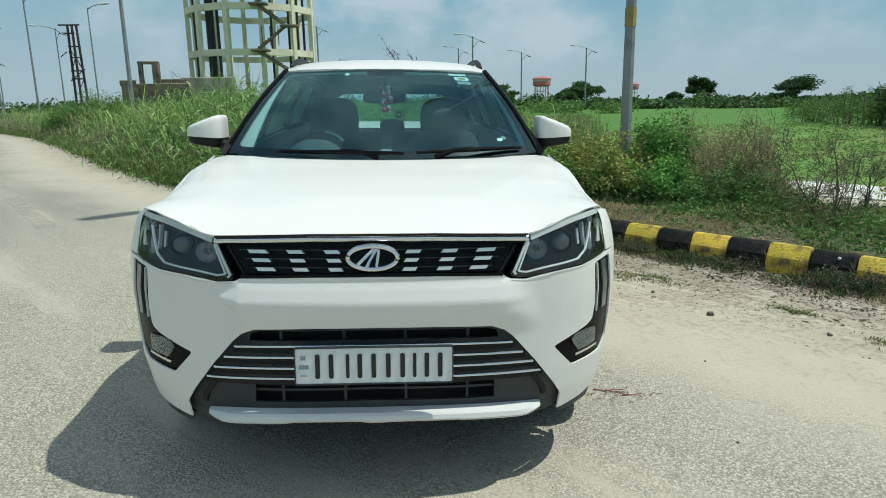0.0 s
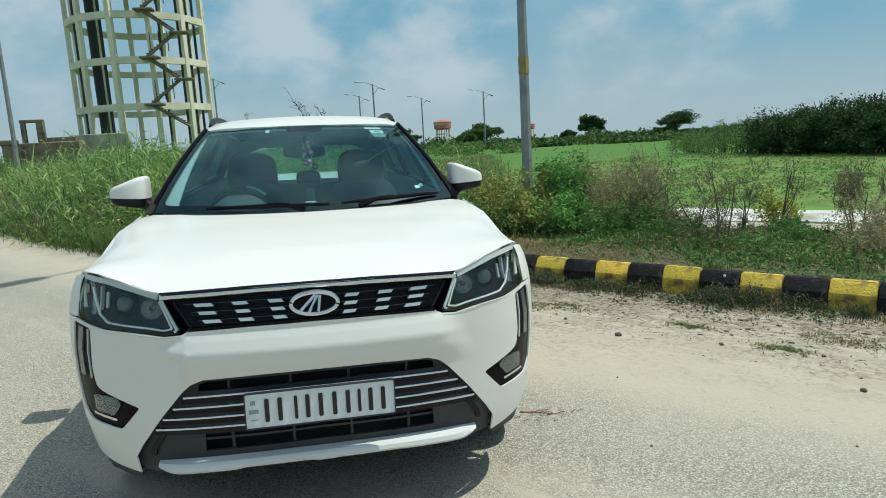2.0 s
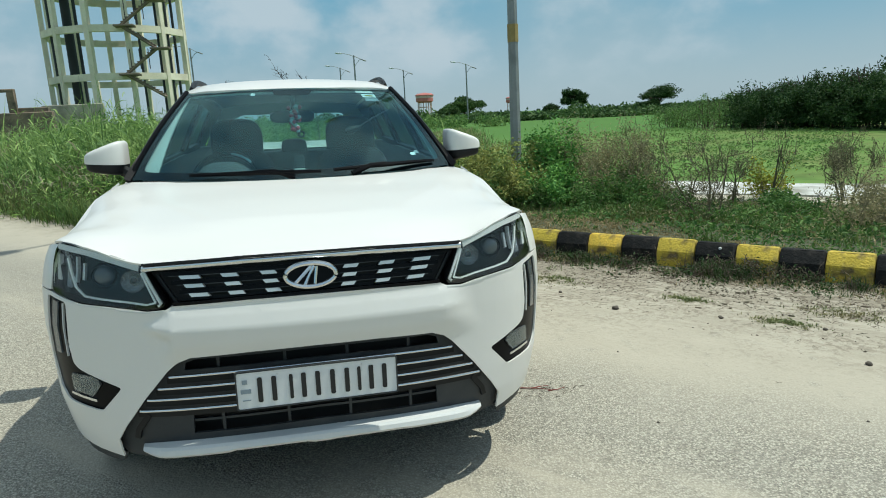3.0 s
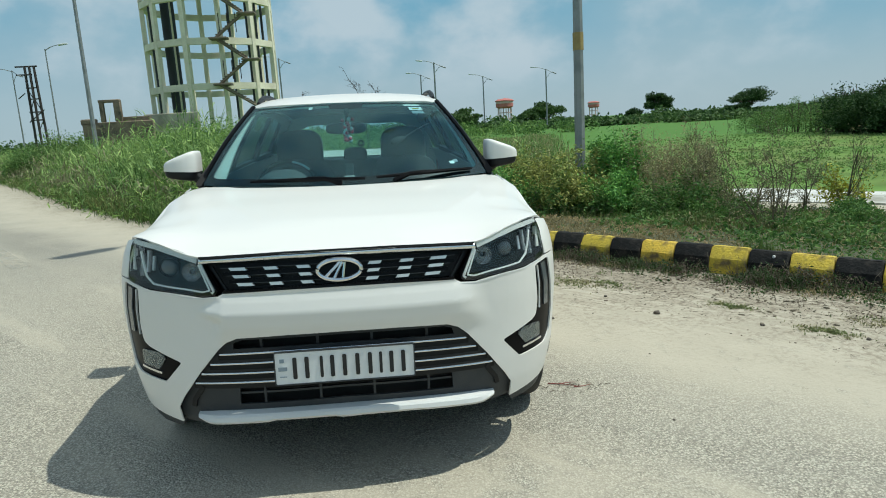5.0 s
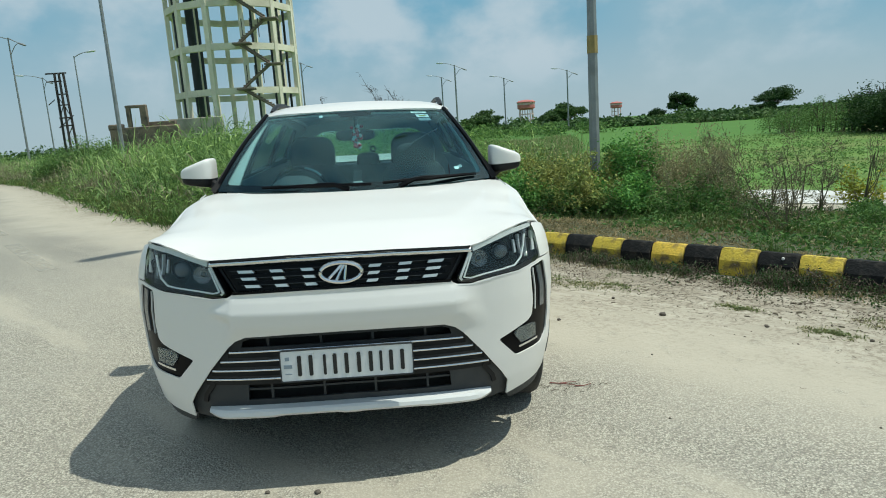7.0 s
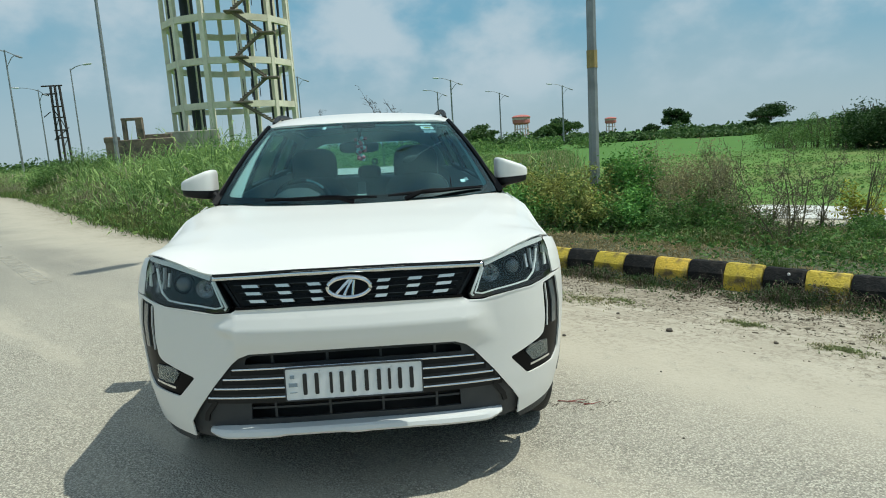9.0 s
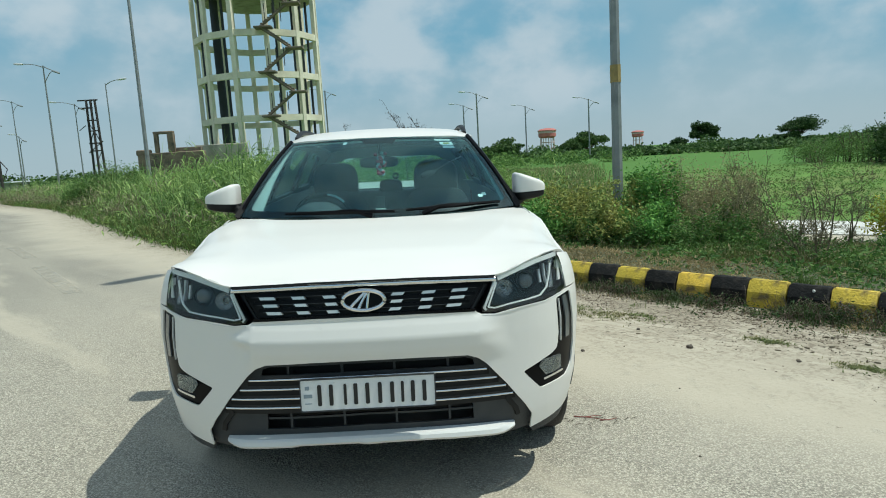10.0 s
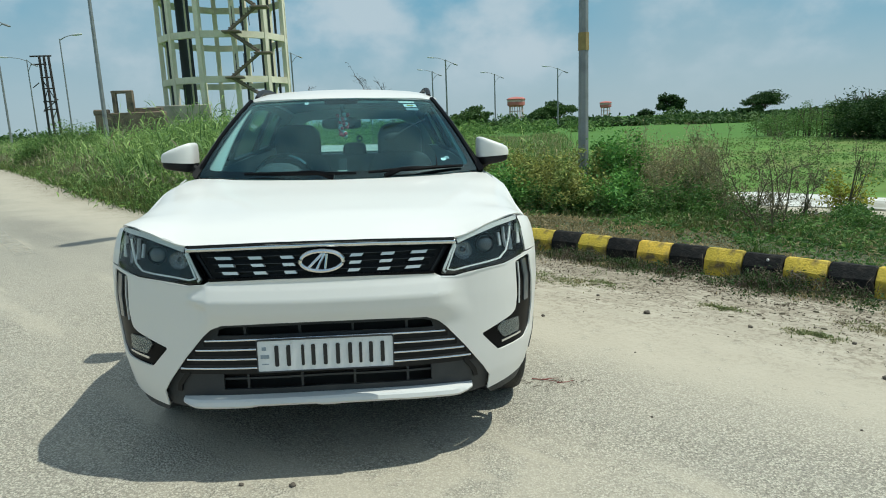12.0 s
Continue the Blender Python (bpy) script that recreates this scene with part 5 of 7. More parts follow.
# ---------------------------------------------------------------- kerb
STONE_L = 0.3255


def kerb_stone(seed):
    random.seed(seed)
    bm = block((STONE_L - 0.006, 0.15, 0.34), (0, 0, 0), 0.018, 2)
    bmesh.ops.subdivide_edges(bm, edges=[e for e in bm.edges if e.calc_length() > 0.1], cuts=3, use_grid_fill=True)
    for v in bm.verts:
        if v.co.z > 0:
            v.co.y -= (0.008 * v.co.z / 0.17 + 0.060 * max(0.0, v.co.z - 0.074) / 0.096) * (1 if v.co.y > 0 else 0)     # the face leans back, most at its upper edge
        v.co += Vector((random.uniform(-1, 1), random.uniform(-1, 1), random.uniform(-1, 1))) * 0.0018
        v.co += Vector((0, 1, 0.7)) * 0.008 * noise.noise(v.co * 9 + Vector((seed * 3.1, 0, 0)))
    return bm


kerb = thing("kerb", "concrete kerb painted in yellow and black blocks", "kerb", kind="structure")
shapes = [link_mesh("kerb_stone", kerb_stone(k), (YELLOW, KBLACK)[k % 2], 18.0) for k in range(8)]
random.seed(11)
for i in range(-32, 22):
    l = (i + 0.5) * STONE_L
    x, y = along(l, -0.075)
    ob = new("kerb_stone", shapes[(i % 2) + 2 * random.randrange(4)])
    ob.parent = kerb
    ob.matrix_basis = Matrix.Translation((x, y, ground(x, y) + 0.055 + random.uniform(-0.006, 0.006))) @ Matrix.Rotation(math.atan2(KD.y, KD.x) + random.uniform(-0.012, 0.012), 4, "Z") @ Matrix.Rotation(math.pi, 4, "Z")
x, y = along(-1.505, -0.040)
bm = lathe([(0, 0.013), (0.010, 0.012), (0.013, 0.0)], 12, "y", (0, 0, 0))
bmesh.ops.rotate(bm, matrix=Matrix.Rotation(math.atan2(KD.y, KD.x), 3, "Z"), verts=bm.verts[:])
bmesh.ops.translate(bm, vec=(x, y, ground(x, y) + 0.19), verts=bm.verts[:])
part("paint_spot", bm, TANKWHITE, kerb)
turn_k = math.atan2(KD.y, KD.x)
for l, up, w, h in ((-2.10, 0.150, 0.040, 0.007), (-2.10, 0.125, 0.048, 0.007), (-2.10, 0.140, 0.007, 0.045), (-2.245, 0.140, 0.036, 0.007), (-2.245, 0.115, 0.060, 0.008), (-2.245, 0.128, 0.007, 0.040)):
    x, y = along(l, -0.001)
    part("paint_stroke", block((w, 0.006, h), (x, y, ground(x, y) + up), 0.001, 1, None, Matrix.Translation((x, y, 0)) @ Matrix.Rotation(turn_k, 4, "Z") @ Matrix.Translation((-x, -y, 0))), TANKWHITE, kerb)


# ---------------------------------------------------------------- plants
def blades(name, pts, h, w, mat, bend=0.35, seed=1, keep=None):
    """Many bent blades of grass as one mesh. pts: N x 3; h: their heights; w: width."""
    rng = np.random.default_rng(seed)
    pts, h = np.asarray(pts, float), np.asarray(h, float)
    n = len(pts)
    yaw, lean, way = rng.uniform(0, math.tau, n), rng.uniform(0.05, 1.0, n) * bend, rng.uniform(0, math.tau, n)
    across = np.stack([np.cos(yaw), np.sin(yaw), np.zeros(n)], 1) * (w * rng.uniform(0.6, 1.3, n))[:, None] * 0.5
    over = np.stack([np.cos(way), np.sin(way), np.zeros(n)], 1) * (lean * h)[:, None]
    upz = np.array([0, 0, 1.0])
    mid = pts + upz * (h * 0.58)[:, None] + over * 0.35
    tip = pts + upz * (h * (1 - 0.35 * lean))[:, None] + over * 1.1
    v = np.stack([pts - across * 0.7, pts + across * 0.7, mid + across, mid - across, tip], 1).reshape(-1, 3)
    k = np.arange(n)[:, None] * 5
    quads, tris = (k + np.array([[0, 1, 2, 3]])).tolist(), (k + np.array([[3, 2, 4]])).tolist()
    return sheet(name, v.tolist(), quads + tris, mat)


def leaves(name, pts, size, mat, seed=1, parent=None, droop=0.0, slim=0.45):
    """Many small folded leaves as one mesh."""
    rng = np.random.default_rng(seed)
    pts = np.asarray(pts, float)
    n = len(pts)
    d = rng.normal(0, 1, (n, 3))
    d[:, 2] = d[:, 2] * 0.6 - droop
    d /= np.linalg.norm(d, axis=1)[:, None]
    side = np.cross(d, rng.normal(0, 1, (n, 3)))
    side /= np.linalg.norm(side, axis=1)[:, None] + 1e-9
    no = np.cross(d, side)
    ln = (size * rng.uniform(0.55, 1.35, n))[:, None]
    a, c = pts, pts + d * ln
    b = pts + d * ln * 0.5 + side * ln * slim * 0.5 + no * ln * 0.08
    e = pts + d * ln * 0.5 - side * ln * slim * 0.5 + no * ln * 0.08
    v = np.stack([a, b, c, e], 1).reshape(-1, 3)
    k = np.arange(n)[:, None] * 4
    ob = sheet(name, v.tolist(), (k + np.array([[0, 1, 2]])).tolist() + (k + np.array([[0, 2, 3]])).tolist(), mat)
    ob.parent = parent
    return ob


def grow(rng, start, way, length, radius, depth, twigs, spread, tips):
    """A limb that wanders and forks; adds its lines to twigs and its outer points to tips."""
    pts, p, d = [start.copy()], start.copy(), way.normalized()
    steps = 4
    for _ in range(steps):
        d = (d + Vector(rng.normal(0, 0.16, 3)) + Vector((0, 0, 0.05))).normalized()
        p = p + d * length / steps
        pts.append(p.copy())
        if depth <= 1:
            tips.append(p.copy())
    twigs.append((pts, radius))
    if depth > 0:
        for _ in range(int(rng.integers(2, 5))):
            q = pts[int(rng.integers(1, steps + 1))]
            w = (d + Vector(rng.normal(0, spread, 3))).normalized()
            grow(rng, q, w, length * rng.uniform(0.45, 0.75), radius * 0.55, depth - 1, twigs, spread, tips)


def wood(twigs, thin=0.0012, sides=4):
    bm = bmesh.new()
    for pts, r in twigs:
        sticks(bm, pts, r, thin, sides)
    return bm


def sticks(bm, pts, r, thin, sides):
    rings, n = [], len(pts)
    for i, p in enumerate(pts):
        d = (pts[min(i + 1, n - 1)] - pts[max(i - 1, 0)]).normalized()
        a = d.orthogonal().normalized()
        b = d.cross(a)
        rr = max(thin, r * (1 - 0.6 * i / (n - 1)))
        rings.append([bm.verts.new(p + (a * math.cos(math.tau * k / sides) + b * math.sin(math.tau * k / sides)) * rr) for k in range(sides)])
    for u, v in zip(rings, rings[1:]):
        for k in range(sides):
            bm.faces.new((u[k - 1], u[k], v[k], v[k - 1]))


def shrub(name, label, at, height, width, stems, leafmat, count, size, seed, twigmat=TWIG, depth=2, group="roadside shrubs", spread=0.45, thick=0.006, jitter=0.05, category="shrub", droop=0.0, sides=4, thin=0.0012):
    """A shrub of many forking stems with separate leaves."""
    rng = np.random.default_rng(seed)
    base = thing(name, label, category, at, group)
    twigs, tips = [], []
    for _ in range(stems):
        out = Vector((rng.normal(0, 1), rng.normal(0, 1), 0)) * width * 0.16
        way = Vector((out.x * 2.2 / max(width, 0.1), out.y * 2.2 / max(width, 0.1), rng.uniform(0.8, 1.4)))
        grow(rng, out, way, height * rng.uniform(0.45, 0.72), thick, depth, twigs, spread, tips)
    top = max(p.z for p in tips) or 1.0
    k = height / top
    wide = np.percentile([math.hypot(p.x, p.y) for p in tips], 92) or 1.0
    kx = (width / 2) / wide
    for pts, _ in twigs:
        for p in pts:
            p.x, p.y, p.z = p.x * kx, p.y * kx, p.z * k
    tagged(part("branchwork", wood(twigs, thin, sides), twigmat, base, smooth=0), kind="stuff")
    if count:
        tip = np.array([(p.x * kx, p.y * kx, p.z * k) for p in tips])
        pick = tip[rng.integers(0, len(tip), count)] + rng.normal(0, jitter, (count, 3))
        pick[:, 2] = np.abs(pick[:, 2])
        leaves("foliage", pick, size, leafmat, seed, base, droop)
    return base


def tree(name, label, at, height, width, seed, leafmat=LEAFDARK, count=4200, size=0.30, trunk=0.35, flat=1.0, group="", clumps=26, gap=0.30):
    """A tapered trunk with limbs and a crown of many leaf clumps."""
    rng = np.random.default_rng(seed)
    base = thing(name, label, "tree", at, group)
    twigs, top = [], height * trunk
    bend = [Vector((0, 0, -0.2)), Vector((rng.normal(0, 0.05), rng.normal(0, 0.05), top * 0.5)), Vector((rng.normal(0, 0.1), rng.normal(0, 0.1), top))]
    twigs.append((bend, height * 0.032))
    heads = []
    for _ in range(clumps):
        a, r = rng.uniform(0, math.tau), width * 0.42 * math.sqrt(rng.uniform(0.02, 1))
        zz = top + (height - top) * (0.25 + 0.70 * rng.uniform(0, 1) * (1 - 0.55 * (r / (width * 0.42)) ** 2 * flat))
        heads.append(Vector((r * math.cos(a), r * math.sin(a), zz)))
        twigs.append(([bend[-1], bend[-1].lerp(heads[-1], 0.5) + Vector(rng.normal(0, width * 0.03, 3)), heads[-1]], height * 0.012))
    part("trunk", wood(twigs, height * 0.002, 6), BARK, base, smooth=0)
    pts = []
    for hd in heads:
        k = count // clumps
        q = rng.normal(0, 1, (k, 3))
        q /= np.linalg.norm(q, axis=1)[:, None]
        q *= (rng.uniform(0.2, 1, k) ** 0.5)[:, None] * np.array([width * 0.17, width * 0.17, height * 0.11]) * rng.uniform(0.6, 1.25)
        pts.append(q + np.array(hd))
    leaves("crown", np.concatenate(pts), size, leafmat, seed, base, 0.1, 0.6)
    return base


def arching(name, roots, length, width, mat, seed=1, rise=(0.15, 0.9), sag=(0.35, 0.8)):
    """Many long leaves that rise from their roots and bow over, as one mesh."""
    rng = np.random.default_rng(seed)
    p, ln = np.asarray(roots, float), np.asarray(length, float)
    n = len(p)
    yaw, tilt, k = rng.uniform(0, math.tau, n), rng.uniform(*rise, n), rng.uniform(*sag, n)
    out = np.stack([np.cos(yaw), np.sin(yaw), np.zeros(n)], 1)
    side = np.stack([-np.sin(yaw), np.cos(yaw), rng.normal(0, 0.25, n)], 1)
    w = width * rng.uniform(0.6, 1.3, n)
    rows = []
    for t, kw in ((0.0, 0.5), (0.35, 1.0), (0.70, 0.75), (1.0, 0.06)):
        c = p + out * (ln * (np.sin(tilt) * t + 0.25 * k * t * t))[:, None]
        c[:, 2] += ln * (np.cos(tilt) * t - k * t * t)
        rows += [c - side * (w * kw / 2)[:, None], c + side * (w * kw / 2)[:, None]]
    v = np.stack(rows, 1).reshape(-1, 3)
    a = np.arange(n)[:, None] * 8
    return sheet(name, v.tolist(), [f for j in (0, 2, 4) for f in (a + np.array([[j, j + 1, j + 3, j + 2]])).tolist()], mat)


# tall weeds along the far side of the road, behind the car
rng = np.random.default_rng(3)
pts, hs, foot, fh, roots, lens, dull, dulls = [], [], [], [], [], [], [], []
for _ in range(3600):
    l = 8.0 + 56 * rng.uniform(0, 1) ** 1.5
    edge_s = 1.20 - bend_in(l) + 0.45 * noise.noise((l * 0.55, 4.0, 9.0)) + 0.25 * noise.noise((l * 1.7, 1.0, 5.0))
    back = 11 * rng.uniform(0, 1) ** 1.6
    k = min(1.0, back / 1.5)
    cx, cy = along(l, edge_s - back)
    lie = noise.noise((cx * 0.35, cy * 0.35, 3.0))
    tall = (0.25 + 1.65 * k) * (0.77 + 0.5 * lie + 0.45 * noise.noise((cx * 1.1, cy * 1.1, 8.0)) + 0.15 * rng.normal()) * (1 - 0.26 * max(0.0, min(1.0, (l - 23) / 6))) * (1.02 if rng.uniform() < 0.75 else 1.2)
    tall *= 1 - 0.38 * min(1.0, max(0.0, (cx + 3.0) / 2.5))
    tall = max(0.2, tall)
    faded = noise.noise((cx * 0.5, cy * 0.5, 11.0)) + (0.30 if l > 26 else 0.0) - 0.10 * back > (0.22 if back > 1.5 else 0.0)
    for _ in range(7):
        r = abs(rng.normal(0, 0.16))
        a = rng.uniform(0, math.tau)
        x, y = cx + r * math.cos(a), cy + r * math.sin(a)
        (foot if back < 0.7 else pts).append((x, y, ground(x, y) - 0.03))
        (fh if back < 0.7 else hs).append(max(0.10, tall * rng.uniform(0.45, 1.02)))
    for _ in range(13 if back > 0.7 else 5):
        x, y = cx + rng.normal(0, 0.20), cy + rng.normal(0, 0.20)
        (dull if faded else roots).append((x, y, ground(x, y) + tall * rng.uniform(0.02, 0.72)))
        (dulls if faded else lens).append(rng.uniform(0.28, 0.62) * min(1.0, 0.35 + 0.6 * tall))
tagged(blades("tall_weeds", pts, hs, 0.022, TALL, 0.7, 5), "dense bright green weeds and tall grass beside the road", "weeds", kind="stuff")
# the foot blades' darker green also carries the shade at the base
tagged(blades("foot_weeds", foot, fh, 0.022, LOW, 0.9, 53), "dull green weeds at the foot of the tall grass, darkened for the shade there", "weeds", kind="stuff")
tagged(arching("bowed_grass", roots, lens, 0.031, TALL, 51), "long bowed leaves of the tall bright green grass", "grass", kind="stuff")
tagged(arching("dull_grass", dull, dulls, 0.030, DULL, 52), "brownish faded patches in the tall grass", "grass", kind="stuff")
pts = []
for _ in range(3000):
    l = 8.0 + 34 * rng.uniform(0, 1) ** 1.5
    back = 9 * rng.uniform(0, 1) ** 1.5
    k = min(1.0, back / 2.4)
    cx, cy = along(l, 1.15 - bend_in(l) - back)
    tall = 0.12 + 1.9 * k * (0.75 + 0.5 * noise.noise((cx * 0.35, cy * 0.35, 3.0)))
    tall *= 1 - 0.30 * max(0.0, min(1.0, (l - 23) / 6))
    for _ in range(24):
        pts.append((cx + rng.normal(0, 0.22), cy + rng.normal(0, 0.22), ground(cx, cy) + abs(tall * rng.uniform(0.2, 0.9) + rng.normal(0, 0.05))))
tagged(leaves("weed_leaves", pts, 0.155, LEAFWEED, 8, None, 0.15, 0.16), "green leaves of weeds among the tall grass", "weeds", kind="stuff")
pts, hs = [], []
for _ in range(620):
    l = 8.5 + 46 * rng.uniform(0, 1) ** 0.9
    cx, cy = along(l, 1.0 - bend_in(l) - (1.6 if l < 22 else 3.5) * rng.uniform(0, 1) ** 1.5)
    k = rng.uniform(0.25, 0.75)
    if noise.noise((cx * 0.6, cy * 0.6, 14.0)) < -0.05:
        continue
    for _ in range(34):
        pts.append((cx + rng.normal(0, 0.16), cy + rng.normal(0, 0.16), ground(cx, cy) - 0.02)), hs.append(k * rng.uniform(0.4, 1.2))
tagged(blades("faded_weeds", pts, hs, 0.018, DULL, 0.9, 19), "brownish faded weeds along the edge of the tall grass", "weeds", kind="stuff")
# leafy bushes rising out of the weeds
for x, y, h, w, sd in ((-13.1, 27.0, 1.95, 1.9, 95), (-11.4, 26.2, 1.75, 2.0, 96), (-14.5, 27.6, 1.45, 1.6, 97)):
    shrub("leafy_bush", "broad green leafy bush rising out of the tall weeds", (x, y, ground(x, y)), h, w, 20, LEAFMIDDLE, 11000, 0.09, sd, jitter=0.16, thick=0.012, group="bushes in the weeds", category="bush")
# short dark creeping growth at the foot of the weeds
pts, hs = [], []
for _ in range(16000):
    l = 6.0 + 40 * rng.uniform(0, 1) ** 1.5
    x, y = along(l, 1.35 - bend_in(l) + rng.normal(0, 0.16) - abs(rng.normal(0, 0.35)))
    pts.append((x, y, ground(x, y) - 0.01))
    hs.append(rng.uniform(0.06, 0.42) * (1.2 if l < 13 else 1.0))
tagged(blades("creeping_grass", pts, hs, 0.014, LOW, 1.1, 6), "low dull green grass creeping onto the sandy verge", "grass", kind="stuff")

# verge behind the kerb: dry and green grass
pts, hs, dry, dh = [], [], [], []
for _ in range(44000):
    l = rng.uniform(-8, 6)
    s = -0.16 - 4.4 * rng.uniform(0, 1) ** 1.25
    if s < -3.75 and l < 0.6:
        continue
    x, y = along(l, s)
    patch = noise.noise((x * 0.9, y * 0.9, 7.0)) + 0.35 * noise.noise((x * 3, y * 3, 1.0))
    z = ground(x, y) + float(np.interp(-s, [0.1, 0.6, 1.2, 2, 3, 4.2, 5.2], [0.16, 0.15, 0.13, 0.09, 0.04, 0.0, -0.05]))
    fresh = 0.38 * min(1.0, max(0.0, (-0.3 - l) / 0.9))
    if patch + fresh > (0.62 if s > -0.9 else 0.30 if s > -1.4 else -0.35):
        pts.append((x, y, z))
        hs.append(rng.uniform(0.05, 0.16) + 0.10 * max(0, patch) * (1 if s < -0.8 else 0.3))
    elif rng.uniform() < (0.75 if l > -0.3 else 0.25):
        dry.append((x, y, z))
        dh.append(rng.uniform(0.03, 0.11))
tagged(blades("verge_grass", pts, hs, 0.011, LOW, 0.9, 7), "patchy green grass on the verge behind the kerb", "grass", kind="stuff")
tagged(blades("dry_grass", dry, dh, 0.010, STRAW, 1.2, 8), "short dry straw-coloured grass behind the kerb", "grass", kind="stuff")
# leafy ground cover between the shrubs
pts, bright = [], []
for _ in range(2100):
    l = rng.uniform(-7, 6.5)
    s = -(0.95 if l > -0.5 else 0.45 + 0.3 * rng.uniform()) - 3.6 * rng.uniform(0, 1) ** 0.9
    if s < -3.5 and l < 0.6:
        continue
    cx, cy = along(l, s)
    k = noise.noise((cx * 0.8, cy * 0.8, 2.0)) + 0.3 * noise.noise((cx * 2.6, cy * 2.6, 5.0))
    if k < -0.10 - 0.12 * (s < -1.0):
        continue
    z0 = ground(cx, cy) + 0.08
    hh = rng.uniform(0.08, 0.26) * (0.7 if s > -1.0 else 0.8 if s > -2.4 else 0.3)
    r = rng.uniform(0.05, 0.15)
    for _ in range(44):
        (bright if rng.uniform() < 0.12 + 0.4 * k else pts).append((cx + rng.normal(0, r), cy + rng.normal(0, r), z0 + hh * rng.uniform(0, 1)))
third = len(pts) // 3
tagged(leaves("faded_cover", pts[:third], 0.050, LEAFBROWN, 36, None, 0.0, 0.3), "faded brown stalks and leaves among the ground cover", "weeds", kind="stuff")
pts = pts[third:]
tagged(leaves("ground_cover", pts, 0.060, LEAFHEDGE, 9, None, 0.0, 0.5), "low dark green leafy ground cover behind the kerb", "weeds", kind="stuff")
tagged(leaves("ground_cover", bright, 0.066, LEAFMIDDLE, 35, None, 0.0, 0.4), "low fresh green leafy weeds behind the kerb", "weeds", kind="stuff")
# straw, dead leaves and small green leaves strewn behind the kerb
straw, green = [], []
for _ in range(26000):
    l, s = rng.uniform(-7, 6.5), -0.15 - 1.3 * rng.uniform(0, 1) ** 1.2
    x, y = along(l, s)
    up = float(np.interp(-s, [0.1, 0.6, 1.2, 2.0], [0.16, 0.15, 0.13, 0.09]))
    lush = noise.noise((x * 1.6, y * 1.6, 4.0)) + 0.30 * noise.noise((x * 6, y * 6, 2.0)) + 0.40 * max(-1.0, min(1.0, (-0.5 - l) / 0.8))
    (green if lush > 0.05 else straw).append((x, y, ground(x, y) + up + rng.uniform(0.0, 0.05)))
tagged(leaves("straw_litter", straw, 0.062, STRAW, 64, None, 0.1, 0.22), "dry straw and dead leaves strewn behind the kerb", "litter", kind="stuff")
tagged(leaves("verge_leaves", green, 0.048, LEAFHEDGE, 65, None, 0.0, 0.45), "small dark green leaves covering the verge", "weeds", kind="stuff")
# grass and dry litter at the foot of the kerb
pts, hs, dry, dh = [], [], [], []
for _ in range(1100):
    l = rng.uniform(-7, 4.5)
    s = 0.06 + abs(rng.normal(0, 0.16))
    if noise.noise((l * 1.7, 0.0, 5.0)) < -0.45:
        continue
    cx, cy = along(l, s)
    green = rng.uniform() < 0.55
    tall = rng.uniform(0.02, 0.06) * (1.3 if noise.noise((l * 2.3, 4.0, 1.0)) > 0.15 else 0.6)
    for _ in range(14):
        x, y = cx + rng.normal(0, 0.045), cy + rng.normal(0, 0.045)
        (pts if green else dry).append((x, y, ground(x, y) - 0.004))
        (hs if green else dh).append(tall * rng.uniform(0.4, 1.2))
tuft, th = [], []
for l, s, r in ((-0.17, 1.0, 0.13), (-0.42, 0.86, 0.10), (0.22, 0.93, 0.12), (-1.52, 0.97, 0.06), (-2.2, 1.22, 0.075), (-2.5, 0.85, 0.12), (0.9, 0.7, 0.16)):
    cx, cy = along(l, s)
    for _ in range(900):
        a, b = rng.normal(0, r * 1.25), rng.normal(0, r * 0.6)
        x, y = cx + KD.x * a + KN.x * b, cy + KD.y * a + KN.y * b
        if noise.noise((x * 14, y * 14, 6.0)) > -0.15:
            tuft.append((x, y, ground(x, y) - 0.003)), th.append(rng.uniform(0.006, 0.028))
tagged(blades("sand_tufts", tuft, th, 0.0065, LEAFTUFT, 1.3, 12), "flat faded green grass tufts growing in the sand", "grass", kind="stuff")
tagged(blades("kerbside_grass", pts, hs, 0.0055, LOW, 1.1, 10), "weedy grass tufts growing along the foot of the kerb", "grass", kind="stuff")
tagged(blades("kerbside_straw", dry, dh, 0.005, STRAW, 1.4, 11), "dry grass and straw along the foot of the kerb", "grass", kind="stuff")
# brushy dark weeds hard against the kerb
brush, bh = [], []
for _ in range(1900):
    l = rng.uniform(-7, 4.5)
    k = noise.noise((l * 1.6, 7.0, 2.0)) + 0.5 * noise.noise((l * 5.0, 1.0, 4.0))
    if k < 0.02:
        continue
    cx, cy = along(l, 0.03 + abs(rng.normal(0, 0.10 + 0.05 * max(0.0, k))))
    tall = rng.uniform(0.03, 0.09) + 0.22 * max(0.0, k - 0.05)
    for _ in range(16):
        x, y = cx + rng.normal(0, 0.03), cy + rng.normal(0, 0.03)
        brush.append((x, y, ground(x, y) - 0.004)), bh.append(tall * rng.uniform(0.4, 1.25))
for _ in range(90):
    x, y = along(rng.uniform(-7, 4.5), 0.04 + abs(rng.normal(0, 0.12)))
    for _ in range(3):
        brush.append((x + rng.normal(0, 0.012), y + rng.normal(0, 0.012), ground(x, y))), bh.append(rng.uniform(0.12, 0.28))
cut = len(brush) // 2
tagged(blades("kerb_brush", brush[:cut], bh[:cut], 0.0050, LEAFDARK, 1.3, 31), "dark brushy weeds hard against the kerb", "weeds", kind="stuff")
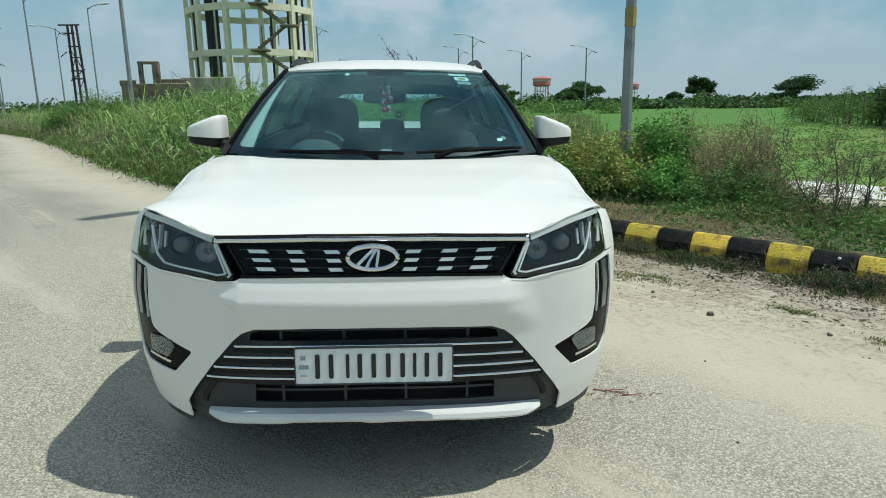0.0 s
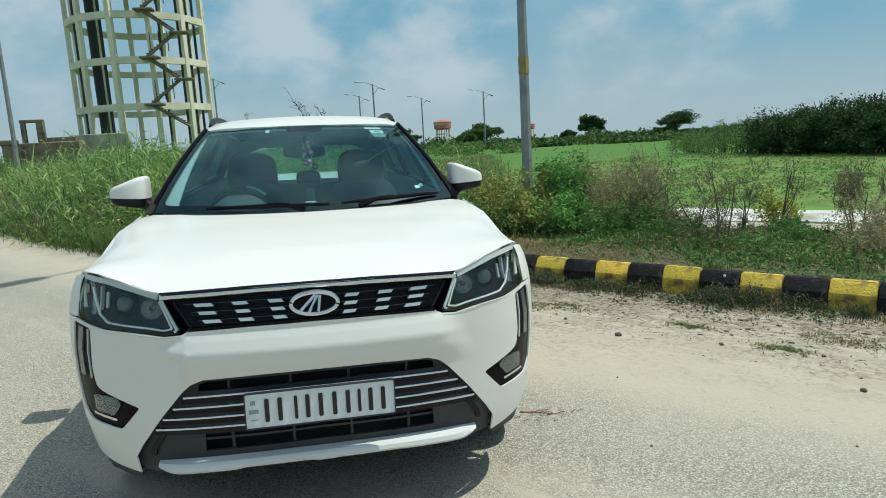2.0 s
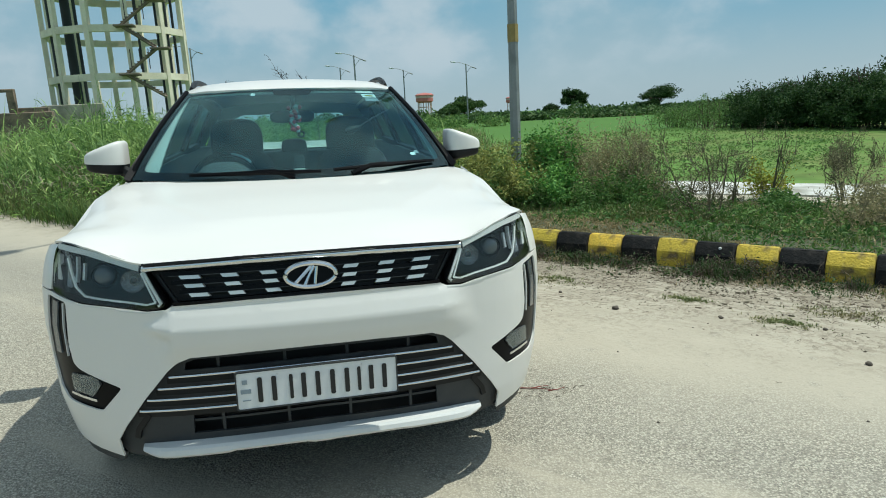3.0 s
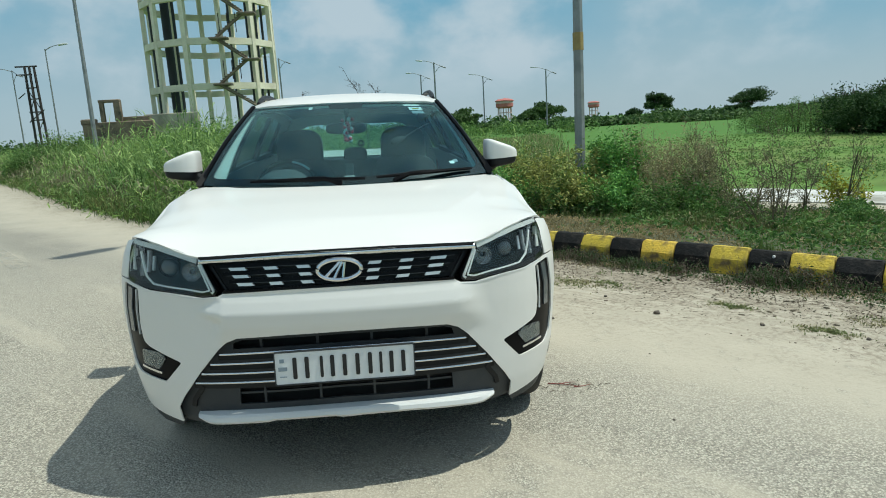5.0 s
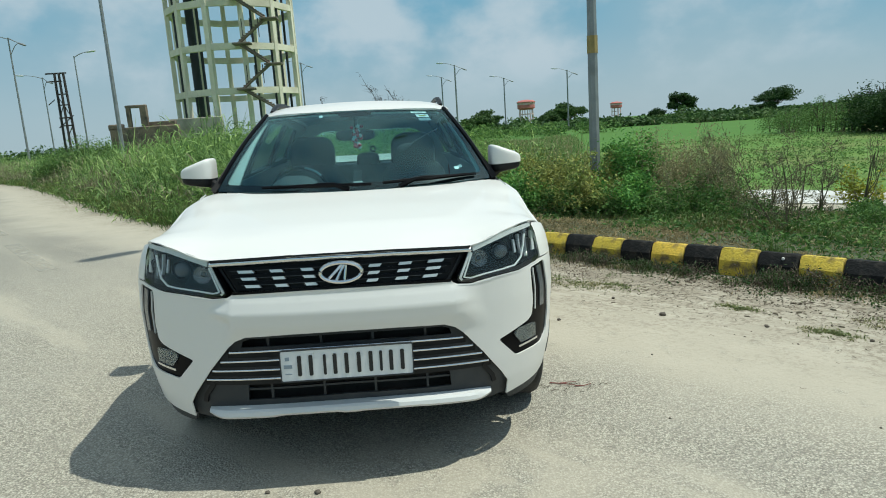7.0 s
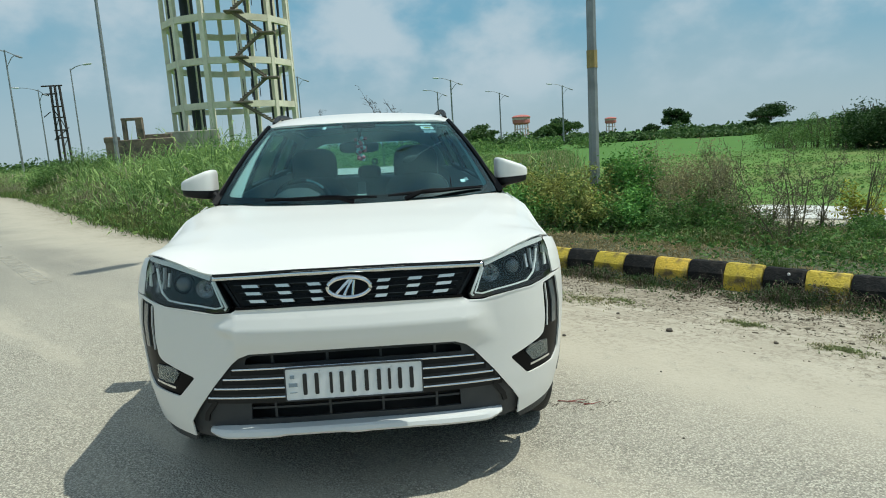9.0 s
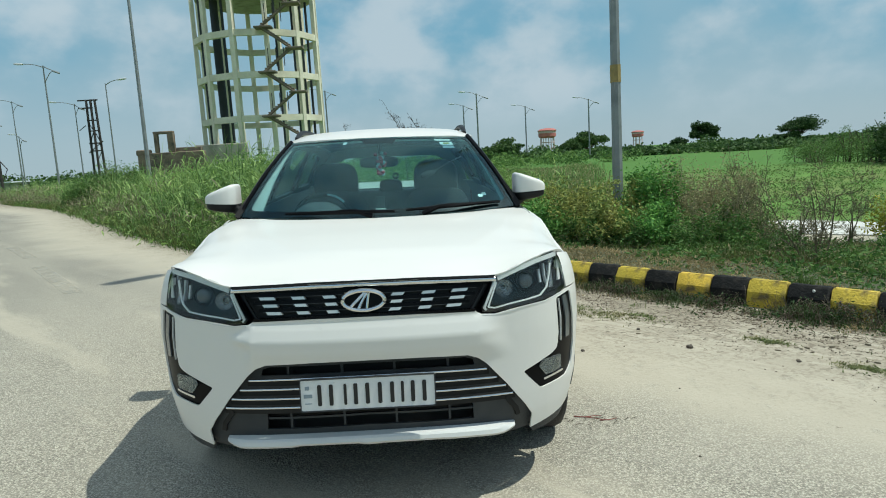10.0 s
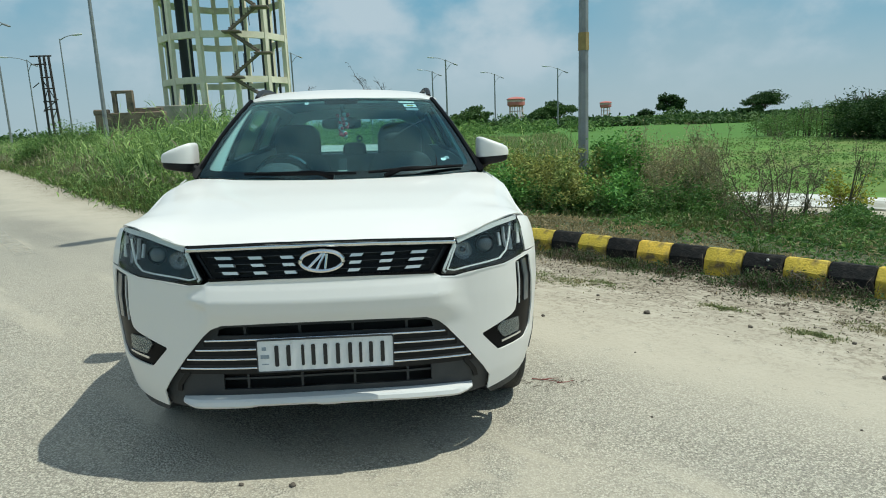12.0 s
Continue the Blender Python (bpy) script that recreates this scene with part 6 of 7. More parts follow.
tagged(blades("kerb_stalks", brush[cut:], bh[cut:], 0.0040, LITTER, 1.5, 32), "brown withered stalks hard against the kerb", "weeds", kind="stuff")
# stalky leafy weeds standing against the kerb
stalks, tips = [], []
for _ in range(380):
    l = rng.uniform(-5.5, 3.2)
    k = noise.noise((l * 1.4, 2.0, 6.0)) + 0.10 * min(1.5, max(0.0, -0.7 - l))
    if k < -0.10 + 0.25 * rng.uniform():
        continue
    cx, cy = along(l, 0.04 + abs(rng.normal(0, 0.10)))
    for _ in range(int(rng.integers(3, 7))):
        h = rng.uniform(0.05, 0.125) * (1 + 0.8 * max(0.0, k))
        p = Vector((cx + rng.normal(0, 0.03), cy + rng.normal(0, 0.03), ground(cx, cy) - 0.004))
        e = p + Vector((rng.normal(0, 0.45) * h, rng.normal(0, 0.45) * h, h))
        mid = p.lerp(e, 0.5) + Vector((rng.normal(0, 0.012), rng.normal(0, 0.012), 0.015))
        stalks.append(([p, mid, e], 0.0026))
        for _ in range(7):
            q = mid.lerp(e, rng.uniform(-0.6, 1.05))
            tips.append((q.x + rng.normal(0, 0.016), q.y + rng.normal(0, 0.016), max(q.z + rng.normal(0, 0.012), p.z + 0.01)))
solid("weed_stalks", wood(stalks, 0.0011), DARKTWIG, "thin brown stalks of weeds standing against the kerb", "weeds", kind="stuff", smooth=0)
rng.shuffle(tips)
cut = int(len(tips) * 0.42)
tagged(leaves("stalk_leaves", tips[:cut], 0.030, LEAFDARK, 61, None, 0.1, 0.4), "small green leaves of weeds against the kerb", "weeds", kind="stuff")
tagged(leaves("withered_stalk_leaves", tips[cut:], 0.028, LITTER, 62, None, 0.3, 0.35), "withered brown leaves of weeds against the kerb", "weeds", kind="stuff")
# clods and crumbs of earth on the sand
clod_v, clod_f = [], []
for _ in range(1500):
    l, s = rng.uniform(-6, 3.5), 0.15 + abs(rng.normal(0, 0.42)) + (0.35 if rng.uniform() < 0.3 else 0.0)
    if noise.noise((l * 1.3, s * 2.0, 12.0)) < -0.05:
        continue
    x, y = along(l, s)
    r = 0.004 + 0.010 * rng.uniform() ** 3
    long_x, turn_a = rng.uniform(1.0, 2.4), math.atan2(KD.y, KD.x) + rng.normal(0, 0.5)
    n0, z0 = len(clod_v), ground(x, y)
    ring = [(r * long_x * math.cos(a) * rng.uniform(0.7, 1.2), r * math.sin(a) * rng.uniform(0.7, 1.2)) for a in (math.tau * k / 6 for k in range(6))]
    for kz, kr in ((-0.002, 1.0), (r * 0.7, 0.75)):
        for u, v in ring:
            clod_v.append((x + kr * (u * math.cos(turn_a) - v * math.sin(turn_a)), y + kr * (u * math.sin(turn_a) + v * math.cos(turn_a)), z0 + kz * rng.uniform(0.8, 1.2)))
    clod_f += [(n0 + k, n0 + (k + 1) % 6, n0 + 6 + (k + 1) % 6, n0 + 6 + k) for k in range(6)] + [tuple(n0 + 6 + k for k in range(6))]
tagged(sheet("earth_clods", clod_v, clod_f, CLOD), "small brown clods of earth scattered over the sand", "clods", kind="stuff")
# broad little weeds and dead leaves at the kerb foot
pts = []
for _ in range(620):
    l, s = rng.uniform(-7, 4.5), 0.05 + abs(rng.normal(0, 0.20))
    if noise.noise((l * 1.3, 1.0, 9.0)) < -0.25:
        continue
    cx, cy = along(l, s)
    hh = rng.uniform(0.03, 0.10)
    for _ in range(30):
        pts.append((cx + rng.normal(0, 0.055), cy + rng.normal(0, 0.055), ground(cx, cy) + hh * rng.uniform(0, 1)))
for _ in range(10000):
    l, s = rng.uniform(-7, 4), 0.1 + abs(rng.normal(0, 0.55))
    if noise.noise((l * 1.1, s * 2.5, 3.0)) + 0.5 * noise.noise((l * 5, s * 9, 1.0)) > 0.05:
        x, y = along(l, s)
        pts.append((x, y, ground(x, y) + 0.006))
half_n = int(len(pts) * 0.36)
tagged(leaves("kerbside_weeds", pts[:half_n], 0.026, LEAFDARK, 16, None, 0.1, 0.5), "small dark leafy weeds along the kerb foot", "weeds", kind="stuff")
tagged(leaves("dead_leaves", pts[half_n:], 0.017, LITTER, 17, None, 0.3, 0.5), "brown dead leaves caught along the kerb foot", "litter", kind="stuff")
# twigs and stalks lying on the sand
bm = bmesh.new()
for _ in range(3400):
    l, s = rng.uniform(-6.5, 4), 0.2 + abs(rng.normal(0, 0.5))
    x, y = along(l, s)
    a, ln = math.atan2(KD.y, KD.x) + rng.normal(0, 0.7), rng.uniform(0.012, 0.07)
    z = ground(x, y) + 0.004
    d = Vector((math.cos(a), math.sin(a), 0)) * ln
    sticks(bm, [Vector((x, y, z)), Vector((x, y, z + rng.uniform(0, 0.012))) + d * 0.5 + Vector((rng.normal(0, 0.008), rng.normal(0, 0.008), 0)), Vector((x, y, z)) + d], rng.uniform(0.0008, 0.002), 0.0006, 4)
solid("twig_litter", bm, LITTER, "brown twigs and dry stalks scattered on the sand", "litter", kind="stuff", smooth=0)


tw = bmesh.new()
for _ in range(22):
    x, y = 1.14 + rng.normal(0, 0.11), 0.80 + rng.normal(0, 0.04)
    a, ln = rng.uniform(0, math.tau), rng.uniform(0.01, 0.05)
    z = ground(x, y) + 0.004
    sticks(tw, [Vector((x, y, z)), Vector((x + 0.5 * ln * math.cos(a), y + 0.5 * ln * math.sin(a), z + 0.004)), Vector((x + ln * math.cos(a), y + ln * math.sin(a), z))], 0.002, 0.0008, 4)
solid("broken_twigs", tw, LITTER, "scatter of broken brown twigs in front of the wheel", "litter", kind="stuff", smooth=0)


rs = bmesh.new()
for pts in (((1.00, 0.88), (1.07, 0.845), (1.13, 0.80)), ((1.05, 0.86), (1.10, 0.86), (1.14, 0.85)), ((1.12, 0.81), (1.17, 0.80), (1.21, 0.81))):
    sticks(rs, [Vector((x, y, ground(x, y) + 0.004 + 0.004 * k)) for k, (x, y) in enumerate(pts)], 0.0035, 0.0012, 5)
solid("red_stem", rs, REDSTEM, "broken reddish plant stem lying on the road", "twig", smooth=0)


def spot_at(x, y, up=0.08):
    return (x, y, ground(x, y) + up)


# shrubs behind the kerb
olive = "low olive and yellowing leafy shrub behind the kerb"
for x, y, h, w, sd in ((2.55, 6.85, 0.90, 1.15, 21), (1.95, 7.2, 0.85, 1.1, 22), (3.05, 6.75, 0.90, 0.95, 23), (1.35, 7.9, 0.80, 1.2, 24), (2.3, 7.8, 0.95, 1.3, 20), (2.75, 6.3, 0.60, 0.9, 27), (2.05, 6.75, 0.62, 0.9, 28)):
    shrub("leafy_shrub", olive, spot_at(x, y), h, w, 16, LEAFOLIVE if sd not in (22, 28) else LEAFGREEN, 5200, 0.056, sd)
shrub("leafy_shrub", "taller fresh green leafy shrub beside the lamp post", spot_at(3.62, 6.75), 1.18, 0.78, 18, LEAFGREEN, 6000, 0.062, 25)
shrub("leafy_shrub", "fresh green leafy shrub at the foot of taller ones", spot_at(3.35, 6.25), 0.62, 0.8, 14, LEAFGREEN, 3600, 0.058, 26)
brown = "half-dry brownish shrub with thin twigs"
for x, y, h, w, sd, n in ((4.12, 6.25, 1.30, 0.72, 31, 2600), (4.42, 5.95, 1.10, 0.62, 32, 1700), (3.9, 5.95, 0.72, 0.62, 33, 1500), (4.1, 6.75, 1.22, 0.8, 35, 2400), (4.55, 5.45, 0.52, 0.6, 36, 1100), (5.45, 3.15, 0.50, 0.7, 55, 1500), (5.95, 3.65, 0.65, 0.8, 56, 1900), (6.5, 2.7, 0.5, 0.7, 57, 1400)):
    shrub("dry_shrub", brown, spot_at(x, y), h, w, 14, LEAFBROWN, n, 0.034, sd, depth=3, thin=0.0016, jitter=0.07)
for x, y, h, w, sd in ((3.95, 5.75, 0.50, 0.8, 38), (4.5, 5.6, 0.45, 0.8, 39), (4.3, 6.1, 0.62, 0.8, 47)):
    shrub("leafy_shrub", "low dark green shrub at the foot of dry ones", spot_at(x, y), h, w, 12, LEAFHEDGE, 1800, 0.05, sd)
bare = "bare dry shrub of thin forking twigs"
for x, y, h, w, sd, n in ((4.56, 4.42, 1.28, 1.40, 41, 260), (4.90, 5.35, 1.25, 1.0, 45, 200), (4.70, 5.95, 1.25, 0.8, 46, 200), (5.55, 5.5, 0.8, 0.6, 42, 200), (6.9, 5.0, 1.0, 0.9, 43, 300), (7.3, 4.2, 1.05, 0.9, 44, 260), (6.55, 4.55, 0.95, 0.8, 48, 500), (7.0, 3.7, 0.9, 0.9, 49, 600)):
    shrub("bare_shrub", bare, spot_at(x, y), h, w, 3, LEAFFADED, n * 4, 0.020, sd, depth=5, thick=0.012, spread=1.1, thin=0.0014, twigmat=DARKTWIG, jitter=0.035)
shrub("sapling", "thin bare sapling with a few side twigs", spot_at(6.12, 5.4, 0.0), 1.15, 0.6, 1, LEAFBROWN, 100, 0.03, 51, depth=4, thick=0.014, spread=0.7, category="sapling", twigmat=DARKTWIG)
shrub("leafy_shrub", "yellow-green leafy plant behind the kerb", spot_at(6.5, 5.9, 0.0), 0.62, 0.62, 12, LEAFYELLOW, 1300, 0.05, 52)
for x, y, h, w, sd in ((5.6, 4.3, 0.24, 0.7, 61), (6.3, 3.6, 0.34, 0.8, 62), (5.8, 4.9, 0.20, 0.6, 63), (6.8, 3.0, 0.36, 0.9, 64)):
    shrub("leafy_shrub", "low green weedy shrub behind the kerb", spot_at(x, y), h, w, 10, LEAFHEDGE, 1300, 0.045, sd)

# dark low shrubs added to stand for the deep shade beneath the taller ones
for x, y, h, w, sd in ((1.75, 6.75, 0.48, 0.8, 111), (2.45, 6.3, 0.46, 0.8, 112), (3.0, 6.15, 0.45, 0.8, 113), (3.75, 5.65, 0.40, 0.8, 114), (4.35, 5.2, 0.26, 0.8, 115)):
    shrub("leafy_shrub", "low dark green shrub added as the shade under taller ones", spot_at(x, y), h, w, 12, LEAFHEDGE, 2600, 0.045, sd)

# ---------------------------------------------------------------- stones
def pebble(name, at, r, seed, label):
    random.seed(seed)
    bm = bmesh.new()
    bmesh.ops.create_icosphere(bm, subdivisions=2, radius=r)
    for v in bm.verts:
        v.co *= 1 + 0.35 * noise.noise(v.co * (1.6 / r) + Vector((seed, 0, 0)))
        v.co.z *= 0.7
    return solid(name, bm, STONE, label, "stone", "loose stones", smooth=60, at=(at[0], at[1], ground(*at[:2]) + r * 0.35))


for i, (x, y, r) in enumerate(((2.085, 1.968, 0.024), (1.34, 2.02, 0.014), (2.62, 1.55, 0.014), (2.83, 0.62, 0.018), (3.05, 1.15, 0.014), (1.9, 2.5, 0.014), (1.7, 1.2, 0.006), (-0.35, -0.02, 0.010), (-0.15, -0.05, 0.013), (1.45, 0.35, 0.007), (2.3, 0.1, 0.006))):
    pebble("stone", (x, y), r, i, "small brown stone lying on the sandy road edge")
for i, (x, y, r) in enumerate(((-4.35, 10.0, 0.11), (-6.0, 12.2, 0.07), (-4.9, 10.8, 0.06))):
    pebble("stone", (x, y), r, 40 + i, "pale lump of rubble at the edge of the weeds")

# ---------------------------------------------------------------- street lamps and poles
def street_lamp(label, at, height, turn, arm=1.9, r0=0.085, r1=0.045, double=True, short=0.9):
    base = thing("street_lamp", label, "street lamp", group="street lamps", turn=pose(*at, 0, 0, turn))
    part("pole", tube([(0, 0, -0.05), (0, 0, height * 0.5), (0, 0, height)], [r0, (r0 + r1) / 2, r1], 8), GALV, base, smooth=20)
    part("arm", tube([(0, 0, height - 0.12), (arm * 0.35, 0, height + 0.10), (arm * 0.7, 0, height + 0.22), (arm, 0, height + 0.27)], [0.04, 0.034, 0.030, 0.028], 6), GALV, base)
    part("lamp_head", pillow((0.80, 0.28, 0.15), (arm + 0.28, 0, height + 0.29), 0.6, 14, 8, Matrix.Rotation(radians(-6), 4, "Y")), LAMPGREY, base, "pale lamp head")
    if double:
        part("arm", tube([(0, 0, height - 0.05), (-short * 0.5, 0, height - 0.28), (-short, 0, height - 0.48)], [0.04, 0.034, 0.030], 6), GALV, base)
        part("brace", tube([(0, 0, height - 1.25), (-short * 0.25, 0, height - 0.95), (-short * 0.55, 0, height - 0.62), (-short * 0.9, 0, height - 0.45)], 0.028, 6), GALV, base)
        part("lamp_head", pillow((0.62, 0.26, 0.14), (-short - 0.2, 0, height - 0.57), 0.6, 14, 8, Matrix.Rotation(radians(-22), 4, "Y")), GALV, base, "drooping lamp head")
    return base


tall = "tall grey street lamp post with curved arms"
near = street_lamp("grey octagonal lamp post with an ochre band, among the shrubs", spot_at(3.28, 7.4, 0.0), 10.1, math.degrees(math.atan2(-0.78, -0.62)), 2.1)
part("painted_band", tube([(0, 0, 2.38), (0, 0, 2.63)], 0.0835, 8), OCHRE, near, "ochre band", smooth=20)
street_lamp(tall, (-10.56, 25.0, 0), 9.6, 200, r0=0.09, r1=0.05)
street_lamp(tall, (-27.35, 50.0, 0), 10.0, 165)
street_lamp(tall, (-44.5, 75.0, 0), 10.4, 165)
street_lamp(tall, (-59.0, 95.0, 0), 10.0, 165)
street_lamp(tall, (-35.2, 70.0, 0), 9.2, 180, short=0.5)
street_lamp(tall, (-25.1, 55.0, 0), 9.1, 0, arm=1.1, r0=0.075, double=False)
street_lamp(tall, (-45.97, 78.0, 0), 6.7, 165, arm=0.8, short=0.5)
for x, y, h in ((7.86, 75.0, 8.4), (16.9, 95.0, 8.0), (23.6, 85.0, 7.8), (7.6, 92.0, 8.4), (-10.1, 80, 10.2)):
    street_lamp(tall, (x, y, ground(x, y)), h, 172, arm=1.4, r0=0.11, r1=0.08)

pyl = thing("power_pole", "dark braced steel power pole with crossarms", "power pole", (-33.5, 70.0, 0))
for x in (-0.55, 0.0, 0.55):
    part("leg", tube([(x * 1.1, 0.3 * abs(x), 0), (x * 0.8, 0, 9.5)], 0.12, 6), RUSTY, pyl)
for z, w in ((9.5, 2.1), (8.7, 1.5)):
    part("crossarm", block((w, 0.14, 0.14), (-0.3 if z > 9 else -0.6, 0, z), 0.02), RUSTY, pyl)
for z in (4.2, 5.0):
    part("brace", block((1.35, 0.1, 0.14), (0, 0, z), 0.02), RUSTY, pyl)
part("brace", tube([(-0.8, 0, 4.0), (0.8, 0, 5.2)], 0.06, 5), RUSTY, pyl)
part("brace", tube([(-0.8, 0, 6.9), (-1.5, 0, 6.4)], 0.05, 5), RUSTY, pyl)
for z in (6.3, 7.4):
    part("brace", block((1.2, 0.1, 0.12), (0, 0, z), 0.02), RUSTY, pyl)
for x, z0, z1 in ((-0.3, 5.0, 6.3), (0.3, 6.3, 5.0), (-0.3, 7.4, 6.3), (0.3, 3.2, 4.2)):
    part("brace", tube([(x - 0.27, 0, z0), (x + 0.27, 0, z1)], 0.045, 5), RUSTY, pyl)
post = thing("utility_pole", "short dark utility pole beside the road", "utility pole", (-56, 90, 0))
part("pole", tube([(0, 0, 0), (0, 0, 7.0)], [0.22, 0.16], 8), RUSTY, post)
part("brace", tube([(0, 0, 4.5), (1.0, 0, 3.2), (0.3, 0, 1.8)], 0.07, 6), RUSTY, post)

# ---------------------------------------------------------------- water tower frame
TX, TY, TR, TOP = -14.25, 64.5, 5.75, 19.5
tower = thing("water_tower", "unfinished cream concrete water tower frame with an outside stair", "water tower", (TX, TY, 0))
cols = 12
for k in range(cols):
    a = math.tau * (k + 0.5) / cols + 0.09
    x, y = TR * math.cos(a), TR * math.sin(a)
    col = part("column", block((0.40, 0.42, TOP), (0, 0, TOP / 2), 0.03, 1, None, Matrix.Rotation(a, 4, "Z")), CREAM, tower)
    col.location = (x, y, 0)
for z in (5.85, 9.7, 13.4, 18.4):
    ringbm = bmesh.new()
    prof = ((TR - 0.20, -0.28), (TR + 0.20, -0.28), (TR + 0.20, 0.28), (TR - 0.20, 0.28))
    n = cols * 2
    rings = []
    for k in range(n):
        a = math.tau * (k + 1) / n + 0.09
        cs = 1.0 if k % 2 == 0 else math.cos(math.pi / cols)
        rings.append([ringbm.verts.new((r * cs * math.cos(a), r * cs * math.sin(a), z + h)) for r, h in prof])
    for k in range(n):
        for j in range(4):
            ringbm.faces.new((rings[k - 1][j - 1], rings[k - 1][j], rings[k][j], rings[k][j - 1]))
    bmesh.ops.recalc_face_normals(ringbm, faces=ringbm.faces[:])
    part("ring_beam", ringbm, CREAM, tower, smooth=10)
for x, y, r in ((-3.5, -1.5, 0.38), (-1.55, -2.6, 0.16), (-2.3, -3.4, 0.13), (3.75, -0.6, 0.32), (4.7, 1.0, 0.12), (-4.35, -3.3, 0.13), (2.6, -4.2, 0.10), (4.75, -3.0, 0.10)):
    part("pipe", tube([(x, y, 0), (x, y, TOP)], r, 10), PIPE if r != 0.16 else CREAM, tower, "dark upright pipe")
part("tank_floor", lathe([(0.0, 17.35), (4.6, 17.2), (5.45, 17.3), (5.5, 17.95), (0.0, 17.95)], 36), PLASTER, tower, "shaded round concrete floor of the tank", smooth=20)
# stair: flights zigzag between landings outside the ring
fy = -TR - 0.75
STEP = link_mesh("step", block((0.26, 0.6, 0.09)), STAIR, 0)
zigs = [(4.6, 4.0), (1.7, 5.9), (4.3, 7.9), (1.75, 9.75), (4.3, 11.7), (1.7, 13.6), (4.3, 15.5), (1.7, 17.1)]
for i, ((x0, z0), (x1, z1)) in enumerate(zip(zigs, zigs[1:])):
    part("stair_flight", tube([(x0, fy, z0), (x1, fy, z1)], 0.13, 4), STAIR, tower, "brown concrete stair flight")
    for k in np.linspace(0.08, 0.92, 11):
        st = new("step", STEP)
        st.parent, st.location = tower, (x0 + (x1 - x0) * k, fy + 0.2, z0 + (z1 - z0) * k + 0.14)
    w = 1.5
    part("landing", block((w, 1.2, 0.16), (x1 + (0.25 if x1 > 1 else -0.3), fy + 0.3, z1), 0.02), STAIR, tower)
for i in range(9):
    x = (2.2, 2.9, 3.6)[i % 3]
    z = (6.3, 10.2, 14.0)[i // 3]
    part("rebar", tube([(x, fy, z), (x, fy, z + 1.6)], 0.035, 4), RUSTY, tower)
# wall at its foot and the ruined shed beside it
wall = bmesh.new()
block((4.6, 0.4, 3.7), (-16.9, 58, 1.85), 0.05, 1, wall)
solid("boundary_wall", wall, PLASTER, "stained plaster wall at the foot of the water tower", "wall")
ruin = thing("ruined_shed", "roofless old brick shed with an empty door frame on top", "ruin", (-20.6, 55, 0))
part("wall", block((5.6, 0.5, 3.15), (0.3, 0, 1.57), 0.06, 1), BRICKY, ruin)
part("wall", block((2.4, 0.5, 3.5), (1.6, 0.3, 1.75), 0.06, 1), BRICKY, ruin)
for x, w in ((-0.85, 0.32), (0.38, 0.56)):
    part("jamb", block((w, 0.4, 1.6), (x, 0, 3.95), 0.05, 1), BRICKY, ruin)
part("lintel", block((1.7, 0.4, 0.24), (-0.2, 0, 4.80), 0.05, 1), BRICKY, ruin)
part("broken_wall", block((1.2, 0.5, 0.5), (-2.0, 0, 3.2), 0.08, 1), BRICKY, ruin)


# ---------------------------------------------------------------- far things
def far_tank(at, h, w, label):
    t = thing("water_tank", label, "water tank", at)
    part("bowl", lathe([(w * 0.34, h * 0.62), (w * 0.47, h * 0.66), (w * 0.5, h * 0.68), (w * 0.5, h * 0.80)], 20), TANKRED, t, "red lower drum")
    part("pale_band", lathe([(w * 0.502, h * 0.80), (w * 0.502, h * 0.88)], 20), TANKPINK, t, "faded pinkish upper drum")
    part("dome", lathe([(w * 0.54, h * 0.88), (w * 0.54, h * 0.91), (w * 0.40, h * 0.965), (0.0, h)], 20), TANKRED, t, "red roof slab")
    for k in range(8):
        a = math.tau * k / 8
        part("leg", tube([(w * 0.42 * math.cos(a), w * 0.42 * math.sin(a), 0), (w * 0.38 * math.cos(a), w * 0.38 * math.sin(a), h * 0.66)], w * 0.026, 6), TANKPINK, t)
    for z in (0.22, 0.44):
        part("ring_beam", lathe([(w * 0.38, h * z), (w * 0.42, h * z), (w * 0.42, h * (z + 0.03)), (w * 0.38, h * (z + 0.03)), (w * 0.38, h * z)], 16), TANKPINK, t)


far_tank((49.4, 240, 0), 9.6, 6.4, "distant red and white elevated water tank")
far_tank((111, 322, 0), 8.7, 5.6, "very distant reddish elevated water tank")
tree("round_tree", "dark dense round-crowned tree beyond the meadow", (59.1, 130, 0), 5.6, 5.6, 71, count=7000, size=0.36, trunk=0.26)
tree("round_tree", "dark dense round-crowned tree beyond the meadow", (54.0, 131, 0), 2.7, 3.6, 72, count=2200, size=0.35, trunk=0.15)
tree("spreading_tree", "dark flat-topped spreading tree beyond the meadow", (69.2, 113.5, 0), 4.9, 7.6, 73, count=7000, size=0.30, trunk=0.34, flat=1.0, clumps=40)
tree("round_tree", "dark tree among distant bushes", (27.3, 100, 0), 4.5, 6.0, 74, leafmat=LEAFMID, count=5600, size=0.36, trunk=0.22)
tree("round_tree", "dark tree among distant bushes", (11.5, 80, 0), 3.2, 5.2, 75, leafmat=LEAFMID, count=5200, size=0.30, trunk=0.10)
tree("round_tree", "dark tree among distant bushes", (66.0, 112, 0), 2.4, 5.4, 76, count=3000, size=0.34, trunk=0.12)
tree("round_tree", "dark tree among distant bushes", (22.5, 90, 0), 2.6, 4.2, 77, leafmat=LEAFMID, count=3400, size=0.30, trunk=0.10)
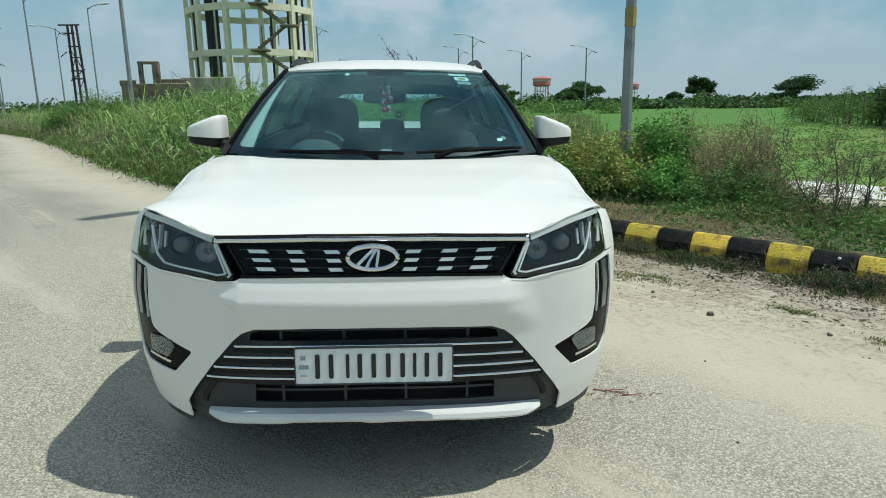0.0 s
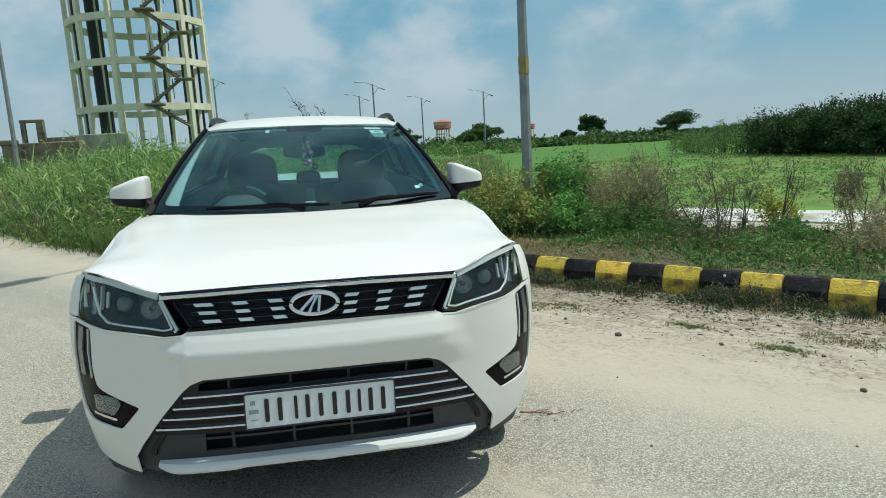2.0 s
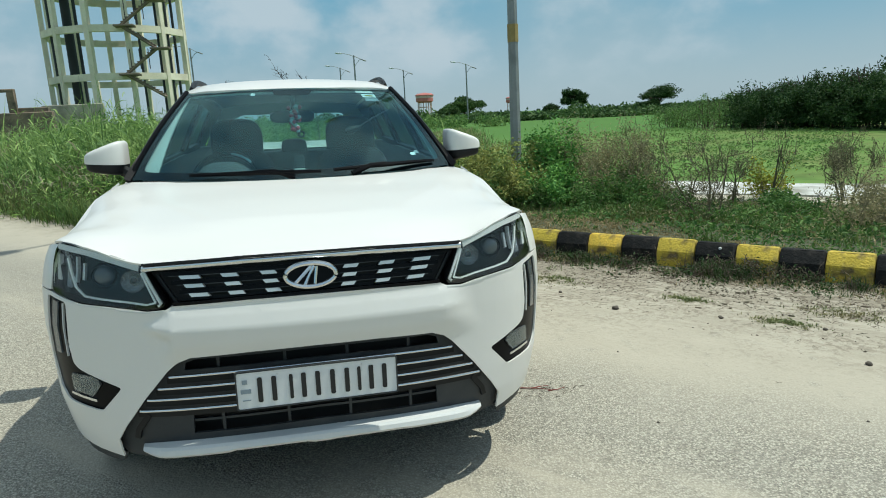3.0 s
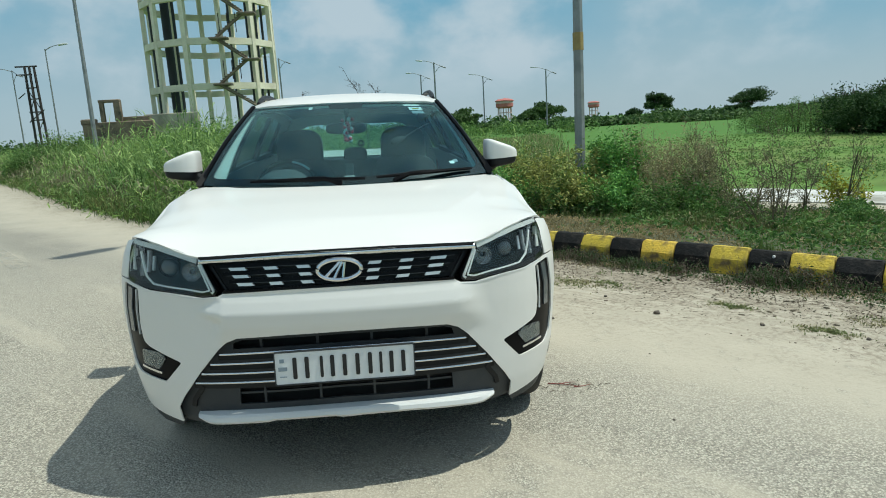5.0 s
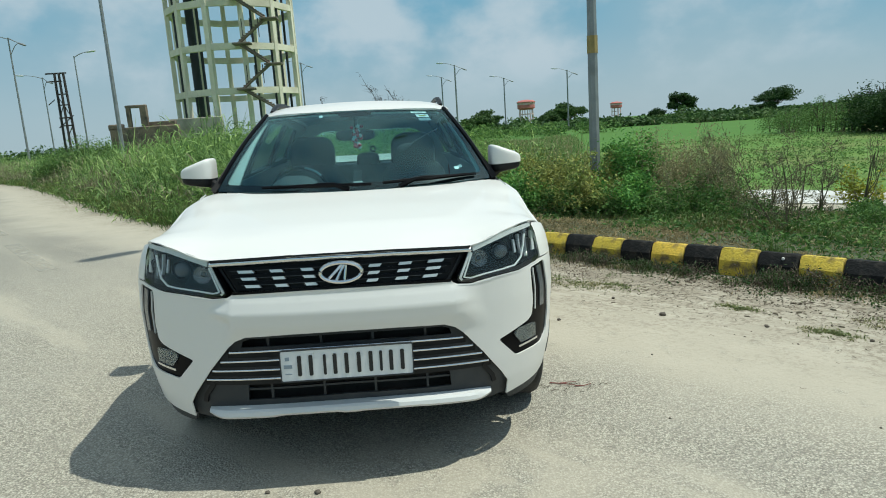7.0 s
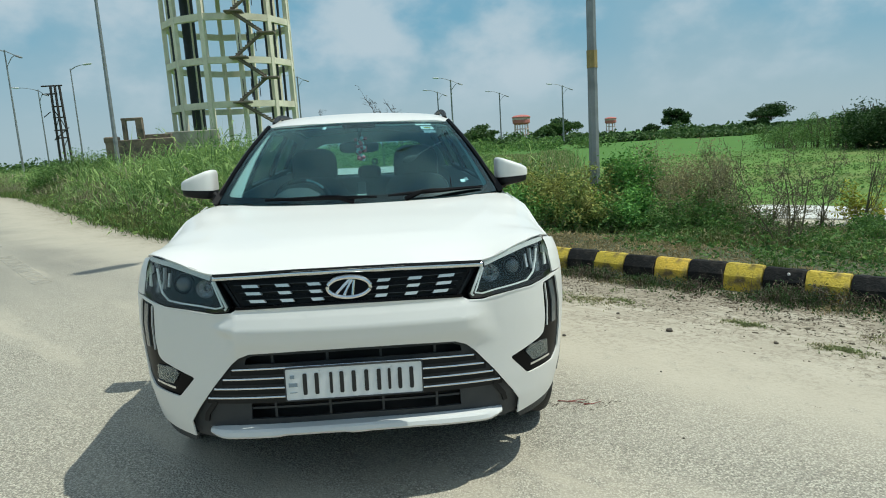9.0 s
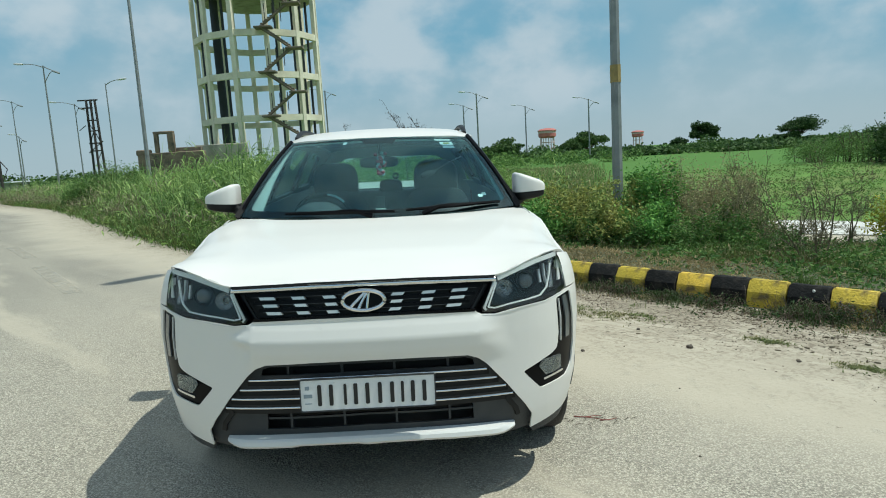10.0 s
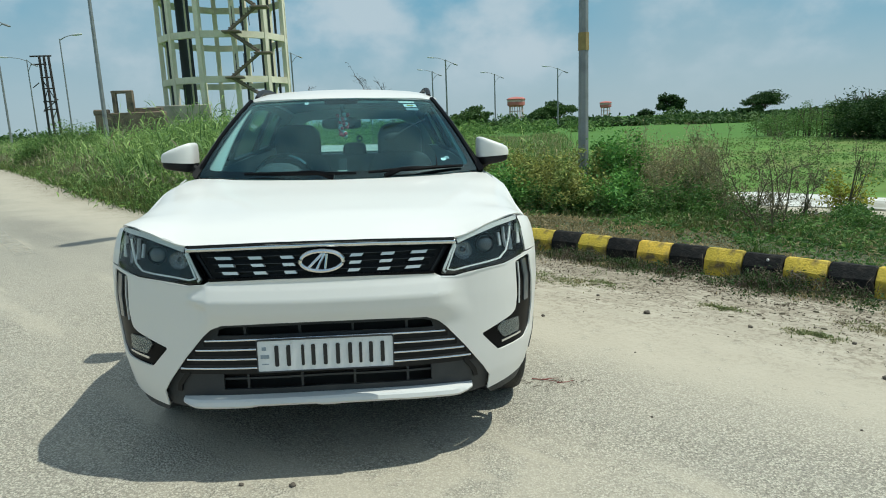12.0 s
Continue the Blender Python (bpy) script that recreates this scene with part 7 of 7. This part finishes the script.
# far line of bushes round the meadow
rng = np.random.default_rng(12)
pts = []
for _ in range(760):
    x = rng.uniform(-12, 150)
    y = (97 - 0.45 * max(0, x) if x < 45 else 77 + 0.25 * (x - 45)) + rng.normal(0, 4)
    if rng.uniform() < 0.55:
        y += rng.uniform(18, 60)
    k = 0.75 + 0.9 * noise.noise((x * 0.11, y * 0.05, 4.0))
    h, w = max(0.3, rng.uniform(0.5, 1.7) * k * (1.6 if rng.uniform() < 0.10 else 1.0) * (1 + 0.008 * max(0.0, y - 90)) * (1.35 if x < 30 else 1.0)), rng.uniform(0.8, 2.8)
    q = rng.normal(0, 1, (120, 3))
    q /= np.linalg.norm(q, axis=1)[:, None]
    q *= (rng.uniform(0.3, 1, 120) ** 0.5)[:, None]
    q = q * np.array([w, w, h * 0.55]) + np.array([x, y, ground(x, y) + h * 0.42])
    pts.append(q)
tagged(leaves("far_bushes", np.concatenate(pts), 0.50, LEAFMID, 13, None, 0.1, 0.7), "distant line of dark green bushes beyond the meadow", "bushes", kind="stuff")
pts = []
for _ in range(240):
    x = rng.uniform(-110, -14)
    y = 86 + rng.normal(0, 8) + 0.2 * abs(x)
    h, w = rng.uniform(1.0, 2.4) * (1.35 if x < -58 else 1.0), rng.uniform(1.2, 3.0)
    q = rng.normal(0, 1, (70, 3))
    q /= np.linalg.norm(q, axis=1)[:, None]
    pts.append(q * np.array([w, w, h * 0.55]) * (rng.uniform(0.3, 1, 70) ** 0.5)[:, None] + np.array([x, y + 20, ground(x, y) + h * 0.42]))
tagged(leaves("far_bushes", np.concatenate(pts), 0.55, LEAFMID, 14, None, 0.1, 0.7), "distant bushes on the far side of the road", "bushes", kind="stuff")


# tall hedge at the edge of the meadow
def hedge(label, pts_line, height, depth, n, leafmat, size, seed):
    rng = np.random.default_rng(seed)
    base = thing("hedge", label, "hedge", (pts_line[0][0], pts_line[0][1], 0))
    o = np.array([pts_line[0][0], pts_line[0][1], 0])
    out, twigs = [], []
    (x0, y0, h0), (x1, y1, h1) = pts_line
    for _ in range(n // 70):
        t = rng.uniform()
        x, y, h = x0 + (x1 - x0) * t, y0 + (y1 - y0) * t, h0 + (h1 - h0) * t
        h *= 0.80 + 0.45 * noise.noise((t * 17, seed, 0)) + 0.10 * rng.normal()
        d, z, r = rng.normal(0, depth * 0.35), h * rng.uniform(0.08, 0.92) ** 0.75, rng.uniform(0.2, 0.45)
        for _ in range(70):
            q = rng.normal(0, r * 0.5, 3)
            out.append((x + d + q[0], y + d * 0.6 + q[1], max(0.03, ground(x, y) + z + q[2] * 0.8)))
    for _ in range(n // 500):
        t = rng.uniform()
        p = Vector((x0 + (x1 - x0) * t, y0 + (y1 - y0) * t + rng.normal(0, depth * 0.3), 0)) - Vector(o)
        p.z = ground(p.x + o[0], p.y + o[1])
        h = (h0 + (h1 - h0) * t)
        twigs.append(([p, p + Vector((rng.normal(0, 0.1), rng.normal(0, 0.1), h * 0.5)), p + Vector((rng.normal(0, 0.25), rng.normal(0, 0.25), h * rng.uniform(0.8, 1.05)))], 0.03))
    tagged(part("branchwork", wood(twigs, 0.008), BARK, base, smooth=0), kind="stuff")
    leaves("foliage", np.array(out) - o, size, leafmat, seed, base, 0.0, 0.4)


hedge("dense dark green hedge at the edge of the meadow", ((21.6, 26.6, 1.85), (23.6, 17.0, 2.75)), 3.0, 2.2, 100000, LEAFDARK, 0.13, 81)
hedge("lower green bushes running out from the hedge", ((21.0, 32.6, 1.15), (21.6, 26.5, 1.70)), 1.5, 1.8, 17000, LEAFMIDDLE, 0.085, 82)
# tops of tall dead weeds behind the car
for x, y, h, w, sd in ((0.00, 8.6, 2.36, 0.44, 91), (0.34, 8.6, 2.24, 0.50, 92), (-0.86, 8.6, 2.12, 0.14, 93)):
    rng = np.random.default_rng(sd)
    dead = thing("dead_weed", "tall bare dead weed with a spray of thin stalks", "weed", (x, y, ground(x, y)), "bare weeds")
    lines, tips, fork = [], [], Vector((0.10, 0, h * 0.66))
    part("stem", wood([([Vector((0.14, 0, 0)), Vector((0.12, 0, h * 0.35)), fork], 0.012)], 0.006, 6), BARK, dead, smooth=0)
    for k in range(8 if w > 0.3 else 2):
        end = Vector((0.04 + (k / 7 - 0.55) * w, rng.uniform(-0.1, 0.1), h * rng.uniform(0.84, 1.0) * (1 - 0.02 * k)))
        mid = fork.lerp(end, 0.5) + Vector((0.10 * w, 0, 0.03))
        limb = [fork, fork.lerp(mid, 0.6), mid, mid.lerp(end, 0.5) + Vector(rng.normal(0, 0.012, 3)), end]
        lines.append((limb, 0.0055))
        for _ in range(8):
            p = limb[2].lerp(end, rng.uniform(-0.3, 1))
            q = p + Vector((rng.normal(-0.02, 0.05), rng.normal(0, 0.03), rng.uniform(-0.01, 0.07)))
            lines.append(([p, p.lerp(q, 0.5) + Vector((0, 0, 0.01)), q], 0.0034))
            tips.append(tuple(q))
    tagged(part("branchwork", wood(lines, 0.0017), BARK, dead, smooth=0), kind="stuff")
    leaves("withered_leaves", np.repeat(np.array(tips), 3, 0) + rng.normal(0, 0.010, (3 * len(tips), 3)), 0.018, LITTER, sd, dead)
# pale low shed far up the road
shed = thing("low_building", "long low whitewashed building far up the road", "building", (-72, 101, 0))
part("wall", block((24, 5, 1.35), (0, 0, 0.67), 0.05, 1), PLASTER, shed)
part("roof", block((25, 6, 0.2), (0, 0, 1.43), 0.03, 1), LAMPGREY, shed)

# rough faded weeds behind the car, before the meadow
rng = np.random.default_rng(77)
pts, hs, dry, dh = [], [], [], []
for _ in range(900):
    d = rng.uniform(14, 46)
    cx, cy = 0.3 + (d + 2.5) * rng.uniform(0.02, 0.27), d
    k = 0.6 + 0.7 * noise.noise((cx * 0.25, cy * 0.2, 8.0))
    for _ in range(22):
        x, y = cx + rng.normal(0, 0.4), cy + rng.normal(0, 0.4)
        g = rng.uniform() < 0.55
        (pts if g else dry).append((x, y, ground(x, y) - 0.03))
        (hs if g else dh).append(max(0.08, k * rng.uniform(0.3, 0.85)))
tagged(blades("rough_weeds", pts, hs, 0.035, FIELD, 1.0, 33), "rough green weeds behind the shrubs", "weeds", kind="stuff")
tagged(blades("faded_stalks", dry, dh, 0.028, LEAFBROWN, 1.0, 34), "faded brownish weeds behind the shrubs", "weeds", kind="stuff")
pts = []
for _ in range(34):
    x, y = rng.uniform(5, 22), rng.uniform(58, 78)
    h, w = rng.uniform(0.7, 1.7), rng.uniform(0.8, 1.8)
    q = rng.normal(0, 1, (160, 3))
    q /= np.linalg.norm(q, axis=1)[:, None]
    pts.append(q * np.array([w, w, h * 0.55]) * (rng.uniform(0.3, 1, 160) ** 0.5)[:, None] + np.array([x, y, ground(x, y) + h * 0.45]))
tagged(leaves("mid_bushes", np.concatenate(pts), 0.26, LEAFMIDDLE, 35, None, 0.1, 0.6), "round green bushes at the near side of the meadow", "bushes", kind="stuff")
# low tufts scattered over the near part of the meadow
low, pale = [], []
for _ in range(900):
    d = rng.uniform(9, 30)
    cx, cy = 0.3 + (d + 2.5) * rng.uniform(0.30, 0.95), d
    s = kerb_s(cx, cy)
    if s > -4.6 or (-6.9 < s < -4.5 and (K0 - Vector((cx, cy))).dot(KD) < 1.6):
        continue
    k = noise.noise((cx * 0.3, cy * 0.3, 21.0))
    hh, r = rng.uniform(0.03, 0.08) * (1 + max(0.0, k)), rng.uniform(0.12, 0.35)
    for _ in range(16):
        (pale if rng.uniform() < 0.04 - 0.2 * k else low).append((cx + rng.normal(0, r), cy + rng.normal(0, r), ground(cx, cy) + hh * rng.uniform(0, 1)))
tagged(leaves("meadow_tufts", low, 0.10, FIELD, 37, None, 0.0, 0.35), "low green tufts over the near meadow", "grass", kind="stuff")
tagged(leaves("meadow_tufts", pale, 0.09, LEAFBROWN, 38, None, 0.0, 0.3), "low faded tufts over the near meadow", "grass", kind="stuff")
